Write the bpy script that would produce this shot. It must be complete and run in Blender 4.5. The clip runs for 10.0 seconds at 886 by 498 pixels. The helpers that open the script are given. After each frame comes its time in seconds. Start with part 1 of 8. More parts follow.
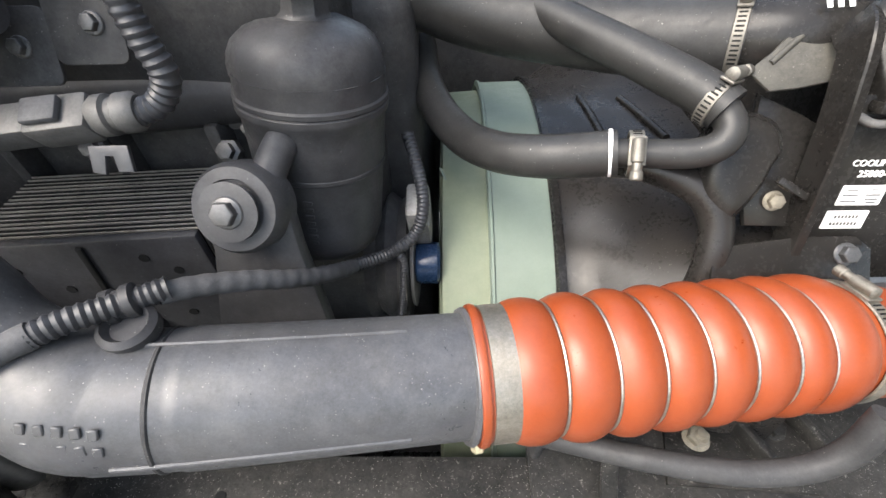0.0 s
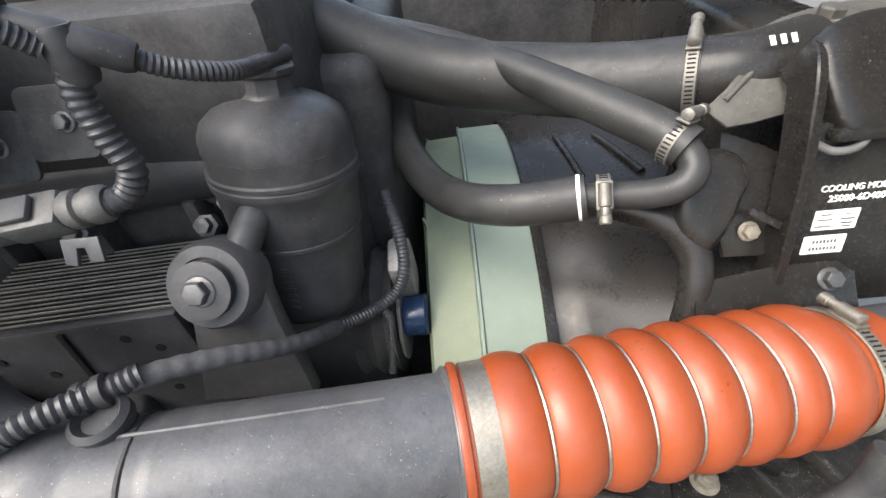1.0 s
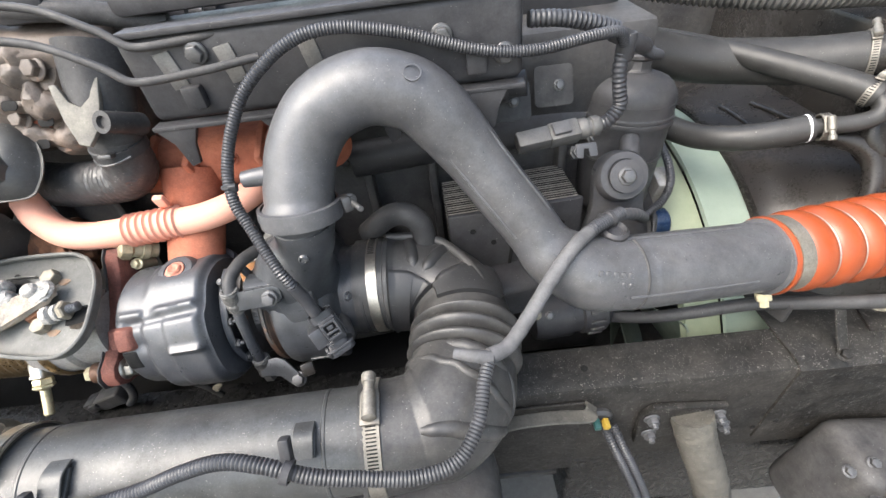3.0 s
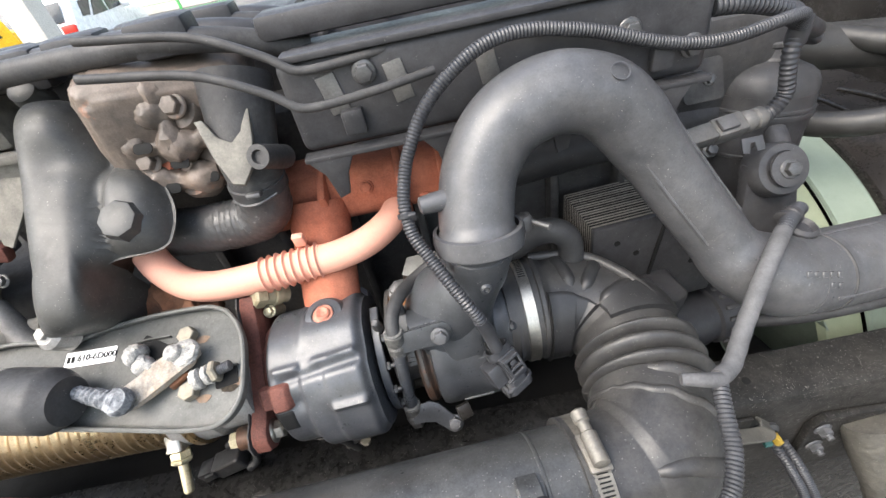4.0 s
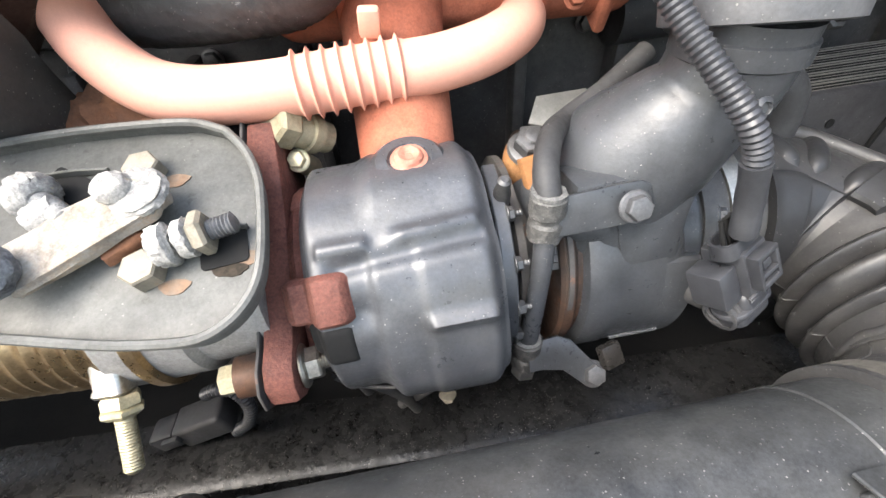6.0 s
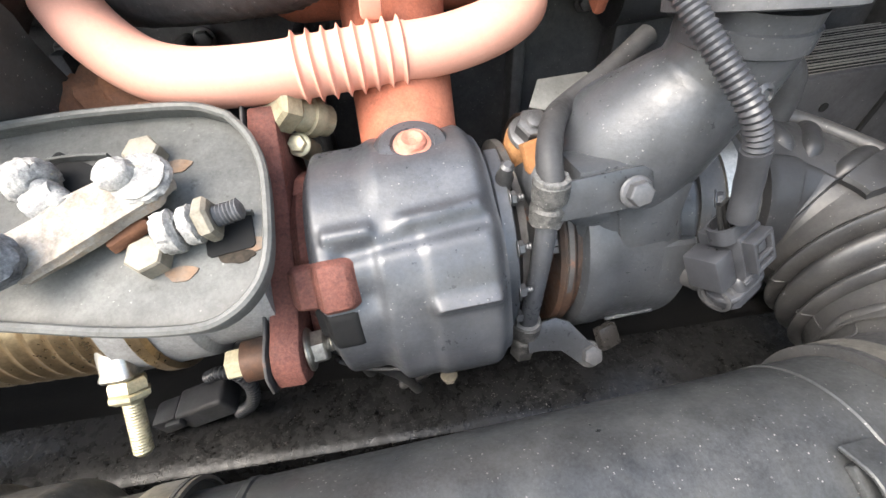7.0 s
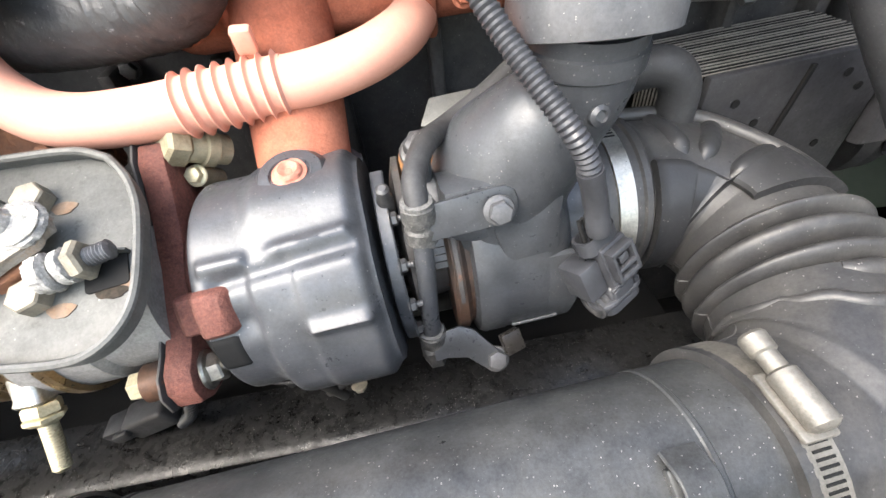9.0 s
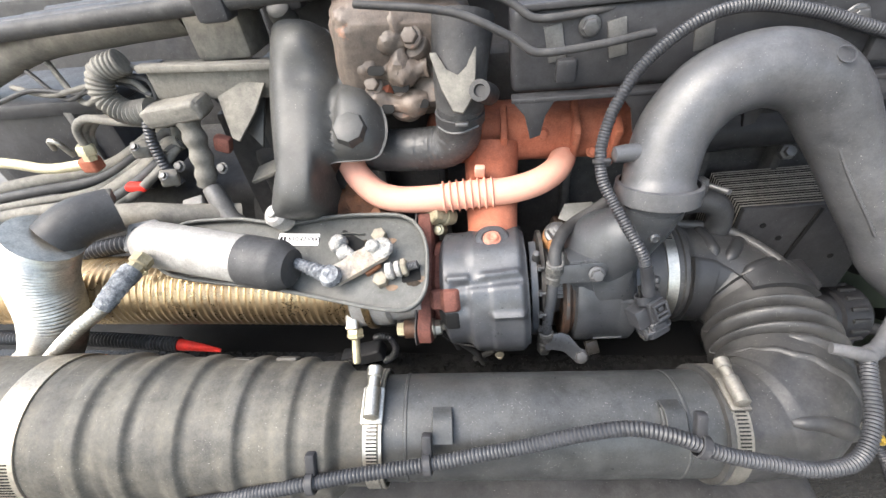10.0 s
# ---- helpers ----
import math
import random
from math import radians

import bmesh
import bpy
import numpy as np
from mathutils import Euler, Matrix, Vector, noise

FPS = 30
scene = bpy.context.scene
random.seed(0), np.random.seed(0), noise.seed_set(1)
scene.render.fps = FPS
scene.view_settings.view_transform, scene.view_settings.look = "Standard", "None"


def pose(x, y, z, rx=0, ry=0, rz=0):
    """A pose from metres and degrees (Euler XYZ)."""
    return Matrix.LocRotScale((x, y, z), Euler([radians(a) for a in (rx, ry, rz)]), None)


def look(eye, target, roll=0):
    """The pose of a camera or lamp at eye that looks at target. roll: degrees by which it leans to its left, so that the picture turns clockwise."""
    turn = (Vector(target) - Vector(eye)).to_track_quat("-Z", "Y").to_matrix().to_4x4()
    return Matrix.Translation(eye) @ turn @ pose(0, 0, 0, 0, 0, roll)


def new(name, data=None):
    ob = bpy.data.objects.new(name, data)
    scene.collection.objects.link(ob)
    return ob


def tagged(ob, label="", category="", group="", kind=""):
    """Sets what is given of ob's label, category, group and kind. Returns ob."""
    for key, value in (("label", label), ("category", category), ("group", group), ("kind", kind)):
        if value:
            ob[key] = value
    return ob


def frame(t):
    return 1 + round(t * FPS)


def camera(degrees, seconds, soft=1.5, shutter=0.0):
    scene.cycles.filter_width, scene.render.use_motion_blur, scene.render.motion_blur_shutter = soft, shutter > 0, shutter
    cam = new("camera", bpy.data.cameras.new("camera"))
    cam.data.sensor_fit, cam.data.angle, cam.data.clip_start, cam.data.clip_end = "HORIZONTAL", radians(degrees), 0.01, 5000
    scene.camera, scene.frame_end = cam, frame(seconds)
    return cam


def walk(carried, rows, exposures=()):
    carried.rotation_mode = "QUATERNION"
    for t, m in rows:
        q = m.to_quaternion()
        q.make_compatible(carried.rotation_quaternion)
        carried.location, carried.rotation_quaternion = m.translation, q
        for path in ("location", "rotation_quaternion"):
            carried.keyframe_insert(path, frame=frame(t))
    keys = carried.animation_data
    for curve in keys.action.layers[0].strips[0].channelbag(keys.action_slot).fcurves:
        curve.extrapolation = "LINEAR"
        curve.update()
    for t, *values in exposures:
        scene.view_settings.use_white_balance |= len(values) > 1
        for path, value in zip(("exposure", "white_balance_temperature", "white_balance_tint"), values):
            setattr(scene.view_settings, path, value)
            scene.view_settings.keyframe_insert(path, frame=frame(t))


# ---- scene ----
cam = camera(92.0, 10.0)
PATH = [
    (0, (0.014, 0.009, 1.475), (-0.029, 1.405, 0.043), -1.7),
    (0.5, (0.06, 0.024, 1.47), (-0.004, 1.461, 0.081), -4.6),
    (1, (0.045, 0.023, 1.49), (-0.019, 1.53, 0.176), -6.7),
    (1.5, (-0.034, -0.03, 1.511), (-0.084, 1.481, 0.2), -7.0),
    (2, (-0.179, -0.09, 1.522), (-0.228, 1.44, 0.235), -6.0),
    (2.5, (-0.323, -0.218, 1.576), (-0.382, 1.304, 0.281), -5.3),
    (2.7, (-0.394, -0.285, 1.615), (-0.448, 1.231, 0.311), -6.3),
    (3.8, (-0.584, -0.249, 1.624), (-0.687, 1.309, 0.374), -11.3),
    (4, (-0.684, -0.221, 1.619), (-0.708, 1.354, 0.387), -12.2),
    (4.5, (-0.789, -0.101, 1.501), (-0.638, 1.455, 0.254), -8.4),
    (5, (-0.853, -0.077, 1.417), (-0.691, 1.456, 0.143), -5.5),
    (5.5, (-0.869, -0.078, 1.387), (-0.707, 1.406, 0.057), -4.0),
    (5.7, (-0.863, -0.087, 1.385), (-0.744, 1.423, 0.08), -4.6),
    (6.8, (-0.867, -0.071, 1.386), (-0.769, 1.351, -0.017), -4.6),
    (7, (-0.872, -0.083, 1.39), (-0.73, 1.345, -0.003), -3.8),
    (7.5, (-0.87, -0.083, 1.389), (-0.733, 1.335, -0.015), -4.1),
    (8, (-0.88, -0.084, 1.381), (-0.756, 1.322, -0.036), -4.5),
    (8.5, (-0.844, -0.083, 1.402), (-0.708, 1.314, -0.023), -5.9),
    (9, (-0.772, -0.094, 1.41), (-0.695, 1.31, -0.012), -8.1),
    (9.5, (-0.818, -0.185, 1.529), (-0.977, 1.26, 0.156), -8.7),
    (10, (-0.848, -0.309, 1.652), (-1.119, 1.178, 0.342), -8.2),
]
walk(cam, [(t, look(eye, target, roll)) for t, eye, target, roll in PATH],
     exposures=((0, 1.82), (1, 1.76), (2, 1.98), (2.5, 2.15), (4, 1.84), (4.5, 1.94), (5, 2.20), (5.5, 2.25), (8, 2.22), (9.5, 2.36), (10, 2.00)))

# ---- world, sun, exposure ----
SUN_ELEV, SUN_AZ = 54.0, 238.0
world = bpy.data.worlds.new("sky")
scene.world = world
world.use_nodes = True
wn = world.node_tree
sky = wn.nodes.new("ShaderNodeTexSky")
sky.sky_type, sky.sun_disc = "NISHITA", False
sky.sun_elevation, sky.sun_rotation = radians(SUN_ELEV), radians(SUN_AZ)
sky.dust_density, sky.air_density = 4.0, 1.5
soft_sky = wn.nodes.new("ShaderNodeHueSaturation")
soft_sky.inputs["Saturation"].default_value = 0.8
wn.links.new(sky.outputs[0], soft_sky.inputs["Color"])
wn.links.new(soft_sky.outputs[0], wn.nodes["Background"].inputs[0])
wn.nodes["Background"].inputs[1].default_value = 0.15
sun = new("sun", bpy.data.lights.new("sun", "SUN"))
sun.data.energy, sun.data.angle, sun.data.color = 1.3, radians(50), (1.0, 0.97, 0.93)
sun_from = Vector((math.sin(radians(SUN_AZ)) * math.cos(radians(SUN_ELEV)), math.cos(radians(SUN_AZ)) * math.cos(radians(SUN_ELEV)), math.sin(radians(SUN_ELEV))))
sun.matrix_world = look(sun_from * 20, (0, 0, 0))


# ---- materials ----
def surface(name, base, rough=0.5, metal=0.0, second=None, patch=6.0, dust=0.15, dust_colour=(0.20, 0.185, 0.165), specks=0.0, bump=0.15, grain=220.0, coat=0.0, spec=0.3, wear=None, wear_scale=18.0, wear_cut=0.6, mottle=0.22, scuff=0.0):
    """A worn, dusty surface: two tones in patches, fine mottling, settled matt dust, pale grit, scuffs, grain relief and, if asked, spots of a wear colour."""
    m = bpy.data.materials.new(name)
    m.use_nodes = True
    n, k = m.node_tree.nodes, m.node_tree.links
    b = n["Principled BSDF"]
    b.inputs["Metallic"].default_value = metal
    b.inputs["Coat Weight"].default_value = coat
    b.inputs["Specular IOR Level"].default_value = spec
    co = n.new("ShaderNodeTexCoord").outputs["Object"]

    def noise_tex(scale, detail=4.0, roughness=0.6, stretch=None):
        t = n.new("ShaderNodeTexNoise")
        t.inputs["Scale"].default_value, t.inputs["Detail"].default_value, t.inputs["Roughness"].default_value = scale, detail, roughness
        if stretch:
            sq = n.new("ShaderNodeMapping")
            sq.inputs["Scale"].default_value, sq.inputs["Rotation"].default_value = stretch, (0.4, 0.7, 0.5)
            k.new(co, sq.inputs["Vector"])
            k.new(sq.outputs["Vector"], t.inputs["Vector"])
        else:
            k.new(co, t.inputs["Vector"])
        return t.outputs["Fac"]

    def cut(value, lo, hi, top=1.0, low=0.0):
        r = n.new("ShaderNodeMapRange")
        r.inputs["From Min"].default_value, r.inputs["From Max"].default_value, r.inputs["To Max"].default_value, r.inputs["To Min"].default_value = lo, hi, top, low
        k.new(value, r.inputs["Value"])
        return r.outputs["Result"]

    def calc(kind, a, c):
        x = n.new("ShaderNodeMath")
        x.operation = kind
        for sock, v in ((x.inputs[0], a), (x.inputs[1], c)):
            if isinstance(v, (int, float)):
                sock.default_value = v
            else:
                k.new(v, sock)
        return x.outputs[0]

    def mix(fac, a, c, kind="MIX"):
        x = n.new("ShaderNodeMix")
        x.data_type, x.blend_type = "RGBA", kind
        if isinstance(fac, float):
            x.inputs["Factor"].default_value = fac
        else:
            k.new(fac, x.inputs["Factor"])
        for sock, v in ((x.inputs["A"], a), (x.inputs["B"], c)):
            if isinstance(v, tuple):
                sock.default_value = (*v, 1.0)
            else:
                k.new(v, sock)
        return x.outputs["Result"]

    def grit(scale, share, size, top):
        """Round grains: a share of the cells of a scattered lattice, each with its own size."""
        t = n.new("ShaderNodeTexVoronoi")
        t.inputs["Scale"].default_value = scale
        k.new(co, t.inputs["Vector"])
        part_of = n.new("ShaderNodeSeparateColor")
        k.new(t.outputs["Color"], part_of.inputs["Color"])
        near = calc("LESS_THAN", t.outputs["Distance"], calc("MULTIPLY", part_of.outputs["Green"], size))
        return calc("MULTIPLY", calc("MULTIPLY", near, calc("GREATER_THAN", part_of.outputs["Red"], 1.0 - share)), top)

    second = second or tuple(min(1.0, v * 1.45 + 0.008) for v in base)
    large, fine = noise_tex(patch, 6.0), noise_tex(grain, 3.0)
    colour = mix(cut(large, 0.35, 0.68), base, second)
    if wear:
        colour = mix(cut(noise_tex(wear_scale, 7.0, 0.7), wear_cut, wear_cut + 0.1), colour, wear)
    if mottle > 0:
        grey = calc("ADD", cut(noise_tex(430.0, 5.0, 0.75), 0.3, 0.7, mottle, -mottle), cut(noise_tex(48.0, 6.0, 0.7), 0.3, 0.7, 1.0 + mottle, 1.0 - mottle))
        shade = n.new("ShaderNodeCombineColor")
        for s in ("Red", "Green", "Blue"):
            k.new(grey, shade.inputs[s])
        colour = mix(1.0, colour, shade.outputs["Color"], "MULTIPLY")
    settled = None
    if dust > 0:
        settled = calc("MULTIPLY", cut(noise_tex(patch * 2.3, 9.0, 0.75), 0.38, 0.66, dust), cut(noise_tex(120.0, 7.0, 0.8), 0.30, 0.64, 1.0, 0.15))
        colour = mix(settled, colour, dust_colour)
    if scuff > 0:
        marks = calc("MULTIPLY", cut(noise_tex(30.0, 4.0, 0.6, (1.0, 14.0, 1.0)), 0.66, 0.72, scuff), cut(noise_tex(9.0, 3.0), 0.48, 0.62))
        colour = mix(marks, colour, dust_colour)
    if specks > 0:
        patchy = cut(noise_tex(22.0, 3.0, 0.6), 0.40, 0.64, 1.0, 0.12)
        grains = calc("ADD", grit(620.0, 0.10 * specks, 0.36, 0.5), grit(300.0, 0.03 * specks, 0.22, 0.6))
        colour = mix(calc("MULTIPLY", grains, patchy), colour, (0.42, 0.40, 0.37))
    k.new(colour, b.inputs["Base Color"])
    gloss = cut(fine, 0.3, 0.7, rough + 0.08, max(0.05, rough - 0.08))
    gloss = calc("ADD", gloss, cut(noise_tex(patch * 3.1, 6.0, 0.7), 0.35, 0.7, 0.14, -0.05))
    if settled:
        gloss = calc("ADD", gloss, calc("MULTIPLY", settled, 0.22))
    k.new(calc("MINIMUM", gloss, 0.95), b.inputs["Roughness"])
    if bump > 0:
        bp = n.new("ShaderNodeBump")
        bp.inputs["Strength"].default_value, bp.inputs["Distance"].default_value = bump, 0.0015
        both = n.new("ShaderNodeMath")
        both.operation = "MULTIPLY_ADD"
        both.inputs[1].default_value = 0.45
        k.new(fine, both.inputs[0])
        k.new(noise_tex(grain * 0.16, 4.0), both.inputs[2])
        k.new(both.outputs[0], bp.inputs["Height"])
        k.new(bp.outputs["Normal"], b.inputs["Normal"])
    return m


M_TUBE = surface("painted_grey_pipe", (0.0424, 0.0434, 0.0472), 0.36, 0.0, spec=0.5, dust=0.28, dust_colour=(0.16, 0.152, 0.14), specks=1.0, scuff=0.3, bump=0.1)
M_PLASTIC = surface("black_plastic", (0.0215, 0.0215, 0.0238), 0.45, dust=0.16, dust_colour=(0.106, 0.1022, 0.0943), specks=0.2)
M_FILTER = surface("filter_black", (0.0293, 0.0298, 0.0324), 0.42, dust=0.15, specks=0.1)
M_RUBBER = surface("black_rubber", (0.0249, 0.0249, 0.026), 0.5, dust=0.22, dust_colour=(0.1137, 0.1099, 0.1022), specks=0.3, patch=9)
M_RUBBER_DUST = surface("dusty_rubber", (0.0395, 0.0385, 0.0365), 0.55, dust=0.55, dust_colour=(0.16, 0.142, 0.11), specks=0.6, patch=7)
M_INTAKE = surface("intake_plastic", (0.025, 0.0262, 0.0268), 0.36, spec=0.5, dust=0.5, dust_colour=(0.078, 0.077, 0.069), specks=1.6, mottle=0.4, scuff=0.5, patch=5)
M_LOOM = surface("loom_grey", (0.022, 0.0228, 0.0260), 0.36, spec=0.45, dust=0.2, dust_colour=(0.092, 0.092, 0.092))
M_TAPE = surface("grey_tape", (0.0564, 0.0564, 0.0591), 0.6, dust=0.3, dust_colour=(0.14, 0.135, 0.13), bump=0.3)
M_RED = surface("silicone_orange", (0.235, 0.043, 0.009), 0.36, second=(0.205, 0.036, 0.009), dust=0.16, dust_colour=(0.4, 0.15, 0.07), bump=0.08, spec=0.5, mottle=0.06)
M_HOTIRON = surface("scorched_iron", (0.0424, 0.0395, 0.0375), 0.6, dust=0.1, wear=(0.2, 0.08, 0.035), wear_scale=26, wear_cut=0.56, bump=0.5)
M_STEEL = surface("bright_steel", (0.4, 0.38, 0.335), 0.4, 1.0, dust=0.12, bump=0.05)
M_ZINC = surface("zinc_bolt", (0.17, 0.152, 0.118), 0.55, 0.3, second=(0.25, 0.23, 0.19), patch=70, dust=0.5, dust_colour=(0.30, 0.26, 0.19), wear=(0.30, 0.17, 0.08), wear_scale=70, wear_cut=0.62, bump=0.5)
M_BRASS = surface("yellow_zinc", (0.5, 0.45, 0.3), 0.42, 0.5, dust=0.2)
M_FITTING = surface("dusty_brass", (0.20, 0.165, 0.10), 0.6, 0.2, second=(0.33, 0.29, 0.19), patch=60, dust=0.5, dust_colour=(0.34, 0.30, 0.22), bump=0.3)
M_BLACKBOLT = surface("black_bolt", (0.0822, 0.0822, 0.0838), 0.4, 0.6, dust=0.2)
M_GREYBOLT = surface("grey_flange_bolt", (0.075, 0.076, 0.08), 0.42, 0.4, dust=0.3, dust_colour=(0.18, 0.175, 0.165), bump=0.15)
M_GREEN = surface("pale_green_plastic", (0.175, 0.222, 0.185), 0.5, second=(0.195, 0.238, 0.2), dust=0.06, bump=0.05, mottle=0.04)
M_GREEN_DARK = surface("shaded_green_plastic", (0.2, 0.235, 0.16), 0.5, second=(0.24, 0.27, 0.19), dust=0.1, bump=0.05, mottle=0.05)
M_BAND = surface("dull_band", (0.25, 0.23, 0.195), 0.48, 0.9, dust=0.45, dust_colour=(0.20, 0.17, 0.13), patch=20, bump=0.05)
M_DULLCLAMP = surface("dull_clamp", (0.17, 0.16, 0.14), 0.5, 0.7, dust=0.4, dust_colour=(0.16, 0.14, 0.115), patch=20, bump=0.1)
M_HOSE = surface("smooth_black_rubber", (0.0150, 0.0148, 0.0145), 0.42, dust=0.2, dust_colour=(0.075, 0.070, 0.062), specks=0.4, patch=9, spec=0.32)
M_COVER = surface("cover_black", (0.026, 0.0262, 0.026), 0.46, dust=0.5, dust_colour=(0.085, 0.082, 0.068), specks=0.9, patch=6, spec=0.45)
M_PINK = surface("pink_rust", (0.34, 0.13, 0.09), 0.7, second=(0.42, 0.19, 0.135), patch=60, dust=0.3, dust_colour=(0.3, 0.12, 0.08), bump=0.4)
M_CRACKED = surface("cracked_rubber", (0.0271, 0.0271, 0.0282), 0.42, wear=(0.17, 0.165, 0.16), wear_scale=150, wear_cut=0.63, dust=0.3, dust_colour=(0.0983, 0.0967, 0.0903), specks=0.8, bump=1.0, grain=150, spec=0.45)
M_CRUST = surface("white_crust", (0.20, 0.20, 0.195), 0.85, second=(0.44, 0.42, 0.38), patch=110, dust=0.7, dust_colour=(0.11, 0.11, 0.115), wear=(0.42, 0.36, 0.20), wear_scale=90, wear_cut=0.62, bump=1.0, grain=320, mottle=0.4)
M_FLAKE = surface("flaking_rust", (0.0983, 0.0519, 0.0324), 0.85, second=(0.24, 0.1, 0.045), patch=30, dust=0.5, dust_colour=(0.14, 0.08, 0.06), bump=1.0, grain=160)
M_DUSTY = surface("dusty_grey", (0.0863, 0.0822, 0.0739), 0.65, second=(0.14, 0.13, 0.112), dust=0.75, dust_colour=(0.26, 0.245, 0.21), specks=0.6, patch=9, bump=0.4)
M_ELBOW = surface("elbow_rubber", (0.0205, 0.0205, 0.0212), 0.38, dust=0.46, dust_colour=(0.105, 0.099, 0.088), specks=0.7, mottle=0.3, scuff=0.5, patch=9, spec=0.4)
M_ELBOW_CLEAN = surface("clean_elbow_rubber", (0.0170, 0.0172, 0.0182), 0.40, dust=0.14, dust_colour=(0.08, 0.077, 0.07), specks=0.7, mottle=0.15, scuff=0.3, patch=9, spec=0.4)
M_BELLOWS = surface("bellows_rubber", (0.040, 0.0385, 0.0345), 0.5, dust=0.75, dust_colour=(0.15, 0.135, 0.105), specks=1.0, scuff=0.6, mottle=0.35, patch=5)
M_FINS = surface("cooler_fins", (0.15, 0.14, 0.125), 0.5, 0.2, dust=0.3)
M_SHROUD = surface("shroud_black", (0.0095, 0.0088, 0.0080), 0.2, dust=0.12, dust_colour=(0.07, 0.058, 0.05), specks=0.6, patch=4, spec=0.26)
M_STRAP = surface("dusty_strap", (0.045, 0.043, 0.038), 0.55, second=(0.075, 0.071, 0.062), dust=0.5, dust_colour=(0.13, 0.122, 0.10), specks=0.8, patch=14, mottle=0.3)
M_FLARE = surface("shroud_dusty", (0.0110, 0.0096, 0.0086), 0.28, dust=0.16, dust_colour=(0.050, 0.041, 0.034), specks=0.8, patch=5, spec=0.30)
M_RAIL = surface("dirty_rail", (0.0075, 0.0075, 0.0075), 0.5, second=(0.0156, 0.0143, 0.013), dust=0.5, dust_colour=(0.062, 0.058, 0.052), patch=8, specks=3.0, bump=0.8, grain=160, wear=(0.15, 0.143, 0.132), wear_scale=130, wear_cut=0.60, spec=0.22, mottle=0.6)
# Oily; its dust and wear are also darkened for shade under the turbo.
M_RAIL_DARK = surface("oily_shaded_rail", (0.0070, 0.0070, 0.0070), 0.24, second=(0.0143, 0.0143, 0.0143), dust=0.2, dust_colour=(0.024, 0.0235, 0.023), patch=14, specks=2.0, bump=0.8, grain=110, spec=0.24, mottle=0.6, scuff=0.6, wear=(0.028, 0.0275, 0.027), wear_scale=60, wear_cut=0.66)
M_IRON = surface("cast_black", (0.0271, 0.0271, 0.0282), 0.5, dust=0.22, specks=0.4, bump=0.5, spec=0.2)
M_TURBINE = surface("heat_shield_grey", (0.040, 0.0430, 0.049), 0.33, 0.15, dust=0.25, dust_colour=(0.16, 0.15, 0.137), spec=0.6, specks=1.0, scuff=0.4, bump=0.25)
M_COMP = surface("cast_grey_paint", (0.0275, 0.0298, 0.0335), 0.34, 0.05, dust=0.28, dust_colour=(0.092, 0.093, 0.093), spec=0.55, specks=0.8, scuff=0.4, bump=0.4)
M_RUST = surface("rusted_iron", (0.095, 0.034, 0.025), 0.7, second=(0.145, 0.056, 0.042), dust=0.25, dust_colour=(0.20, 0.10, 0.08), bump=0.9, grain=420, patch=14, mottle=0.4)
M_GREASEDARK = surface("dark_grease", (0.014, 0.012, 0.010), 0.75, second=(0.05, 0.04, 0.03), patch=120, dust=0.0, bump=0.4, spec=0.1)
M_RODCRUST = surface("blue_grey_crust", (0.075, 0.080, 0.090), 0.85, second=(0.26, 0.27, 0.28), patch=120, dust=0.4, dust_colour=(0.05, 0.052, 0.058), bump=1.0, grain=320, mottle=0.45)
M_RUSTSTAIN = surface("rust_stain", (0.16, 0.095, 0.055), 0.6, second=(0.11, 0.09, 0.07), patch=90, dust=0.2, bump=0.1)
M_RUSTORANGE = surface("orange_rust", (0.20, 0.085, 0.030), 0.75, second=(0.30, 0.15, 0.06), patch=40, dust=0.3, dust_colour=(0.10, 0.07, 0.05), bump=0.6, grain=400)
M_BACKPLATE = surface("stained_back_plate", (0.030, 0.029, 0.028), 0.5, 0.3, second=(0.085, 0.045, 0.028), patch=24, dust=0.35, dust_colour=(0.12, 0.07, 0.045), wear=(0.20, 0.085, 0.04), wear_scale=38, wear_cut=0.60, bump=0.3)
M_CRIMP = surface("crimp_sleeve", (0.030, 0.030, 0.031), 0.5, 0.2, second=(0.07, 0.068, 0.064), patch=120, dust=0.6, dust_colour=(0.22, 0.215, 0.20), specks=1.2, bump=1.0, grain=600)
M_FRAY = surface("frayed_fabric", (0.06, 0.06, 0.06), 0.9, second=(0.15, 0.148, 0.14), patch=500, dust=0.4, dust_colour=(0.18, 0.175, 0.165), bump=1.0, grain=900)
M_MANIFOLD = surface("rusty_manifold", (0.26, 0.075, 0.04), 0.8, second=(0.34, 0.12, 0.07), dust=0.12, bump=0.5, grain=400)
M_EGR = surface("salmon_pipe", (0.64, 0.32, 0.235), 0.65, second=(0.58, 0.28, 0.20), dust=0.12, dust_colour=(0.80, 0.6, 0.5), bump=0.12, wear=(0.50, 0.36, 0.22), wear_scale=90, wear_cut=0.70, mottle=0.05)
M_PLATE = surface("shield_plate", (0.067, 0.0679, 0.0636), 0.5, 0.1, dust=0.26, specks=0.6, scuff=0.3, wear=(0.0334, 0.0324, 0.0282), wear_scale=75, wear_cut=0.61)
M_LEVER = surface("corroded_lever", (0.17, 0.16, 0.15), 0.75, 0.0, second=(0.27, 0.20, 0.13), patch=26, dust=0.9, dust_colour=(0.36, 0.345, 0.315), wear=(0.26, 0.14, 0.055), wear_scale=42, wear_cut=0.60, bump=0.9, grain=380, mottle=0.3)
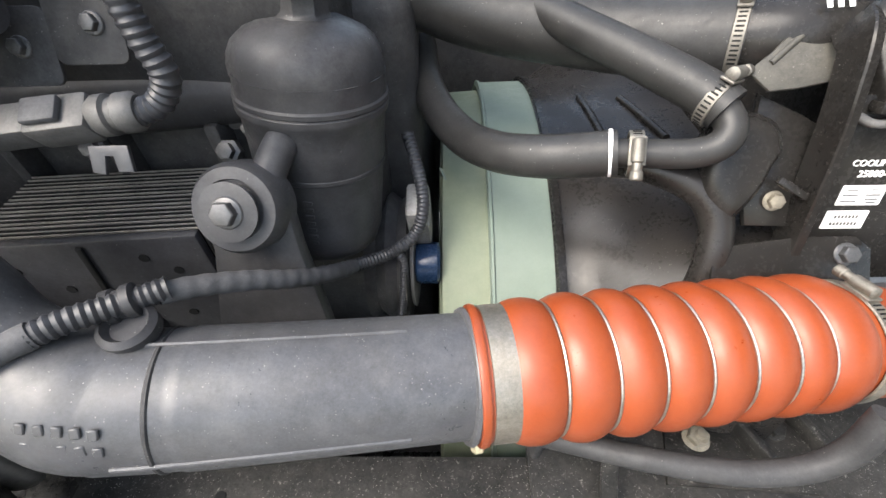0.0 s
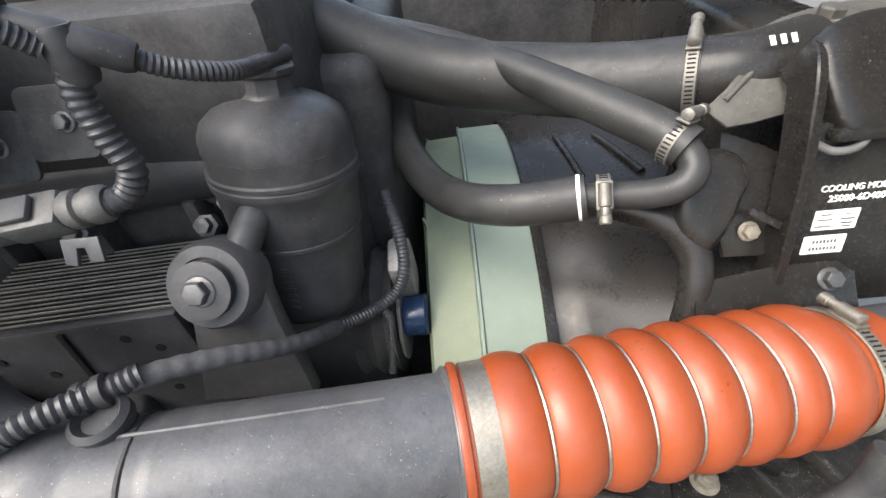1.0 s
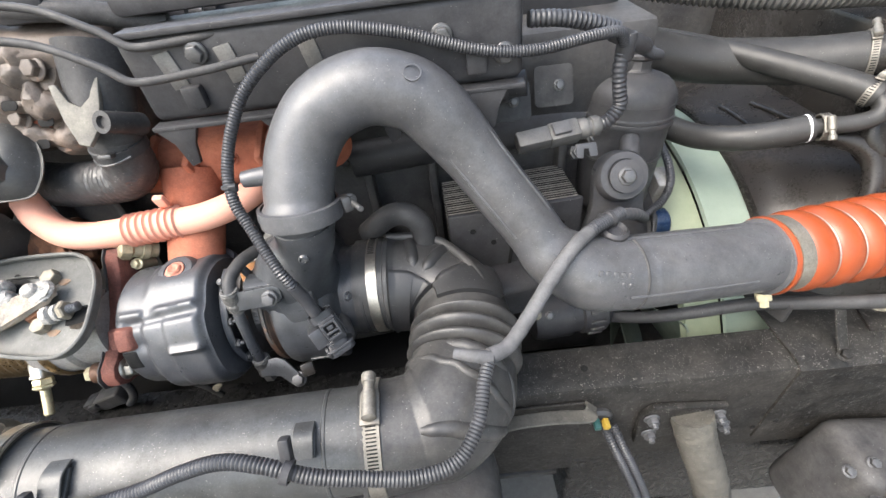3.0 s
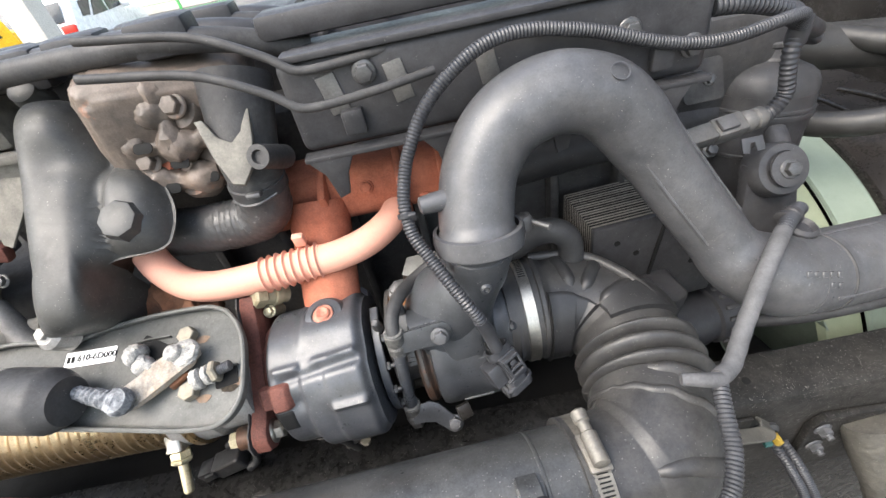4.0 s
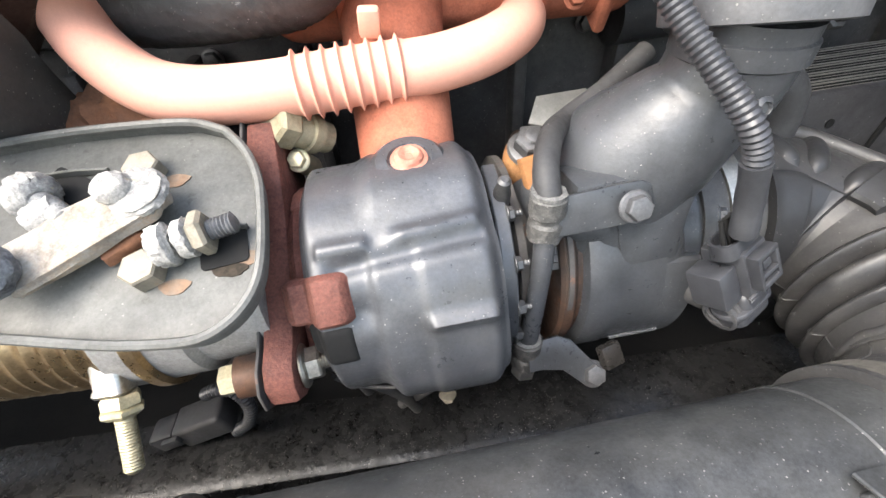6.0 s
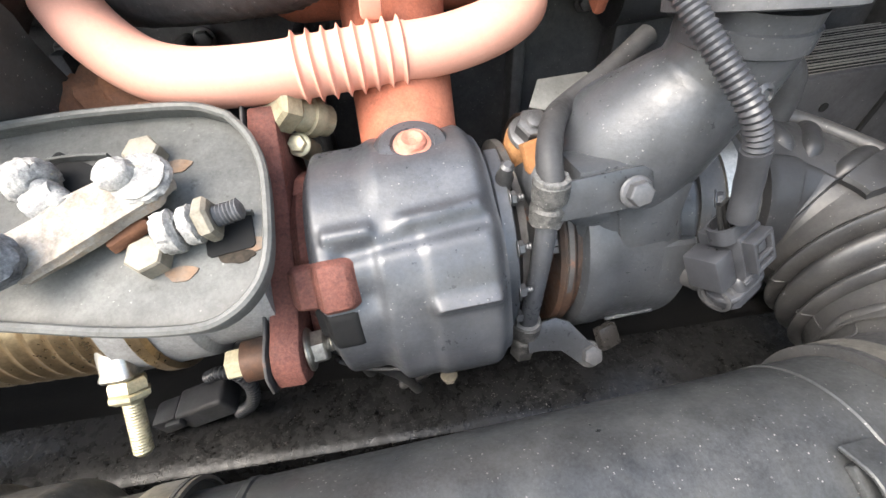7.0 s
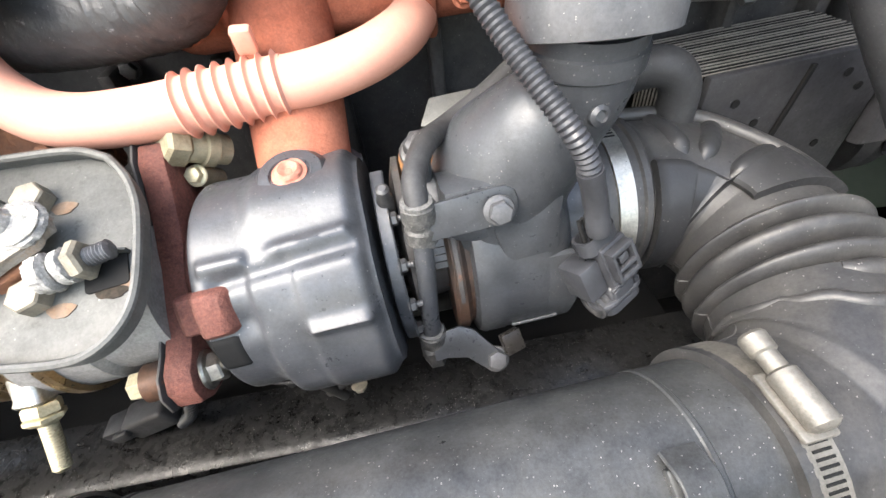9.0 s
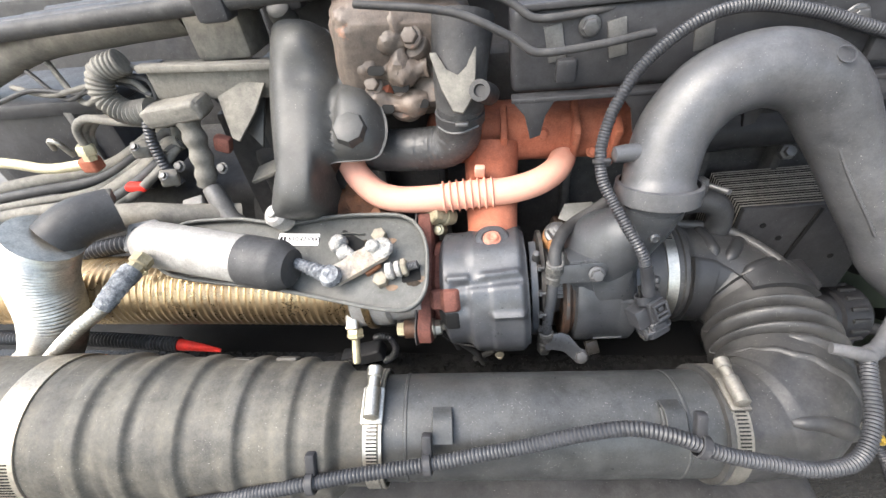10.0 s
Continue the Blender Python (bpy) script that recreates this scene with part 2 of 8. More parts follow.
M_FLEX = surface("heat_tinted_steel", (0.48, 0.36, 0.2), 0.3, 0.9, second=(0.36, 0.24, 0.13), dust=0.18, patch=8)
M_ALU = surface("cast_aluminium", (0.26, 0.25, 0.235), 0.55, 0.4, dust=0.25, bump=0.5, grain=350)
M_COOLER = surface("cooler_plates", (0.0863, 0.0847, 0.0822), 0.5, 0.3, dust=0.3)
M_WHITE = surface("white_label", (0.78, 0.78, 0.74), 0.5, dust=0.08, bump=0.0, mottle=0.06)
# Black for print and holes, cooler gaps and the shade behind the rail.
M_PRINT_SHADE = surface("black_print_and_shade", (0.012, 0.012, 0.012), 0.7, second=(0.014, 0.014, 0.014), dust=0.0, bump=0.0, spec=0.1, mottle=0.06)
M_WPRINT = surface("white_print", (0.8, 0.8, 0.78), 0.6, dust=0.0, bump=0.0, mottle=0.06)
M_BLUE = surface("blue_glossy", (0.008, 0.022, 0.055), 0.2, dust=0.0, bump=0.0)
M_REDP = surface("red_sleeve", (0.65, 0.03, 0.02), 0.4, dust=0.05)
M_YEL = surface("yellow_plastic", (0.27, 0.18, 0.025), 0.5, dust=0.05)
M_TEAL = surface("teal_plastic", (0.02, 0.07, 0.065), 0.5, dust=0.05)
M_GROUND = surface("yard_asphalt", (0.0983, 0.0959, 0.0903), 0.85, dust=0.3, patch=0.6, grain=60, bump=0.4)
M_GREASE = surface("greasy_casting", (0.0609, 0.0519, 0.0453), 0.4, second=(0.16, 0.12, 0.095), dust=0.3, wear=(0.30, 0.13, 0.07), wear_scale=14, wear_cut=0.60, bump=0.6)


# ---- shapes ----
class Shape:
    def __init__(self):
        self.v, self.f = [], []

    def add(self, verts, faces):
        o = len(self.v)
        self.v += [Vector(p) for p in verts]
        self.f += [tuple(i + o for i in f) for f in faces]
        return self

    def grid(self, rings, closed=True, caps=True):
        """Skins rings of equal length."""
        n, verts, faces = len(rings[0]), [p for r in rings for p in r], []
        for i in range(len(rings) - 1):
            for j in range(n if closed else n - 1):
                a, b = i * n + j, i * n + (j + 1) % n
                faces.append((a, b, b + n, a + n))
        if caps:
            faces.append(tuple(range(n))[::-1])
            faces.append(tuple((len(rings) - 1) * n + j for j in range(n)))
        return self.add(verts, faces)

    def bm(self, b, m=Matrix()):
        b.verts.index_update()
        self.add([m @ v.co for v in b.verts], [tuple(v.index for v in f.verts) for f in b.faces])
        b.free()
        return self

    def box(self, size, m=Matrix(), bevel=0.003, seg=2):
        b = bmesh.new()
        bmesh.ops.create_cube(b, size=1.0, matrix=Matrix.Diagonal((*size, 1)))
        if bevel > 0:
            bmesh.ops.bevel(b, geom=b.edges[:], offset=min(bevel, 0.45 * min(size)), segments=seg, affect="EDGES", profile=0.5)
        return self.bm(b, m)

    def lathe(self, profile, m=Matrix(), seg=32, caps=True, a0=0.0, a1=360.0):
        """profile: (radius, height) pairs, turned round z."""
        full = abs(a1 - a0) >= 359.9
        k = seg if full else seg + 1
        angles = [radians(a0 + (a1 - a0) * j / seg) for j in range(k)]
        return self.grid([[m @ Vector((r * math.cos(a), r * math.sin(a), z)) for a in angles] for r, z in profile], full, caps and full)

    def sweep(self, pts, radius, seg=20, step=0.006, caps=True, squash=None):
        """A round bar or hose along a smooth curve. radius: metres or a function of the share of its length and of the metres gone."""
        line, total = smooth_line(pts, step)
        rings, up = [], None
        gone = 0.0
        for i, p in enumerate(line):
            d = (line[min(i + 1, len(line) - 1)] - line[max(i - 1, 0)]).normalized()
            if up is None:
                up = d.orthogonal().normalized()
            up = (up - d * up.dot(d)).normalized()
            side = d.cross(up)
            if i:
                gone += (p - line[i - 1]).length
            r = radius(gone / total, gone) if callable(radius) else radius
            rings.append([p + (up * math.cos(a) + side * math.sin(a)) * r for a in (2 * math.pi * j / seg for j in range(seg))])
        return self.grid(rings, True, caps)

    def prism(self, outline, height, m=Matrix(), bevel=0.0015):
        """A flat outline in x, y, raised along z, its rims rounded."""
        b = bmesh.new()
        lo = [b.verts.new((x, y, 0)) for x, y in outline]
        f = b.faces.new(lo)
        up = bmesh.ops.extrude_face_region(b, geom=[f])
        bmesh.ops.translate(b, vec=(0, 0, height), verts=[e for e in up["geom"] if isinstance(e, bmesh.types.BMVert)])
        bmesh.ops.recalc_face_normals(b, faces=b.faces[:])
        if bevel > 0:
            rim = [e for e in b.edges if abs(e.verts[0].co.z - e.verts[1].co.z) < 1e-7]
            bmesh.ops.bevel(b, geom=rim, offset=bevel, segments=2, affect="EDGES", profile=0.5)
        return self.bm(b, m)

    def plate_strip(self, pts, width, thick, across=(0, 0, 1), step=0.004):
        """A flat bar bent along a curve, width along across."""
        line, _ = smooth_line(pts, step)
        ac, rings = Vector(across).normalized(), []
        for i, p in enumerate(line):
            d = (line[min(i + 1, len(line) - 1)] - line[max(i - 1, 0)]).normalized()
            a = (ac - d * ac.dot(d)).normalized()
            s = d.cross(a)
            w, h = width / 2, thick / 2
            c = min(h * 0.6, 0.0015)
            rings.append([p + a * x + s * y for x, y in ((-w + c, -h), (w - c, -h), (w, -h + c), (w, h - c), (w - c, h), (-w + c, h), (-w, h - c), (-w, -h + c))])
        return self.grid(rings)

    def roughen(self, amount, scale=220.0, cuts=3):
        """Splits the faces and pits the surface with noise."""
        b = bmesh.new()
        vs = [b.verts.new(p) for p in self.v]
        for f in self.f:
            b.faces.new([vs[i] for i in f])
        bmesh.ops.recalc_face_normals(b, faces=b.faces[:])
        bmesh.ops.triangulate(b, faces=[f for f in b.faces if len(f.verts) > 4])
        bmesh.ops.subdivide_edges(b, edges=[e for e in b.edges if e.calc_length() > 0.004], cuts=cuts, use_grid_fill=True)
        b.normal_update()
        for v in b.verts:
            v.co += v.normal * amount * (noise.noise(v.co * scale) + 0.6 * noise.noise(v.co * scale * 2.7))
        self.v, self.f = [], []
        return self.bm(b)

    def mesh(self, name, base=Vector(), sharp=38.0):
        me = bpy.data.meshes.new(name)
        me.from_pydata([p - base for p in self.v], [], self.f)
        b = bmesh.new()
        b.from_mesh(me)
        bmesh.ops.recalc_face_normals(b, faces=b.faces[:])
        b.to_mesh(me)
        b.free()
        me.shade_smooth()
        me.set_sharp_from_angle(angle=radians(sharp))
        return me


def smooth_line(pts, step):
    """Points at even steps along a centripetal-like spline through pts."""
    p = [Vector(q) for q in pts]
    if len(p) == 2:
        p = [p[0], (p[0] + p[1]) / 2, p[1]]
    p = [2 * p[0] - p[1]] + p + [2 * p[-1] - p[-2]]
    dense = []
    for i in range(1, len(p) - 2):
        n = max(2, int((p[i + 1] - p[i]).length / (step * 0.3)))
        t1 = (p[i + 1] - p[i - 1]) * 0.5
        t2 = (p[i + 2] - p[i]) * 0.5
        seg_len = (p[i + 1] - p[i]).length
        t1 = t1.normalized() * min(t1.length, seg_len * 1.1)
        t2 = t2.normalized() * min(t2.length, seg_len * 1.1)
        for j in range(n):
            t = j / n
            h00, h10 = 2 * t**3 - 3 * t**2 + 1, t**3 - 2 * t**2 + t
            h01, h11 = -2 * t**3 + 3 * t**2, t**3 - t**2
            dense.append(p[i] * h00 + t1 * h10 + p[i + 1] * h01 + t2 * h11)
    dense.append(p[-2])
    lengths = [0.0]
    for a, c in zip(dense, dense[1:]):
        lengths.append(lengths[-1] + (c - a).length)
    total, out, i = lengths[-1], [], 0
    count = max(3, int(total / step) + 1)
    for s in (total * q / (count - 1) for q in range(count)):
        while i < len(dense) - 2 and lengths[i + 1] < s:
            i += 1
        span = max(1e-9, lengths[i + 1] - lengths[i])
        out.append(dense[i].lerp(dense[i + 1], (s - lengths[i]) / span))
    return out, total


def axis(p, d, up=(0, 0, 1)):
    """A pose at p with its z along d and its y as near up as may be."""
    z = Vector(d).normalized()
    u = Vector(up)
    if abs(z.dot(u.normalized())) > 0.98:
        u = Vector((0, 1, 0))
    x = u.cross(z).normalized()
    y = z.cross(x)
    m = Matrix((x, y, z)).transposed().to_4x4()
    m.translation = Vector(p)
    return m


def rounded(w, h, r, seg=5):
    """The outline of a rounded rectangle about the origin."""
    out = []
    for cx, cy, a in ((w / 2 - r, h / 2 - r, 0), (-w / 2 + r, h / 2 - r, 90), (-w / 2 + r, -h / 2 + r, 180), (w / 2 - r, -h / 2 + r, 270)):
        out += [(cx + r * math.cos(radians(a + 90 * j / seg)), cy + r * math.sin(radians(a + 90 * j / seg))) for j in range(seg + 1)]
    return out


BASE = {}


def thing(name, label, category, at, group="", kind=""):
    ob = new(name)
    ob.empty_display_size = 0.02
    ob.location = at
    BASE[ob] = Vector(at)
    return tagged(ob, label, category, group, kind)


def part(name, shape, material, parent, label=""):
    """One mesh under a thing or under a part; the shape is given in world metres."""
    base = BASE[parent]
    ob = new(name, shape.mesh(name, base))
    ob.data.materials.append(material)
    ob.parent = parent
    BASE[ob] = base
    return tagged(ob, label)


def placed(name, mesh, parent, m, label=""):
    """A part that shares a mesh with its like, at the world pose m."""
    ob = new(name, mesh)
    ob.parent = parent
    base = BASE[parent]
    ob.matrix_basis = Matrix.Translation(-base) @ m
    BASE[ob] = base
    return tagged(ob, label)


def single(name, shape, material, label, category, group="", kind=""):
    """A thing that is one mesh, its origin at the middle of its base."""
    xs, ys, zs = ([p[i] for p in shape.v] for i in range(3))
    base = Vector(((min(xs) + max(xs)) / 2, (min(ys) + max(ys)) / 2, min(zs)))
    ob = new(name, shape.mesh(name, base))
    ob.data.materials.append(material)
    ob.location = base
    BASE[ob] = base
    return tagged(ob, label, category, group, kind)


MESHES = {}


def bolt_mesh(size, material, flange=True, stud=0.0):
    """A hexagon bolt seen from its head; size across its flats; stud: a threaded end past the nut."""
    key = (size, material.name, flange, stud)
    if key not in MESHES:
        s, r = Shape(), size / math.sqrt(3)
        if flange:
            s.lathe([(size * 0.74, 0), (size * 0.76, size * 0.06), (size * 0.70, size * 0.14), (r * 0.96, size * 0.2)], seg=20)
        s.lathe([(r, size * 0.02), (r, size * 0.56), (r * 0.9, size * 0.63), (r * 0.82, size * 0.645), (r * 0.1, size * 0.65)], seg=6)
        if stud > 0:
            n = max(4, int(stud / 0.0009))
            s.lathe([(size * (0.29 if i % 2 else 0.26), size * 0.6 + stud * i / n) for i in range(n + 1)] + [(size * 0.2, size * 0.62 + stud)], seg=14)
        MESHES[key] = s.mesh("bolt", sharp=30)
        MESHES[key].materials.append(material)
    return MESHES[key]


def bolt(parent, p, d, size=0.013, material=None, flange=True, stud=0.0, name="bolt", label="", spin=0.0):
    return placed(name, bolt_mesh(size, material or M_BLACKBOLT, flange, stud), parent, axis(p, d) @ pose(0, 0, 0, 0, 0, spin), label)


def hose_clamp(p, d, r, screw_at, width=0.014, label="stainless worm-drive hose clamp tightened round the hose", up=(0, 0, 1), flip=1, metal=None, big=1.0):
    """A worm-drive band round an axis through p along d; screw_at: degrees round it where the screw sits."""
    m = axis(p, d, up)
    c = thing("hose_clamp", label, "hose clamp", m @ Vector((0, 0, 0)), "hose clamps")
    w = width / 2
    part("band", Shape().lathe([(r, -w), (r + 0.0014, -w + 0.0006), (r + 0.0014, w - 0.0006), (r, w), (r - 0.0008, w), (r - 0.0008, -w), (r, -w)], m, 56, caps=False), metal or M_STEEL, c)
    q = m @ pose(0, 0, 0, 0, 0, screw_at) @ pose(r + 0.0075 * big, 0, 0) @ Matrix.Scale(big, 4)
    part("screw_housing", Shape().lathe([(0.004, -0.012), (0.0062, -0.0105), (0.0062, 0.0105), (0.004, 0.012)], q @ pose(0, 0, 0, 90, 0, 0), 16).box((0.003, 0.028, width * 1.15 / big), q @ pose(-0.0055, 0, 0), 0.0012), metal or M_STEEL, c)
    s = Shape().lathe([(0.0042, 0), (0.0046, 0.002), (0.0046, 0.008), (0.0058, 0.009), (0.0062, 0.016), (0.005, 0.0175), (0.003, 0.0165)], q @ pose(0, 0.011 * flip, 0, -90 * flip, 0, 0), 12)
    part("screw", s, M_ZINC if metal is None else metal, c)
    key = ("slot", width)
    if key not in MESHES:
        MESHES[key] = Shape().box((0.0012, 0.0016, width * 0.6), Matrix(), 0.0).mesh("slot")
        MESHES[key].materials.append(M_PRINT_SHADE)
    for i in range(13):
        placed("slot", MESHES[key], c, m @ pose(0, 0, 0, 0, 0, screw_at - flip * (16 + i * 0.0042 / r * 57.3)) @ pose(r + 0.0013, 0, 0))
    return c


def loom(pts, r=0.0062, pitch=0.0034, seg=12):
    """A ribbed split conduit along a curve."""
    return Shape().sweep(pts, lambda s, g: r * (1.0 + 0.085 * math.cos(2 * math.pi * g / pitch)), seg, pitch / 4)


def letters(text, m, height, parent, material, name="lettering", depth=0.0006, label=""):
    """Raised or printed writing lying in the x, y plane of m."""
    cu = bpy.data.curves.new(name, "FONT")
    cu.body, cu.size, cu.extrude, cu.align_x, cu.align_y = text, height, depth, "CENTER", "CENTER"
    tmp = new(name, cu)
    me = bpy.data.meshes.new_from_object(tmp.evaluated_get(bpy.context.evaluated_depsgraph_get()))
    bpy.data.objects.remove(tmp)
    me.materials.clear()
    me.materials.append(material)
    return placed(name, me, parent, m, label)

# ---- ground and yard ----
single("ground", Shape().add([(-80, -80, 0), (80, -80, 0), (80, 80, 0), (-80, 80, 0)], [(0, 1, 2, 3)]), M_GROUND, "dusty grey asphalt of the open yard", "ground", kind="structure")


def frames_along(pts, step=0.004):
    """Point, two cross directions and share of the length at even steps along a smooth curve."""
    line, total = smooth_line(pts, step)
    out, up = [], None
    for i, p in enumerate(line):
        d = (line[min(i + 1, len(line) - 1)] - line[max(i - 1, 0)]).normalized()
        up = d.orthogonal().normalized() if up is None else up
        up = (up - d * up.dot(d)).normalized()
        out.append((p, up.copy(), d.cross(up), i / (len(line) - 1)))
    return out


def rib_on(pts, radius, s0, s1, a0, a1, toward, r=0.004, count=12):
    """A raised rib on a hose: from share s0, angle a0 to share s1, angle a1; angles count from the direction toward."""
    fr, tw, run = frames_along(pts), Vector(toward), []
    for i in range(count + 1):
        q = i / count
        s, a = s0 + (s1 - s0) * q, radians(a0 + (a1 - a0) * q)
        p, u, v, _ = fr[min(len(fr) - 1, max(0, round(s * (len(fr) - 1))))]
        d = v.cross(u)
        e = (tw - d * tw.dot(d)).normalized()
        f = d.cross(e)
        rr = radius(s, 0) if callable(radius) else radius
        run.append(p + (e * math.cos(a) + f * math.sin(a)) * (rr + r * 0.2))
    return Shape().sweep(run, r, 8, 0.005)


CAM = (0, -0.6, 0.8)

# ---- chassis rail ----
rail = thing("chassis_rail", "black steel chassis rail caked with pale dust", "chassis rail", (-0.4, 0.14, 0.0))
prof = [(0.102, 0.665), (0.102, 0.925), (0.106, 0.934), (0.115, 0.938), (0.187, 0.938), (0.187, 0.930), (0.110, 0.930), (0.110, 0.665)]
part("channel", Shape().grid([[Vector((x, y, z)) for y, z in prof] for x in (-0.42, 0.12, 1.6)]), M_RAIL, rail)
part("rear_channel", Shape().grid([[Vector((x, y, z)) for y, z in prof] for x in (-2.6, -1.4, -0.42)]), M_RAIL_DARK, rail, "oily black rear stretch, darkened for the shade under the turbo")
part("flared_plate", Shape().grid([[Vector((x, y - d, z)) for y, z in ((0.098, 0.70), (0.098, 0.935), (0.112, 0.944), (0.27, 0.944), (0.27, 0.9395), (0.112, 0.9395), (0.1025, 0.93), (0.1025, 0.70))] for x, d in ((0.10, 0.0), (0.14, 0.0), (0.30, 0.0), (0.62, 0.0))]), M_RAIL, rail)
part("bolt_hole", Shape().lathe([(0.0065, 0.0), (0.0065, 0.0012), (0.002, 0.0012)], pose(-0.25, 0.143, 0.9382), 14), M_PRINT_SHADE, rail)
part("bolt_hole", Shape().lathe([(0.006, 0.0), (0.006, 0.0012), (0.002, 0.0012)], pose(-0.737, 0.155, 0.9382), 14), M_PRINT_SHADE, rail)
for x in (-2.3, 1.45):
    part("leg", Shape().box((0.08, 0.06, 0.66), pose(x, 0.15, 0.33)), M_IRON, rail)
for x, z in ((-0.135, 0.845), (-0.016, 0.84), (0.004, 0.80), (-0.13, 0.79)):
    bolt(rail, (x, 0.086, z), (0, -1, 0), 0.019, M_GREYBOLT, True, 0.008)
for x, z in ((0.10, 0.80), (0.17, 0.77), (0.23, 0.775), (0.09, 0.74), (-0.30, 0.85)):
    part("bolt_hole", Shape().lathe([(0.005, 0.0), (0.005, 0.0012), (0.002, 0.0012)], axis((x, 0.1 if x < 0.1 else 0.082, z), (0, -1, 0)), 12), M_PRINT_SHADE, rail)
arm = thing("cab_mount_arm", "dusty black cast arm bolted to the rail", "bracket", (-0.05, 0.05, 0.6))
part("foot", Shape().prism([(-0.075, 0.06), (0.06, 0.045), (0.065, -0.05), (0.03, -0.06), (-0.03, -0.05), (-0.09, -0.065), (-0.095, 0.03)], 0.014, axis((-0.06, 0.101, 0.815), (0, -1, 0)), 0.004), M_RAIL, arm)
part("tube", Shape().sweep([(-0.065, 0.085, 0.85), (-0.055, 0.06, 0.80), (-0.03, 0.02, 0.72), (-0.01, -0.02, 0.62)], lambda s, g: 0.036 - 0.006 * s, 24).roughen(0.0015, 120, 2), M_STRAP, arm)
side = thing("side_bracket", "bent black sheet bracket on the rail side", "bracket", (-0.35, 0.08, 0.6))
part("web", Shape().prism([(-0.13, 0.07), (-0.08, 0.105), (0.06, 0.105), (0.06, -0.16), (-0.20, -0.16)], 0.006, axis((-0.32, 0.101, 0.80), (0, -1, 0), (0, 0, 1)), 0.002), M_RAIL, side)
part("rim", Shape().plate_strip([(-0.55, 0.07, 0.60), (-0.49, 0.07, 0.74), (-0.455, 0.07, 0.85), (-0.40, 0.07, 0.905), (-0.32, 0.07, 0.915), (-0.26, 0.07, 0.910), (-0.25, 0.092, 0.905)], 0.024, 0.005, (0, 1, 0)), M_STRAP, side)
# Added beam: its black stands in for the shadow below the rail.
beam = thing("shade_beam", "black beam added to give the shade below the rail", "chassis beam", (0.1, 0.3, 0.3))
part("beam", Shape().box((0.80, 0.182, 0.30), pose(0.14, 0.204, 0.50), 0.01, 3), M_RAIL_DARK, beam)
part("beam_leg", Shape().box((0.10, 0.10, 0.36), pose(0.12, 0.215, 0.18), 0.01), M_RAIL_DARK, beam)
grom = thing("cable_grommet", "round rubber grommet with teal and yellow plug", "connector", (-0.228, 0.07, 0.83))
part("ring", Shape().lathe([(0.014, 0), (0.024, 0.0), (0.025, 0.006), (0.019, 0.012), (0.014, 0.008)], axis((-0.228, 0.101, 0.85), (0, -1, 0)), 28), M_RUBBER, grom)
part("teal_plug", Shape().box((0.012, 0.02, 0.011), pose(-0.236, 0.082, 0.853), 0.002), M_TEAL, grom, "teal plug")
part("yellow_clip", Shape().box((0.010, 0.018, 0.012), pose(-0.222, 0.078, 0.859, 0, 20, 0), 0.002), M_YEL, grom, "yellow clip")
for dx in (0.0, 0.016):
    single("cable_conduit", loom([(-0.223 + dx, 0.082, 0.846), (-0.21 + dx, 0.05, 0.82), (-0.185 + dx, 0.02, 0.76), (-0.15 + dx, 0.0, 0.66)], 0.0075, 0.0045), M_LOOM, "black ribbed cable conduit leaving the grommet", "cable", "conduits at the grommet")
gear = thing("steering_gear", "oily black ribbed steering gear casting below the rail", "steering gear", (0.27, 0.02, 0.55))
part("housing", Shape().box((0.26, 0.14, 0.24), pose(0.30, 0.02, 0.66, 0, 8, 0), 0.035, 4), M_IRON, gear)
for i in range(6):
    part("rib", Shape().sweep([(0.18 + i * 0.035, -0.055, 0.79), (0.185 + i * 0.035, -0.075, 0.75), (0.18 + i * 0.034, -0.06, 0.66)], 0.009, 10), M_IRON, gear)
for i in range(5):
    bolt(gear, (0.17 + i * 0.045, -0.01 + 0.008 * (i % 2), 0.787 + 0.004 * i), (0, -0.4, 1), 0.014)

# ---- charge pipe ----
PIPE = [(0.034, 0.201, 1.115), (-0.09, 0.180, 1.134), (-0.205, 0.161, 1.153), (-0.250, 0.155, 1.162)]
DIAG = [(-0.225, 0.158, 1.157), (-0.255, 0.156, 1.164), (-0.283, 0.160, 1.177), (-0.318, 0.173, 1.200), (-0.346, 0.193, 1.240), (-0.384, 0.209, 1.295), (-0.427, 0.226, 1.359), (-0.460, 0.232, 1.405), (-0.490, 0.235, 1.430), (-0.540, 0.236, 1.441), (-0.593, 0.230, 1.424), (-0.628, 0.216, 1.385), (-0.643, 0.194, 1.342), (-0.647, 0.176, 1.308)]
pipe = thing("charge_air_pipe", "dark grey painted charge air pipe arching from the turbocharger", "pipe", (-0.28, 0.2, 1.06))
straight = part("straight_tube", Shape().sweep(PIPE, lambda s, g: 0.0575 if g < 0.008 else 0.0555 if g < 0.232 else 0.0545, 44, 0.004), M_TUBE, pipe)
part("arched_tube", Shape().sweep(DIAG, lambda s, g: 0.0535 + 0.0016 * min(1.0, g / 0.03) - 0.0155 * min(1.0, max(0.0, g - 0.045) / 0.085) + 0.0045 * min(1.0, max(0.0, s - 0.42) / 0.12) + (0.004 if s > 0.975 else 0.0), 44, 0.006), M_TUBE, pipe)
part("end_bead", Shape().lathe([(0.055, -0.004), (0.0595, -0.003), (0.061, 0.0), (0.0595, 0.003), (0.055, 0.004)], axis((0.024, 0.199, 1.1165), (1, 0.165, -0.15)), 48, caps=False), M_TUBE, straight)
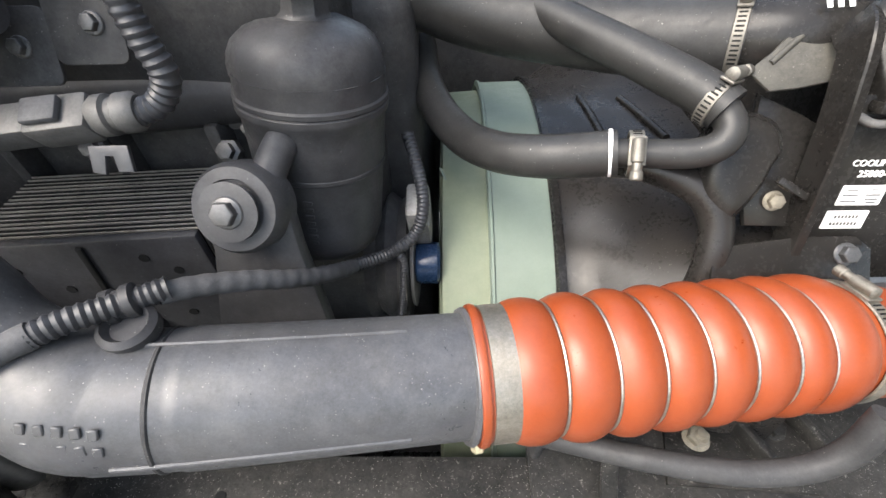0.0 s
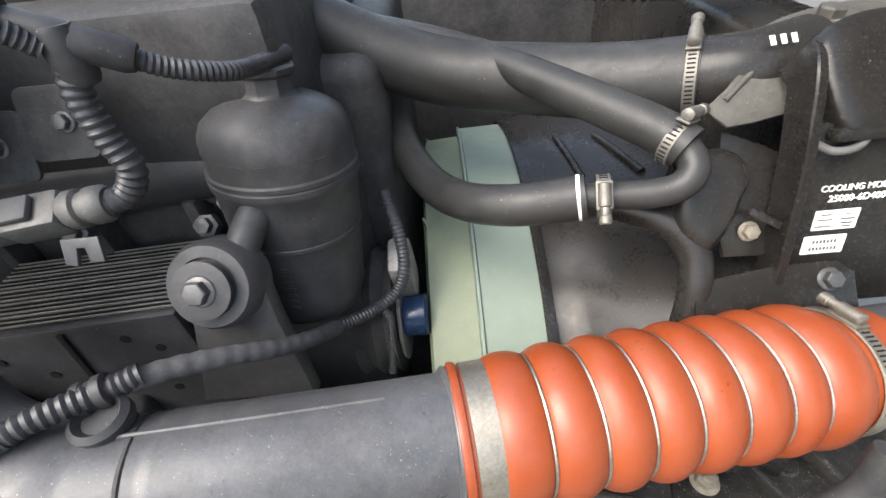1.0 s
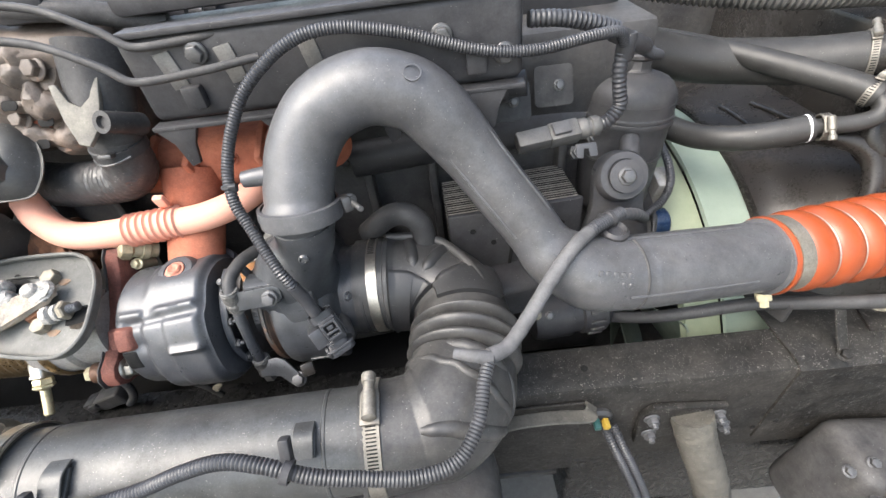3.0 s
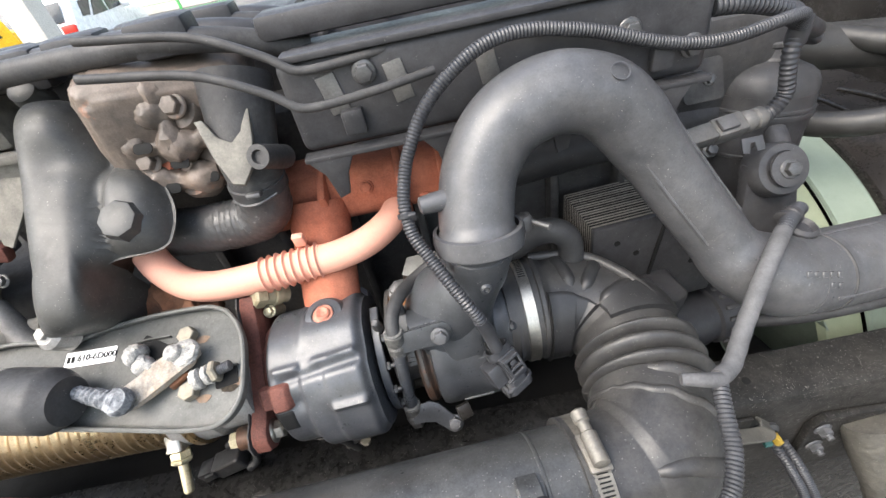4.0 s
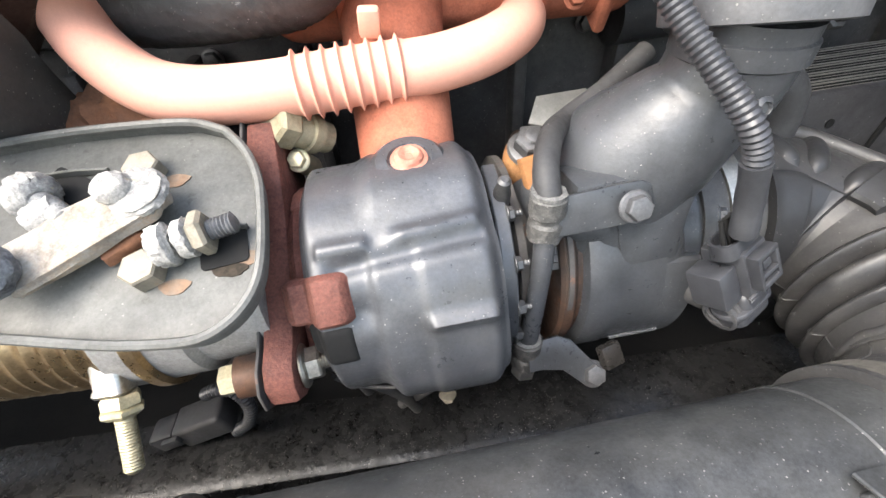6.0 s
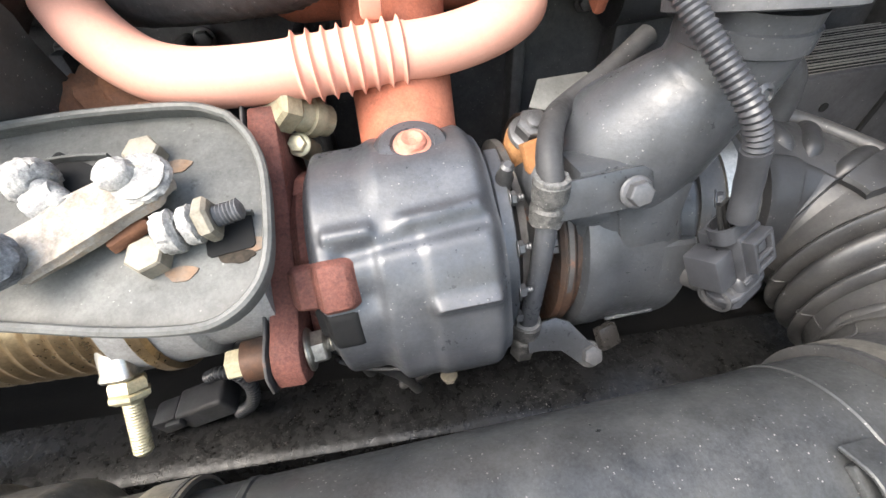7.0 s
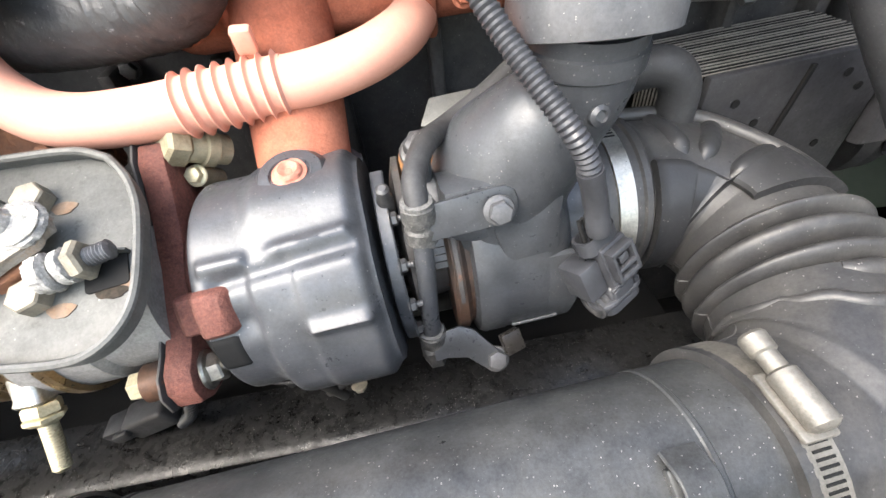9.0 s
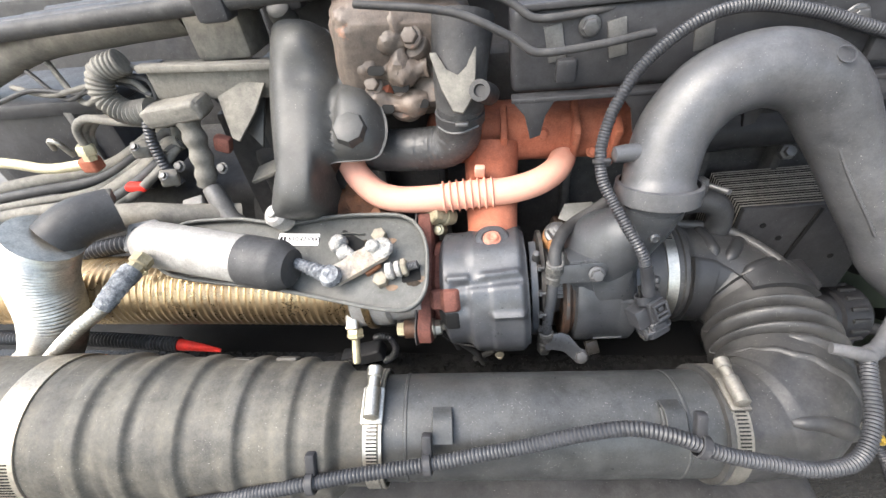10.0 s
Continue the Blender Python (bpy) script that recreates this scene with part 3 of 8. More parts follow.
part("weld_seam", Shape().lathe([(0.0542, -0.0022), (0.0557, -0.001), (0.0557, 0.001), (0.0542, 0.0022)], axis((-0.2065, 0.1605, 1.1535), (1, 0.165, -0.155)), 48, caps=False), M_IRON, straight)
for a in (-52, 47):
    part("edge_ridge", rib_on(PIPE, 0.0545, 0.22, 0.93, a, a, CAM, 0.0022, 16), M_TUBE, straight)
for a in (-42, 58):
    part("edge_ridge", rib_on(DIAG, 0.0392, 0.25, 0.49, a, a, CAM, 0.0022, 16), M_TUBE, pipe)
part("boss_ring", Shape().lathe([(0.009, 0), (0.0105, 0.0), (0.0105, 0.0014), (0.009, 0.0014)], axis((-0.478, 0.206, 1.462), (0.1, -0.65, 0.75)), 22, caps=False), M_TUBE, pipe)
part("side_nub", Shape().lathe([(0.012, 0.0), (0.0115, 0.03), (0.010, 0.045), (0.006, 0.047)], axis((-0.660, 0.192, 1.366), (-1, -0.12, 0.0)), 18), M_TUBE, pipe)
for row in range(2):
    for i in range(5):
        part("cast_mark", Shape().box((0.0065, 0.008, 0.002), axis((-0.264 + 0.0104 * i, 0.1148 - 0.0066 * row, 1.2043 - 0.0125 * row - 0.0026 * i), (0.08 + 0.03 * i, -0.84 - 0.08 * row, 0.56 - 0.17 * row)) @ pose(0, 0, 0, 0, 0, -12 + 9 * (i % 2)), 0.0008, 1), M_TUBE, pipe)
part("hose_stub", Shape().lathe([(0.017, -0.03), (0.0165, 0.008), (0.0205, 0.012), (0.0205, 0.022), (0.016, 0.026), (0.012, 0.02)], axis((-0.226, 0.187, 1.196), (0.1, -0.1, 1)), 24), M_PLASTIC, pipe)
vb = thing("band_clamp", "dark steel band clamp round the charge pipe joint", "clamp", (-0.645, 0.18, 1.3))
mv = axis((-0.646, 0.178, 1.316), (0.03, 0.25, 0.97), (0, -1, 0))
part("band", Shape().lathe([(0.048, -0.012), (0.0525, -0.011), (0.0535, 0.0), (0.0525, 0.011), (0.048, 0.012)], mv, 44, caps=False), M_TUBE, vb)
part("lug", Shape().box((0.014, 0.022, 0.020), axis((-0.590, 0.190, 1.312), (0.5, -0.85, 0.2)), 0.004), M_BLACKBOLT, vb)
bolt(vb, (-0.586, 0.199, 1.310), (0.5, -0.85, 0.19), 0.013, M_BLACKBOLT, True, 0.034, "t_bolt")

# ---- orange hose ----
HOSE = [(0.030, 0.200, 1.116), (0.13, 0.212, 1.113), (0.24, 0.226, 1.110), (0.34, 0.240, 1.103), (0.424, 0.2505, 1.0935)]
GROOVES = [0.070, 0.1135, 0.1526, 0.1915, 0.229, 0.268, 0.302]


def hose_radius(s, g):
    if g < 0.030:
        return 0.0595
    if g > 0.346:
        return 0.0575
    lo = max([0.030] + [x for x in GROOVES if x <= g])
    hi = min([x for x in GROOVES if x > g] + [0.346])
    q = (g - lo) / (hi - lo)
    if lo == 0.030:
        return 0.0595 + 0.006 * math.sin(math.pi * min(1.0, q * 1.02)) ** 0.6
    return 0.0565 + 0.0105 * math.sin(math.pi * q) ** 0.55


hose = thing("charge_air_hose", "orange silicone bellows hose with thin steel rings", "hose", (0.25, 0.23, 1.03))
part("bellows", Shape().sweep(HOSE, hose_radius, 52, 0.0025), M_RED, hose)
hf = frames_along(HOSE, 0.001)
for gpos in GROOVES:
    p, u, v, s = hf[min(len(hf) - 1, int(gpos / 0.001))]
    part("wire_ring", Shape().lathe([(0.0592 + 0.0017 * math.cos(t), 0.0017 * math.sin(t)) for t in (k * math.pi / 4 for k in range(9))], axis(p, v.cross(u) * -1), 52, caps=False), M_STEEL, hose)
part("lip", Shape().lathe([(0.058, -0.004), (0.0625, -0.003), (0.0635, 0.0), (0.0625, 0.004), (0.058, 0.005)], axis((0.033, 0.2005, 1.1158), (1, 0.12, -0.03)), 48, caps=False), M_RED, hose)
for i in range(9):
    a = -40 + i * 9
    part("moulded_mark", Shape().box((0.0025, 0.006, 0.004), axis((0.071, 0.205, 1.1145), (1, 0.12, -0.03), CAM) @ pose(0, 0, 0, 0, 0, 90 - 180 * 0 + a) @ pose(0.0615, 0, 0), 0.0004, 1), M_RED, hose)
bandm = axis((0.0515, 0.2027, 1.1154), (1, 0.12, -0.03), CAM)
band = thing("band_clamp", "wide plain steel band clamp on the orange hose", "clamp", (0.058, 0.2, 1.05))
part("band", Shape().lathe([(0.0595, -0.0115), (0.0612, -0.011), (0.0612, 0.011), (0.0595, 0.0115)], bandm, 52, caps=False), M_BAND, band)
part("screw", Shape().lathe([(0.0045, 0), (0.0055, 0.004), (0.0055, 0.014), (0.004, 0.016)], axis((0.052, 0.19, 1.0525), (0.15, -0.4, -0.9)), 12), M_BRASS, band)
hose_clamp((0.385, 0.2456, 1.0978), (1, 0.13, -0.13), 0.0595, 40, 0.014, "worm-drive steel clamp at the far hose end", CAM, -1, M_BAND)
pipe2 = single("cooler_inlet_pipe", Shape().sweep([(0.42, 0.250, 1.094), (0.56, 0.275, 1.07), (0.68, 0.30, 1.05)], 0.055, 32), M_TUBE, "grey metal inlet pipe of the charge cooler", "pipe")

# ---- intake pipe and bellows ----
INT = [(-0.545, -0.0062, 1.0703), (-0.7875, -0.027, 1.0893), (-1.03, -0.0477, 1.1083)]
idir = Vector((-0.485, -0.0415, 0.038)).normalized()
inp = thing("intake_pipe", "black plastic air intake pipe with settled dust", "pipe", (-0.79, -0.03, 1.02))
part("tube", Shape().sweep(INT, 0.0665, 56, 0.02), M_INTAKE, inp)
for x in (-0.64, -0.975):
    q = (x + 0.545) / -0.485
    p = Vector(INT[0]).lerp(Vector(INT[2]), q)
    part("stop_bead", Shape().lathe([(0.0662, -0.003), (0.0675, -0.0015), (0.0675, 0.0015), (0.0662, 0.003)], axis(p, idir), 56, caps=False), M_INTAKE, inp)
for x, a in ((-0.93, 10), (-0.66, 14)):
    p = Vector(INT[0]).lerp(Vector(INT[2]), (x + 0.545) / -0.485)
    m = axis(p, -idir, CAM) @ pose(0, 0, 0, 0, 0, 90 - a)
    part("clip_seat", Shape().box((0.006, 0.032, 0.026), m @ pose(0.068, 0.004, 0), 0.002), M_INTAKE, inp)
    part("clip_seat", Shape().plate_strip([m @ Vector((0.067, -0.02, 0.0)), m @ Vector((0.078, -0.004, 0.0)), m @ Vector((0.075, 0.02, 0.0))], 0.024, 0.003, idir), M_INTAKE, inp)
BEL = [(-1.005, -0.0456, 1.1063), (-1.10, -0.053, 1.1137), (-1.25, -0.064, 1.1255), (-1.45, -0.079, 1.141), (-1.60, -0.09, 1.152)]


def bellows_radius(s, g):
    def step(v, a, b):
        q = min(1.0, max(0.0, (v - a) / (b - a)))
        return q * q * (3 - 2 * q)

    if g < 0.045:
        return 0.0715 + (0.003 if g < 0.004 else 0.0)
    if g < 0.062:
        return 0.0715 + 0.0135 * step(g, 0.045, 0.062)
    if g > 0.40:
        return 0.0955
    r = 0.0845 + 0.0115 * (g - 0.062) / 0.335
    for c in (0.108, 0.170, 0.237, 0.298, 0.350):
        r += 0.0048 * step(g, c - 0.011, c - 0.004) * (1 - step(g, c + 0.003, c + 0.020)) - 0.0014 * math.exp(-((g - c + 0.016) / 0.005) ** 2)
    return r


bel = thing("intake_bellows", "large dusty black rubber intake bellows with rounded folds", "hose", (-1.28, -0.06, 1.03))
part("bellows", Shape().sweep(BEL, bellows_radius, 64, 0.0022), M_BELLOWS, bel)
for g in (0.14, 0.205, 0.272):
    part("tab", Shape().box((0.03, 0.018, 0.006), axis(Vector(BEL[0]) + Vector((-0.98, -0.08, 0.06)) * g, (0, 0.75, 0.66)) @ pose(0, 0, 0.0905), 0.0025), M_RUBBER_DUST, bel)
hose_clamp(Vector(INT[0]).lerp(Vector(INT[2]), 0.965), -idir, 0.0725, 62, 0.023, "worm-drive steel clamp on the intake bellows", CAM, -1, M_STEEL, 1.6)
hose_clamp((-1.437, -0.078, 1.1400), -idir, 0.0965, 150, 0.036, "wide worm-drive steel clamp at the bellows end", CAM, 1, M_BAND, 1.5)

# ---- rubber elbow ----
ELB = [(-0.620, 0.2415, 1.107), (-0.560, 0.2415, 1.106), (-0.512, 0.239, 1.101), (-0.476, 0.219, 1.092), (-0.458, 0.190, 1.087), (-0.453, 0.164, 1.084), (-0.453, 0.138, 1.081), (-0.456, 0.110, 1.079), (-0.461, 0.076, 1.076), (-0.474, 0.038, 1.073), (-0.503, 0.008, 1.070), (-0.550, -0.0065, 1.070), (-0.600, -0.0109, 1.0746)]


def share(pts, q):
    """The share of a curve's length at its point nearest to q."""
    line, _ = smooth_line(pts, 0.002)
    return min(range(len(line)), key=lambda i: (line[i] - Vector(q)).length) / (len(line) - 1)


FOLD0, FOLD1 = share(ELB, (-0.453, 0.149, 1.082)), share(ELB, (-0.460, 0.079, 1.0765))


def elbow_radius(s, g):
    if s < 0.115:
        return 0.0785 + (0.0025 if s > 0.10 else 0.0)
    if s < FOLD0:
        w = min(1.0, max(0.0, (s - 0.115) / 0.015))
        return 0.0785 - 0.0040 * w
    if s < FOLD1:
        return 0.0645 + 0.0215 * abs(math.sin(math.pi * 3 * (s - FOLD0) / (FOLD1 - FOLD0))) ** 0.7
    if s < 0.82:
        return 0.0775 + 0.0035 * math.sin((s - FOLD1) / (0.82 - FOLD1) * math.pi)
    if s < 0.85:
        return 0.0775 - 0.006 * (s - 0.82) / 0.03
    return 0.0715 if s < 0.985 else 0.074


elb = thing("intake_elbow", "ribbed black rubber intake elbow grey with dust", "hose", (-0.47, 0.09, 1.0))
part("elbow", Shape().sweep(ELB, elbow_radius, 60, 0.0018), M_ELBOW, elb)
part("edge_rim", Shape().sweep([(-0.566, 0.280, 1.176), (-0.510, 0.274, 1.174), (-0.475, 0.259, 1.169), (-0.448, 0.231, 1.163), (-0.429, 0.201, 1.158), (-0.419, 0.178, 1.153), (-0.417, 0.163, 1.149)], lambda s, g: 0.0078, 14), M_ELBOW, elb)


def rib_over(points, lift):
    """A curve through points laid on the elbow's skin, lift metres above it."""
    fr, out = frames_along(ELB, 0.003), []
    line, _ = smooth_line(points, 0.006)
    for p in line:
        c, _, _, s = min(fr, key=lambda f: (f[0] - p).length)
        out.append(c + (p - c).normalized() * (elbow_radius(s, 0) + lift))
    return out


def tongue():
    """The raised smooth tongue on the inside of the bend, from the cuff to a rounded tip before the first fold."""
    fr = frames_along(ELB, 0.002)
    edge, _ = smooth_line([(-0.562, 0.204, 1.169), (-0.551, 0.203, 1.168), (-0.530, 0.198, 1.166), (-0.513, 0.192, 1.163), (-0.499, 0.180, 1.159), (-0.490, 0.165, 1.155), (-0.487, 0.153, 1.152)], 0.003)
    rows, n, wide = [], len(edge) - 1, 40
    for i in range(-1, n + 2):
        q = min(n, max(0, i)) / n
        s = 0.120 + (FOLD0 - 0.012 - 0.120) * q
        c, u, v, _ = fr[round(s * (len(fr) - 1))]
        d = v.cross(u).normalized()
        w = edge[min(n, max(0, i))] - c
        w = w - d * w.dot(d) * (1 - q)
        w = w.normalized() * max(w.length + 0.002, elbow_radius(s, 0) + 0.0090)
        turn = 1 if (Matrix.Rotation(radians(60), 3, d) @ w).z < w.z else -1
        low = 0.84 if i in (-1, n + 1) else 1.0
        row = [c + w * 0.82, c + w * 0.97 * low]
        for j in range(1, wide):
            a = radians(turn * (110 - 30 * q) * j / wide)
            row.append(c + (Matrix.Rotation(a, 3, d) @ w) * low)
        rows.append(row)
    return Shape().grid(rows, False, False)


part("pad", tongue(), M_ELBOW_CLEAN, elb)
for a, c in (((-0.528, 0.266, 1.172), (-0.521, 0.206, 1.164)), ((-0.470, 0.252, 1.163), (-0.510, 0.199, 1.162)), ((-0.434, 0.207, 1.157), (-0.496, 0.179, 1.157))):
    a = Vector(a)
    c = a + (Vector(c) - a) * 0.93
    part("rib", Shape().sweep(rib_over([a, (a + c) / 2, c], -0.0055), lambda s, g: 0.0112 * max(0.25, 1 - max(0.0, (s - 0.72) / 0.28) ** 2) ** 0.5, 24, 0.003), M_ELBOW_CLEAN, elb)
for pts, r in (([(-0.468, 0.073, 1.107), (-0.448, 0.062, 1.118), (-0.424, 0.050, 1.126), (-0.408, 0.042, 1.115)], 0.0085), ([(-0.490, 0.055, 1.098), (-0.470, 0.040, 1.098), (-0.445, 0.020, 1.088), (-0.424, 0.008, 1.066)], 0.0060), ([(-0.520, -0.022, 1.104), (-0.490, -0.016, 1.100), (-0.460, -0.008, 1.085), (-0.430, 0.004, 1.062)], 0.0098), ([(-0.530, 0.066, 1.075), (-0.512, 0.060, 1.092), (-0.490, 0.055, 1.098)], 0.0036), ([(-0.408, 0.042, 1.110), (-0.402, 0.020, 1.090), (-0.412, 0.004, 1.062)], 0.0036)):
    part("rib", Shape().sweep(rib_over(pts, -r * 0.55), lambda s, g: 1.2 * r * max(0.08, math.sin(math.pi * min(1.0, max(0.0, s)))) ** 0.22, 14, 0.004), M_ELBOW, elb)
part("mould_seam", rib_on(ELB, elbow_radius, 0.30, 0.97, -100, -100, CAM, 0.0008, 60), M_ELBOW, elb)
hose_clamp((-0.588, 0.2415, 1.1065), (1, 0, 0), 0.0795, 8, 0.017, "bright steel clamp at the compressor inlet", CAM, -1)
hose_clamp((-0.583, -0.0095, 1.0733), -idir, 0.0725, 56, 0.021, "worm-drive steel clamp between elbow and intake pipe", CAM, -1, M_DULLCLAMP, 1.5)

# ---- turbocharger ----
tb = thing("turbocharger", "turbocharger with grey pressed heat shield and rusty flange", "turbocharger", (-0.82, 0.18, 1.03))


def shield_field(d, z):
    """The radius of the pressed turbine shield at an angle (0: up and back, 90: outwards, 180: down) and a place along its axis."""
    def near(v, w):
        return math.exp(-(v / w) ** 2)

    def ramp(v, a, b):
        q = min(1.0, max(0.0, (v - a) / (b - a)))
        return q * q * (3 - 2 * q)

    r = 0.0905 + 0.0035 * ramp(z, -0.034, -0.026) * ramp(d, 86, 100) + 0.0022 * ramp(z, -0.002, 0.005) * ramp(d, 86, 100)
    r += 0.010 * ramp(d, 128, 165) * ramp(z, -0.042, -0.022)
    r += 0.005 * (1 - ramp(d, 60, 84)) * ramp(z, -0.036, -0.020)
    left, right = ramp(z, -0.064, -0.060) * (1 - ramp(z, -0.032, -0.026)), ramp(z, -0.022, -0.004) * (1 - ramp(z, 0.042, 0.048))
    r += 0.0042 * near(d - 89, 3.2) * left + 0.0045 * near(d - 86.5 + 40 * (z - 0.02), 3.2) * right
    r -= 0.0042 * near(d - 96 + 40 * (z + 0.02), 3.5) * ramp(z, -0.06, -0.05) * (1 - ramp(z, 0.044, 0.050))
    r += 0.0062 * near(d - 124.5, 3.0) * ramp(z, -0.004, 0.006) * (1 - ramp(z, 0.046, 0.052))
    r -= 0.0045 * near(d - 117, 7) * near(z + 0.038, 0.012)
    r -= 0.010 * ramp(z, 0.040, 0.056) ** 2 + 0.012 * (1 - ramp(z, -0.074, -0.064)) ** 2
    return r


MSH = axis((-0.867, 0.182, 1.137), (1, 0.04, 0.03), CAM)


def round_shield(d, z, lift=0.0):
    a, r = radians(d), shield_field(d, z) + lift
    return MSH @ Vector((r * math.cos(a), r * math.sin(a), z))


def shield_shape():
    rings = [[MSH @ Vector((0.05 * math.cos(2 * math.pi * j / 220), 0.05 * math.sin(2 * math.pi * j / 220), -0.074)) for j in range(220)]]
    for i in range(66):
        z = -0.074 + 0.130 * i / 65
        rings.append([round_shield((360.0 * j / 220), z) for j in range(220)])
    rings.append([MSH @ Vector((0.05 * math.cos(2 * math.pi * j / 220), 0.05 * math.sin(2 * math.pi * j / 220), 0.056)) for j in range(220)])
    return Shape().grid(rings)


def shield_patch(d0, d1, z0, z1, lift):
    """A curved piece lying on the shield, its corners rounded."""
    rows, n = [], 14
    for i in range(n + 1):
        u = i / n
        row = []
        for j in range(n + 1):
            v = j / n
            cut = 0.12 * (max(0.0, 1 - min(u, 1 - u) / 0.18)) ** 2
            vv = cut + v * (1 - 2 * cut)
            edge = min(1.0, min(i, n - i, j, n - j) / 1.5)
            row.append(round_shield(d0 + (d1 - d0) * vv, z0 + (z1 - z0) * u, -0.002 + (lift + 0.002) * edge))
        rows.append(row)
    return Shape().grid(rows, False, False)


sh = part("heat_shield", shield_shape(), M_TURBINE, tb)
part("shield_boss", Shape().lathe([(0.036, -0.05), (0.033, -0.016), (0.029, -0.006), (0.024, -0.001), (0.016, 0.0), (0.0145, -0.002), (0.008, -0.002)], axis((-0.862, 0.1865, 1.2345), (0, -0.25, 0.97)), 28), M_TURBINE, sh)
part("boss_bolt", Shape().lathe([(0.0135, -0.004), (0.0135, 0.0005), (0.0105, 0.001), (0.0098, 0.0035), (0.0075, 0.005), (0.003, 0.0025)], axis((-0.862, 0.1865, 1.2345), (0, -0.25, 0.97)), 22).roughen(0.0008, 400, 1), M_PINK, sh, "rusty pink bolt head")
part("window", shield_patch(120, 141, -0.078, -0.046, 0.0014), M_PRINT_SHADE, sh, "dark cut-out")
bolt(sh, (-0.855, 0.108, 1.050), (0, -0.3, -1), 0.010, M_ZINC)
MFL = Matrix(((0, 0, 1, -0.978), (1, 0, 0, 0), (0, 1, 0, 0), (0, 0, 0, 1)))
FLANGE = [(0.080, 1.118), (0.081, 1.134), (0.091, 1.145), (0.104, 1.149), (0.118, 1.156), (0.131, 1.166), (0.160, 1.185), (0.185, 1.209), (0.205, 1.232), (0.215, 1.246), (0.228, 1.254), (0.242, 1.248), (0.262, 1.200), (0.268, 1.150), (0.240, 1.080), (0.18, 1.055), (0.128, 1.080), (0.108, 1.098), (0.092, 1.105)]
part("rusty_flange", Shape().prism(FLANGE, 0.0215, MFL, 0.0035), M_RUST, tb, "rough red-brown rusted flange")
part("housing_flange", Shape().prism([(0.118, 1.118), (0.130, 1.142), (0.141, 1.158), (0.157, 1.171), (0.176, 1.191), (0.190, 1.205), (0.204, 1.206), (0.225, 1.198), (0.262, 1.170), (0.262, 1.120), (0.200, 1.060), (0.14, 1.080)], 0.017, MFL @ pose(0, 0, 0.0225), 0.004), M_RUST, tb, "rough red-brown turbine flange")
part("rusty_neck", Shape().lathe([(0.055, 0), (0.062, 0.006), (0.062, 0.03), (0.05, 0.04)], axis((-0.957, 0.184, 1.142), (1, 0.04, 0.0)), 32), M_RUST, tb)
part("lug_block", shield_patch(97, 121, -0.090, -0.043, 0.006), M_RUST, tb)
part("gasket", Shape().prism([(0.18 + (y - 0.18) * 1.03, 1.165 + (z - 1.165) * 1.03) for y, z in FLANGE], 0.0022, MFL @ pose(0, 0, -0.0035), 0.0006), M_HOTIRON, tb, "thin scorched gasket sheet")
part("cable_stay", Shape().plate_strip([(-0.945, 0.118, 1.085), (-0.925, 0.114, 1.072), (-0.88, 0.110, 1.068), (-0.845, 0.112, 1.074)], 0.020, 0.003, (0, -0.5, 0.8)), M_IRON, tb)
for a0, a1 in (((-0.958, 0.128, 1.105), (-0.925, 0.135, 1.03)), ((-0.92, 0.125, 1.06), (-0.885, 0.135, 0.985)), ((-0.85, 0.125, 1.06), (-0.90, 0.14, 0.99))):
    part("dark_strut", Shape().sweep([a0, ((a0[0] + a1[0]) / 2 + 0.006, (a0[1] + a1[1]) / 2, (a0[2] + a1[2]) / 2), a1], 0.0055, 10), M_IRON, tb)
bolt(tb, (-0.9565, 0.1035, 1.1255), (1, 0.14, 0.02), 0.0215, M_STEEL, True, 0.022, "stud_nut")
bolt(tb, (-1.000, 0.1005, 1.126), (-1, -0.10, 0.0), 0.019, M_BRASS, False, 0, "flange_bolt")
part("bolt_sleeve", Shape().lathe([(0.0125, 0), (0.0150, 0.001), (0.0150, 0.026), (0.0125, 0.027)], axis((-1.001, 0.1005, 1.126), (1, 0.10, 0)), 24), M_BACKPLATE, tb, "scorched spacer sleeve")
CX = Vector((1, 0.02, 0.02))


def pillow_on(p, d, w, h, depth):
    """A low oval swelling at p, facing d."""
    m, rows = axis(p, d), []
    for i in range(7):
        a = math.pi / 2 * i / 6
        rows.append([m @ Vector((w * math.cos(a) * math.cos(t), h * math.cos(a) * math.sin(t), depth * math.sin(a) - 0.006)) for t in (2 * math.pi * j / 28 for j in range(28))])
    return Shape().grid(rows)



part("bearing_housing", Shape().lathe([(0.06, 0), (0.082, 0.006), (0.082, 0.012), (0.06, 0.016), (0.058, 0.040), (0.088, 0.042), (0.088, 0.046), (0.06, 0.05)], axis((-0.794, 0.218, 1.116), CX), 44), M_HOTIRON, tb)
part("back_plate", Shape().lathe([(0.06, 0.0), (0.100, 0.001), (0.1035, 0.004), (0.1035, 0.012), (0.0985, 0.016), (0.0985, 0.020), (0.06, 0.022)], axis((-0.758, 0.2345, 1.106), CX), 60), M_BACKPLATE, tb, "dark back plate with rust stains")
for k in range(15):
    a = radians(150 + k * 4.2)
    part("ring_tooth", Shape().box((0.0016, 0.006, 0.012), axis((-0.762, 0.230, 1.108), CX, CAM) @ pose(0, 0, 0, 0, 0, 62 + k * 4.0) @ pose(0.0905, 0, 0), 0.0004, 1), M_BLACKBOLT, tb)
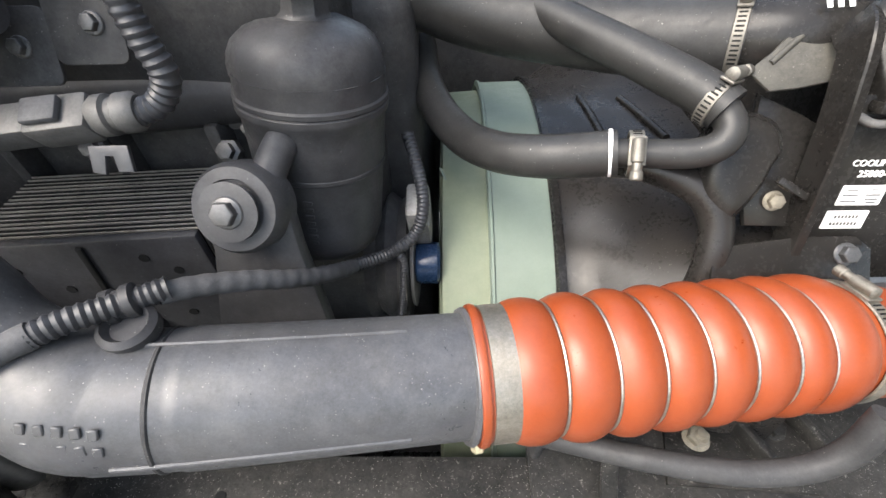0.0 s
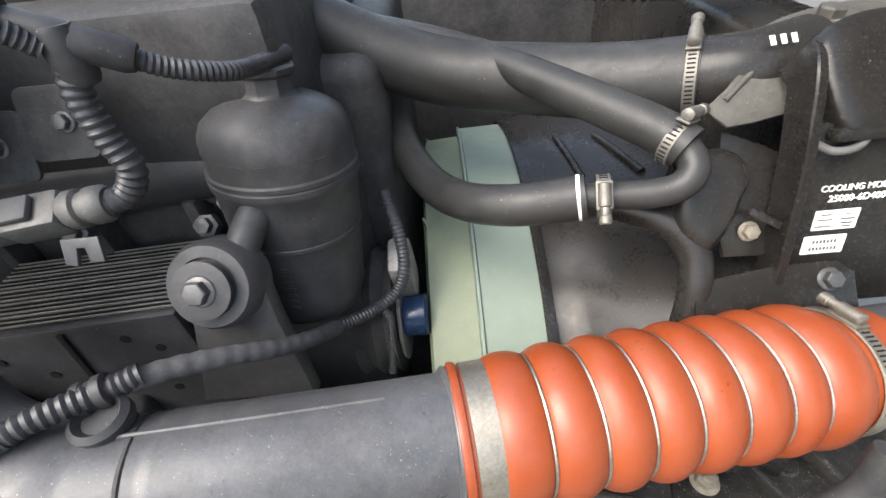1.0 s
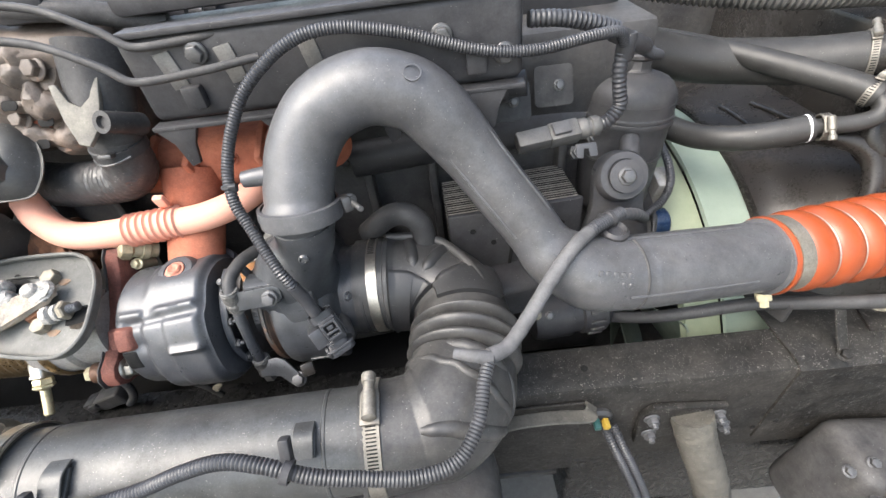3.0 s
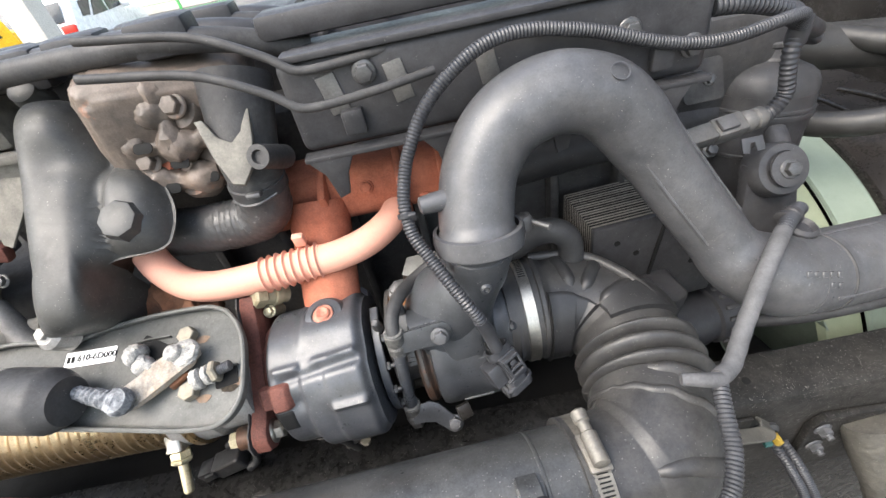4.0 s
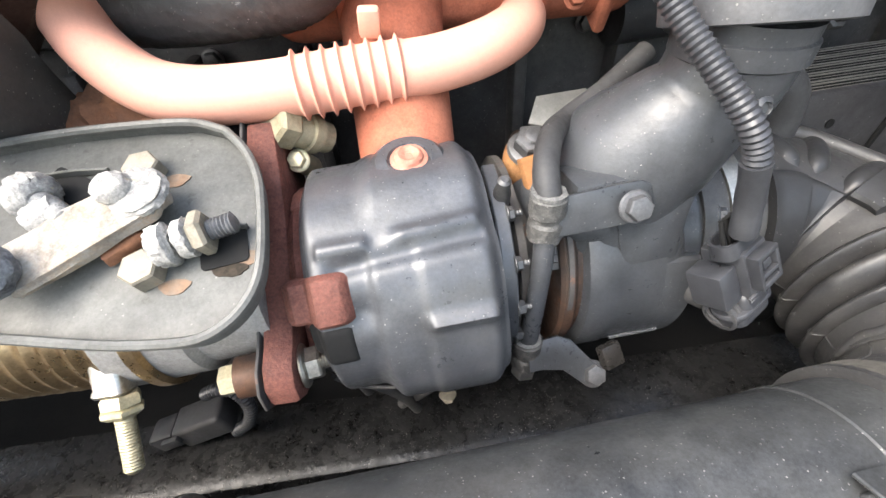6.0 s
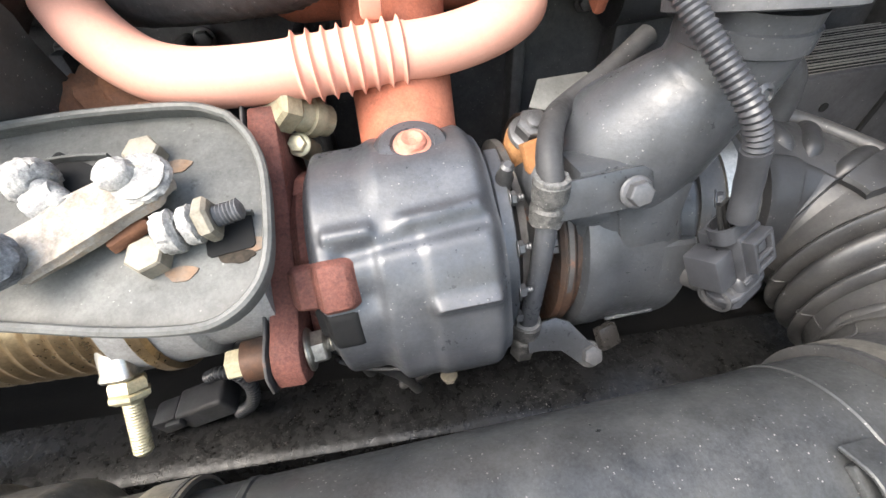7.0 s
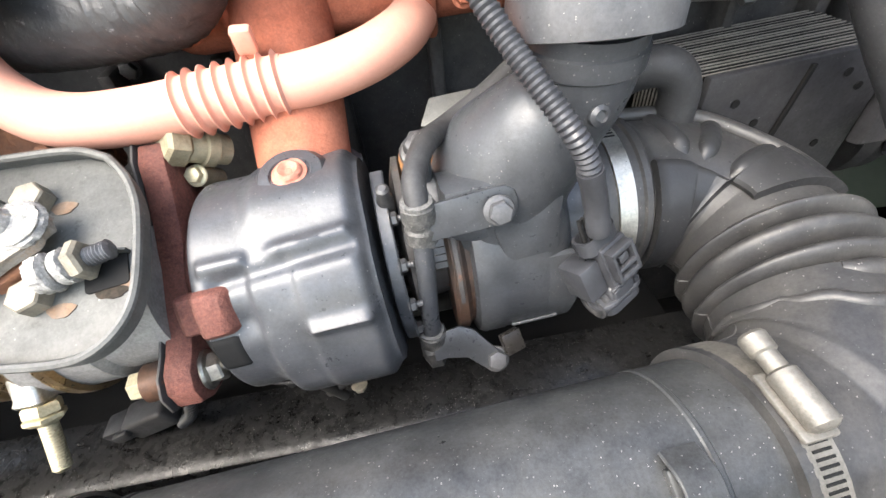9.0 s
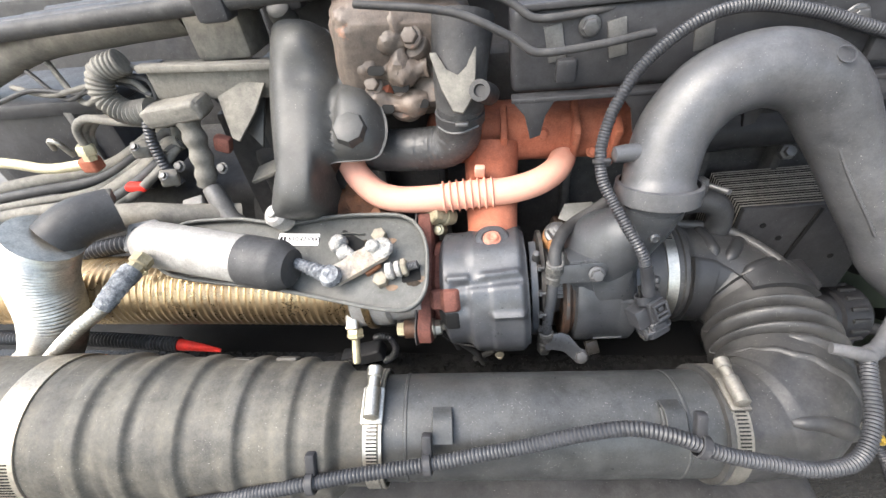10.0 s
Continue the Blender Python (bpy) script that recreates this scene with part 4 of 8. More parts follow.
part("clamp_post", Shape().lathe([(0.006, -0.03), (0.0068, -0.026), (0.0068, 0.006), (0.0052, 0.010), (0.0052, 0.018), (0.003, 0.02)], axis((-0.797, 0.176, 1.200), (0.02, -0.35, 1)), 14), M_BLACKBOLT, tb)
part("clamp_rib", Shape().plate_strip([axis((-0.800, 0.216, 1.117), CX, CAM) @ Vector((0.0925 * math.cos(radians(q)), 0.0925 * math.sin(radians(q)), 0.0)) for q in range(60, 178, 6)], 0.011, 0.004, CX), M_TURBINE, tb)
for k in range(4):
    a = radians(88 + k * 24)
    c = axis((-0.796, 0.215, 1.118), CX, CAM) @ Vector((0.090 * math.cos(a), 0.090 * math.sin(a), 0))
    bolt(tb, c, CX, 0.010, M_BLACKBOLT, True, 0.006)
comp = part("compressor_housing", Shape().lathe([(0.070, -0.042), (0.100, -0.041), (0.109, -0.038), (0.1118, -0.032), (0.1115, -0.014), (0.1105, -0.012), (0.1105, 0.022), (0.108, 0.034), (0.101, 0.043), (0.090, 0.049), (0.080, 0.052), (0.0755, 0.056), (0.0745, 0.068), (0.0755, 0.072), (0.0745, 0.076), (0.0740, 0.125), (0.068, 0.125)], axis((-0.698, 0.2375, 1.1045), (1, 0.02, 0.01)), 60), M_COMP, tb)
part("outlet_cone", Shape().sweep([(-0.712, 0.226, 1.120), (-0.706, 0.212, 1.160), (-0.694, 0.198, 1.200), (-0.674, 0.184, 1.236), (-0.657, 0.178, 1.262), (-0.650, 0.177, 1.285), (-0.648, 0.176, 1.312)], lambda s, g: 0.080 - 0.0415 * min(1.0, s / 0.74) ** 1.25, 48), M_COMP, comp)
part("outlet_collar", Shape().lathe([(0.0375, -0.004), (0.0405, -0.002), (0.0405, 0.010), (0.0375, 0.012)], axis((-0.649, 0.1765, 1.290), (0.03, 0.0, 1)), 40, caps=False), M_COMP, comp)
part("cone_boss", Shape().lathe([(0.0075, -0.012), (0.007, 0.0), (0.004, 0.002), (0.003, 0.0)], axis((-0.650, 0.136, 1.268), (0.05, -0.9, 0.3)), 16), M_COMP, comp)
part("volute_shoulder", pillow_on((-0.728, 0.176, 1.196), (-0.1, -0.55, 0.82), 0.052, 0.040, 0.020), M_COMP, comp)
part("casting_web", Shape().prism([(-0.042, 0.020), (0.030, 0.020), (0.046, 0.012), (0.052, -0.004), (0.050, -0.020), (0.050, -0.055), (0.046, -0.085), (0.006, -0.085), (0.0, -0.05), (-0.008, -0.02), (-0.042, -0.006)], 0.040, axis((-0.712, 0.137, 1.204), (0.04, -0.985, 0.13)) @ pose(0, 0, -0.046), 0.008), M_COMP, comp)


def sector(x0, x1, a0, a1, r, c, deep=0.045):
    """A block with a rounded outer face: a stretch of a drum along x from angle a0 to a1 (0: up, 90: outwards), its edges softened."""
    face = [(r - 0.003, a0)] + [(r, a0 + 1.5 + (a1 - a0 - 3) * j / 20) for j in range(21)] + [(r - 0.003, a1), (r - deep, a1 - 4), (r - deep, a0 + 12)]
    rows = []
    for x, k in ((x0, 0.003), (x0 + 0.003, 0.0), (x1 - 0.004, 0.0), (x1, 0.004)):
        rows.append([Vector((x, c[0] - (q - k) * math.sin(radians(a)), c[1] + (q - k) * math.cos(radians(a)))) for q, a in face])
    return Shape().grid(rows)


part("sensor_platform", sector(-0.712, -0.643, 67, 126, 0.1100, (0.2378, 1.1050)), M_COMP, comp)
part("lower_fin", Shape().plate_strip([(-0.704, 0.1345, 1.0600), (-0.690, 0.1345, 1.0610), (-0.660, 0.1350, 1.0625)], 0.004, 0.003, (0, -0.4, 0.9)), M_COMP, comp)
part("edge_lug", Shape().box((0.020, 0.021, 0.010), axis((-0.708, 0.119, 1.056), (0.25, -0.72, 0.62)), 0.002, 2), M_SHROUD, comp)
bolt(comp, (-0.622, 0.163, 1.165), (0.8, -0.5, 0.3), 0.010, M_TURBINE)

part("sensor_boss", Shape().lathe([(0.020, -0.01), (0.018, 0.03), (0.0165, 0.056), (0.012, 0.062)], axis((-0.657, 0.176, 1.108), (0.40, -0.85, 0.14)), 24), M_IRON, comp)
part("inlet_seal", Shape().lathe([(0.0748, -0.003), (0.0772, -0.002), (0.0772, 0.002), (0.0748, 0.003)], axis((-0.6085, 0.2392, 1.1055), (1, 0.02, 0.01)), 56, caps=False), M_RUBBER, comp)
bolt(comp, (-0.668, 0.151, 1.172), (0.3, -0.8, 0.3), 0.009, M_BLACKBOLT)
part("sheet_corner", Shape().prism([(-0.030, -0.012), (-0.022, 0.014), (0.020, 0.020), (0.034, 0.004), (0.010, -0.022)], 0.003, axis((-0.726, 0.255, 1.224), (-0.1, -0.55, 0.8)), 0.0008), M_PLATE, comp, "pale bent sheet corner")

# ---- speed sensor plug on the compressor ----
sen = thing("sensor_plug", "grey plastic sensor plug with a locking window", "connector", (-0.642, 0.1, 1.15))
ms = axis((-0.6435, 0.104, 1.162), (0.34, -0.80, 0.42), (-0.30, 0.22, 0.88)) @ Matrix.Scale(0.86, 4)
part("housing", Shape().box((0.030, 0.046, 0.036), ms @ pose(0.008, 0, -0.006), 0.003, 2).box((0.022, 0.034, 0.030), ms @ pose(-0.018, -0.004, -0.010), 0.0025, 2).box((0.030, 0.020, 0.030), ms @ pose(0.004, -0.028, -0.006), 0.006, 3), M_LOOM, sen)
part("side_rib", Shape().box((0.0025, 0.036, 0.006), ms @ pose(0.0245, 0.0, 0.002), 0.0008, 1).box((0.012, 0.0022, 0.0025), ms @ pose(-0.006, -0.017, 0.0125), 0.0005, 1).box((0.010, 0.0022, 0.0025), ms @ pose(-0.005, -0.0215, 0.0115), 0.0005, 1), M_LOOM, sen)
fr_rect = Shape()
for dx, dy, w, h in ((-0.011, 0, 0.004, 0.030), (0.011, 0, 0.004, 0.030), (0, 0.013, 0.026, 0.005), (0, -0.013, 0.026, 0.005), (0.0, -0.004, 0.022, 0.004)):
    fr_rect.box((w, h, 0.010), ms @ pose(0.008 + dx, 0.004 + dy, 0.016), 0.0012)
part("latch_frame", fr_rect, M_LOOM, sen)
part("latch_window", Shape().box((0.018, 0.022, 0.004), ms @ pose(0.008, 0.004, 0.0125), 0.0005), M_PRINT_SHADE, sen)
part("latch_tongue", Shape().box((0.010, 0.008, 0.006), ms @ pose(0.008, 0.008, 0.016), 0.001), M_LOOM, sen)
part("collar", Shape().grid([[ms @ Vector((0.004 + x * k, 0.022 + h, -0.002 + y * k)) for x, y in rounded(0.040, 0.022, 0.010, 6)] for k, h in ((0.8, -0.004), (1.0, -0.002), (1.0, 0.012), (0.86, 0.012), (0.86, 0.002))], True, True), M_LOOM, sen)
for dx in (-0.011, -0.003, 0.004, 0.011):
    part("wire", Shape().sweep([ms @ Vector((0.004 + dx, 0.024, -0.002)), ms @ Vector((0.002 + dx * 0.8, 0.040, -0.001)), ms @ Vector((dx * 0.5, 0.052, 0.0))], 0.0017, 8), M_PRINT_SHADE, sen)
part("foot_flange", Shape().prism(rounded(0.052, 0.030, 0.012, 6), 0.006, ms @ pose(0.003, -0.034, -0.006, 90, 0, 0) @ pose(0, 0, -0.002), 0.0018).prism(rounded(0.044, 0.025, 0.010, 6), 0.012, ms @ pose(0.003, -0.040, -0.006, 90, 0, 0) @ pose(0, 0, -0.004), 0.002), M_LOOM, sen)
part("seal_ring", Shape().lathe([(0.012, -0.002), (0.0148, -0.001), (0.0148, 0.003), (0.012, 0.004), (0.0148, 0.006), (0.0148, 0.009), (0.012, 0.010)], ms @ pose(-0.020, -0.036, -0.010, 0, 90, 0), 20, caps=False), M_RUBBER, sen)

# ---- oil lines ----
ol = thing("oil_line", "dark steel oil line with crimped rubber fittings", "oil pipe", (-0.776, 0.14, 1.03))
part("tube", Shape().sweep([(-0.773, 0.143, 1.205), (-0.775, 0.135, 1.165), (-0.779, 0.131, 1.10), (-0.781, 0.132, 1.045)], 0.0078, 20), M_TURBINE, ol)
for x, z, y in ((-0.773, 1.204, 0.143), (-0.7805, 1.062, 0.132)):
    part("crimp_sleeve", Shape().lathe([(0.0105, -0.019), (0.0128, -0.017), (0.0128, -0.006), (0.0108, -0.004), (0.0108, -0.001), (0.0130, 0.001), (0.0130, 0.014), (0.0105, 0.0165)], axis((x, y, z), (0.02, 0.05, 1)), 24).roughen(0.0007, 420, 2), M_CRIMP, ol, "crimped sleeve with frayed fabric ends")
    for dz in (-0.019, 0.0165):
        part("frayed_end", Shape().lathe([(0.0088, -0.002), (0.0118, -0.0014), (0.0118, 0.0014), (0.0088, 0.002)], axis((x, y, z + dz), (0.02, 0.05, 1)), 28, caps=False).roughen(0.0013, 900, 2), M_FRAY, ol, "frayed fabric end")
part("union", Shape().lathe([(0.010, 0), (0.0115, 0.004), (0.0115, 0.012), (0.008, 0.016)], axis((-0.781, 0.132, 1.040), (0, 0.1, -1)), 6), M_BLACKBOLT, ol)
part("hose", Shape().sweep([(-0.7725, 0.144, 1.216), (-0.772, 0.157, 1.230), (-0.759, 0.188, 1.238), (-0.736, 0.222, 1.232), (-0.697, 0.246, 1.242), (-0.655, 0.268, 1.262)], 0.0092, 20), M_RUBBER, ol)
for p0, p1, yy in (((-0.770, 0.137, 1.204), (-0.715, 0.136, 1.2075), 0), ((-0.776, 0.122, 1.064), (-0.728, 0.116, 1.045), 0.008)):
    tab = thing("tie_plate", "small bent grey steel bracket plate with a bolt", "bracket", p1, "turbo brackets")
    a, c = Vector(p0), Vector(p1)
    d = (c - a).normalized()
    if yy == 0:
        run = [a, (a + c) / 2, c, c + d * 0.014]
        part("plate", Shape().prism([(-0.002, -0.014), (0.048, -0.015), (0.062, -0.013), (0.0685, -0.006), (0.0700, 0.002), (0.0685, 0.010), (0.062, 0.0145), (0.048, 0.015), (-0.002, 0.014)], 0.004, axis(a, (0.02, -0.95, 0.30)) @ pose(0, 0, -0.002, 0, 0, 4), 0.0012), M_COMP, tab)
        bolt(tab, c + Vector((-0.001, -0.003, 0.001)), (0, -0.92, 0.40), 0.0155, M_GREYBOLT, spin=12)
    else:
        part("plate", Shape().prism([(-0.006, 0.013), (0.022, 0.016), (0.034, 0.010), (0.050, -0.012), (0.058, -0.020), (0.052, -0.030), (0.040, -0.032), (0.024, -0.016), (0.006, -0.012), (-0.006, -0.012)], 0.004, axis(a, (0.05, -0.82, 0.57)) @ pose(0, 0, -0.002), 0.0012), M_COMP, tab)
        bolt(tab, c + Vector((0.003, -0.004, -0.003)), (0.05, -0.72, 0.69), 0.0165, M_GREYBOLT, spin=20)
part("pinch_post", Shape().box((0.010, 0.010, 0.05), pose(-0.762, 0.185, 1.215, 20, 0, 0), 0.003), M_TURBINE, tb)
bolt(tb, (-0.761, 0.228, 1.206), (0, -0.45, 1), 0.026, M_BLACKBOLT, True, 0.004, "banjo_bolt")
part("banjo_seat", Shape().lathe([(0.021, -0.03), (0.021, -0.004), (0.018, 0.0)], axis((-0.761, 0.228, 1.205), (0, -0.45, 1)), 22), M_RUSTORANGE, tb, "rust-orange oil inlet boss")
part("rust_web", Shape().prism([(-0.022, 0.020), (0.014, 0.024), (0.024, -0.010), (0.012, -0.038), (-0.020, -0.034)], 0.010, axis((-0.756, 0.196, 1.196), (0.15, -0.75, 0.6)), 0.003), M_RUSTORANGE, tb, "rust-orange casting web")

# ---- exhaust brake plate with its lever and actuator ----
PN = Vector((0, -0.4067, 0.9135)).normalized()
PY = PN.cross(Vector((1, 0, 0)))
PO = Vector((0.0, 0.129, 1.224))
MPL = Matrix((Vector((1, 0, 0)), PY, PN)).transposed().to_4x4()
MPL.translation = PO


def onp(x, y, z=0.0):
    return MPL @ Vector((x, y, z))


OUT = [(-0.980, 0.079), (-0.966, 0.060), (-0.957, 0.035), (-0.954, 0.0), (-0.9545, -0.025), (-0.960, -0.042), (-0.972, -0.055), (-0.989, -0.061), (-1.03, -0.0575), (-1.092, -0.045), (-1.192, -0.026), (-1.295, -0.014), (-1.356, -0.003), (-1.385, 0.012), (-1.395, 0.035), (-1.388, 0.070), (-1.355, 0.090), (-1.271, 0.093), (-1.225, 0.086), (-1.19, 0.080), (-1.165, 0.082), (-1.143, 0.087), (-1.089, 0.092), (-1.037, 0.092), (-1.002, 0.089)]
tray = thing("heat_shield_tray", "grey steel heat shield tray with a rolled rim", "heat shield", onp(-1.17, 0, -0.01))
part("floor", Shape().prism(OUT, 0.003, MPL @ pose(0, 0, -0.003), 0.001), M_PLATE, tray)
OUT_ROUND = [(p.x, p.y) for p in smooth_line([(x, y, 0.0) for x, y in OUT + OUT[:1]], 0.004)[0]]
rim = [MPL @ Vector((x, y, 0.0092)) for x, y in OUT_ROUND]
part("rim", Shape().sweep(rim, 0.0030, 8, 0.005), M_PLATE, tray)
part("rim_wall", Shape().grid([[MPL @ Vector((x, y, h)) for x, y in OUT_ROUND] for h in (-0.004, 0.009)], False, False), M_PLATE, tray)
bolt(tray, onp(-1.031, 0.057), PN, 0.0200, M_ZINC, False, spin=10)
bolt(tray, onp(-1.0215, -0.0145), PN, 0.0200, M_ZINC, False, spin=24)
MPR = MPL.to_3x3()
for c, w, h, d in (((-0.979, -0.004), 0.028, 0.024, 8), ((-1.078, 0.050), 0.044, 0.024, -32)):
    part("slot_hole", Shape().prism(rounded(w, h, 0.003), 0.001, MPL @ pose(c[0], c[1], 0.0006, 0, 0, d), 0), M_PRINT_SHADE, tray)
    part("slot_lip", Shape().plate_strip([onp(c[0] - w * 0.5, c[1] + h * 0.52, 0.003), onp(c[0], c[1] + h * 0.54, 0.004), onp(c[0] + w * 0.5, c[1] + h * 0.5, 0.003)], 0.006, 0.002, PN), M_PLATE, tray)
for p, d, stub in (((-1.010, -0.004, 0.012), (1, 0.22, 0.05), 1), ((-1.096, 0.046, 0.012), (0.75, -0.62, 0.10), 0)):
    p, d = onp(*p), (MPR @ Vector(d)).normalized()
    part("adjust_stud", Shape().lathe([(0.0066 if i % 2 else 0.0057, i * 0.0011) for i in range(40)] + [(0.004, 0.0445)], axis(p, d), 16).roughen(0.0006, 300, 1), M_GREYBOLT if stub else M_CRUST, tray, "corroded adjusting stud")
    if stub:
        part("lock_nut", Shape().lathe([(0.0115, 0.0), (0.0135, 0.002), (0.0135, 0.0065), (0.0115, 0.0085)], axis(p + d * 0.020, d), 6), M_ZINC, tray)
        part("crusted_nut", Shape().lathe([(0.007, -0.004), (0.0125, -0.002), (0.0130, 0.006), (0.0085, 0.0085)], axis(p, d), 18).roughen(0.0013, 380, 2), M_CRUST, tray, "nut under pale corrosion")
        part("crusted_washer", Shape().lathe([(0.007, 0.0), (0.0115, 0.001), (0.0120, 0.007), (0.008, 0.009)], axis(p + d * 0.0105, d), 18).roughen(0.0011, 420, 2), M_CRUST, tray, "washer under pale corrosion")
    else:
        part("crusted_nut", Shape().lathe([(0.006, -0.004), (0.0125, -0.001), (0.0150, 0.006), (0.0140, 0.012), (0.008, 0.016)], axis(p, d), 18).roughen(0.0016, 380, 2), M_CRUST, tray, "nut under pale corrosion")
        part("crusted_stub", Shape().lathe([(0.005, 0.0), (0.0095, 0.002), (0.0105, 0.012), (0.0095, 0.020), (0.004, 0.022)], axis(onp(-1.090, 0.022, 0.010), MPR @ Vector((0.85, 0.42, 0.1))), 18).roughen(0.0012, 380, 2), M_CRUST, tray, "stub under pale corrosion")
lev = thing("brake_lever", "corroded pale steel lever with a ball joint", "lever", onp(-1.06, 0, 0.004))
for x, y, w, h in ((-0.975, -0.019, 0.020, 0.008), (-1.060, 0.048, 0.030, 0.010), (-1.101, 0.050, 0.020, 0.009)):
    stain = []
    for j in range(22):
        a = 2 * math.pi * j / 22
        q = 1.0 + 0.35 * noise.noise(Vector((x * 90 + 2.2 * math.cos(a), y * 90 + 2.2 * math.sin(a), 0.3)))
        stain.append((x + w * 0.5 * q * math.cos(a), y + h * 0.5 * q * math.sin(a)))
    part("oil_stain", Shape().prism(stain, 0.0006, MPL @ pose(0, 0, 0.0002), 0.0), M_GREASEDARK, tray, "dark oily stain")
for x, y in ((-1.014, 0.050), (-1.006, -0.025), (-0.966, -0.012)):
    part("rust_stain", Shape().prism([(x + 0.009 * math.cos(q) * (1 + 0.2 * math.sin(3 * q)), y + 0.005 * math.sin(q)) for q in (0.45 * j for j in range(14))], 0.0005, MPL @ pose(0, 0, 0.0002), 0.0), M_RUSTSTAIN, tray, "pale orange rust stain")
la, lb = Vector((-1.024, 0.028)), Vector((-1.084, -0.011))
ld = (lb - la).normalized()
ln = Vector((-ld.y, ld.x))
o = []
for j in range(9):
    a = math.pi * j / 8
    o.append(la - ld * 0.0165 * math.sin(a) + ln * 0.0165 * math.cos(a))
for j in range(9):
    a = math.pi * j / 8
    o.append(lb + ld * 0.008 * math.sin(a) ** 0.6 - ln * 0.0155 * math.cos(a))
part("arm", Shape().prism([(p.x, p.y) for p in o], 0.010, MPL @ pose(0, 0, 0.011), 0.0015).roughen(0.0022, 160), M_LEVER, lev)
part("hub", Shape().lathe([(0.0160, 0.018), (0.0172, 0.020), (0.0168, 0.0225), (0.0150, 0.0235), (0.0152, 0.0250), (0.0125, 0.0262), (0.004, 0.0268)], MPL @ pose(-1.022, 0.029, 0), 44).roughen(0.0011, 330, 2), M_CRUST, lev)
part("crusted_nut", Shape().lathe([(0.0098, 0.0), (0.0108, 0.002), (0.0096, 0.006), (0.006, 0.009), (0.002, 0.0098)], MPL @ pose(-1.033, 0.030, 0.0245), 20).roughen(0.0009, 380, 2), M_CRUST, lev)
part("lever_foot", Shape().box((0.026, 0.012, 0.010), MPL @ pose(-1.036, 0.004, 0.005, 0, 0, 34), 0.003).roughen(0.0012, 200, 2), M_FLAKE, lev, "brown grease lump under the lever")
part("ball_joint", Shape().lathe([(0.006, -0.012), (0.013, -0.009), (0.0162, 0.0), (0.0135, 0.009), (0.006, 0.012)], MPL @ pose(-1.088, -0.017, 0.030), 24).roughen(0.0014, 240, 2), M_RODCRUST, lev)
part("rod_end", Shape().sweep([onp(-1.086, -0.017, 0.030), onp(-1.110, -0.009, 0.031), onp(-1.146, 0.005, 0.032)], lambda s, g: 0.0125 - 0.0055 * s + 0.0008 * math.sin(g * 900), 18, 0.0016).roughen(0.0013, 300, 1), M_RODCRUST, lev, "rod end under blue-grey corrosion")
part("rod_tip", Shape().lathe([(0.0066, 0), (0.0066, 0.010), (0.0050, 0.011), (0.0060, 0.014), (0.004, 0.018)], axis(onp(-1.144, 0.0045, 0.032), MPR @ Vector((-1, 0.36, 0.02))), 14), M_YEL, lev, "yellow painted rod tip")
act = thing("brake_actuator", "silver actuator cylinder with a black rubber boot", "actuator", onp(-1.28, 0.02, 0.0))
A0, A1, A2 = onp(-1.403, 0.043, 0.036), onp(-1.220, 0.009, 0.036), onp(-1.145, -0.006, 0.036)
part("cylinder", Shape().sweep([A0, (A0 + A1) / 2, A1], lambda s, g: 0.036 - 0.012 * max(0.0, 1 - g / 0.03) ** 2, 36, 0.006), M_ALU, act)
part("boot", Shape().sweep([A1, (A1 + A2) / 2, A2], lambda s, g: 0.0375 - 0.010 * max(0.0, s - 0.75) / 0.25, 36, 0.004), M_RUBBER, act, "black rubber boot")
part("mount_ear", Shape().box((0.05, 0.05, 0.012), MPL @ pose(-1.413, 0.057, 0.030, 0, 0, 10), 0.006, 3), M_ALU, act)
bolt(act, onp(-1.413, 0.059, 0.036), PN, 0.014, M_BLACKBOLT)
part("red_cap", Shape().box((0.012, 0.016, 0.012), MPL @ pose(-1.405, 0.008, 0.02, 0, 0, 40), 0.003), M_REDP, act, "red cap")
part("air_fitting", Shape().lathe([(0.009, 0), (0.009, 0.02), (0.006, 0.024)], axis(onp(-1.403, 0.007, 0.012), (-0.6, -0.5, 0.1)), 6), M_BRASS, act, "brass fitting")
tag = thing("part_tag", "white paper part number tag stuck on the shield", "label", onp(-1.163, 0.057, 0.0))
mt = MPL @ pose(-1.163, 0.057, 0.0004, 0, 0, -2.5)
part("paper", Shape().prism(rounded(0.068, 0.020, 0.0012, 2), 0.0006, mt, 0.0), M_WHITE, tag)
letters("610-6D000", mt @ pose(0.009, 0, 0.0008), 0.0115, tag, M_PRINT_SHADE)
for dx in (-0.029, -0.023):
    part("print_bar", Shape().box((0.004, 0.008, 0.0008), mt @ pose(dx, 0, 0.0008), 0), M_PRINT_SHADE, tag)
tee = thing("drain_fitting", "plated steel tee fitting with a threaded drain stub", "fitting", (-1.08, 0.07, 1.08))
td = Vector((0.0, -0.60, -0.80))
part("tee", Shape().grid([[axis((-1.0845, 0.118, 1.150), td) @ Vector((x * k, y * k, h)) for x, y in rounded(0.024, 0.022, 0.006, 4)] for k, h in ((0.7, -0.024), (1.15, -0.020), (1.15, -0.010), (0.92, 0.002), (0.86, 0.022), (0.98, 0.026), (0.9, 0.028))]), M_STEEL, tee)
part("cross_pin", Shape().lathe([(0.007, -0.026), (0.0085, -0.024), (0.0085, 0.018), (0.006, 0.020)], axis((-1.086, 0.122, 1.157), (1, 0, 0)), 16), M_STEEL, tee)
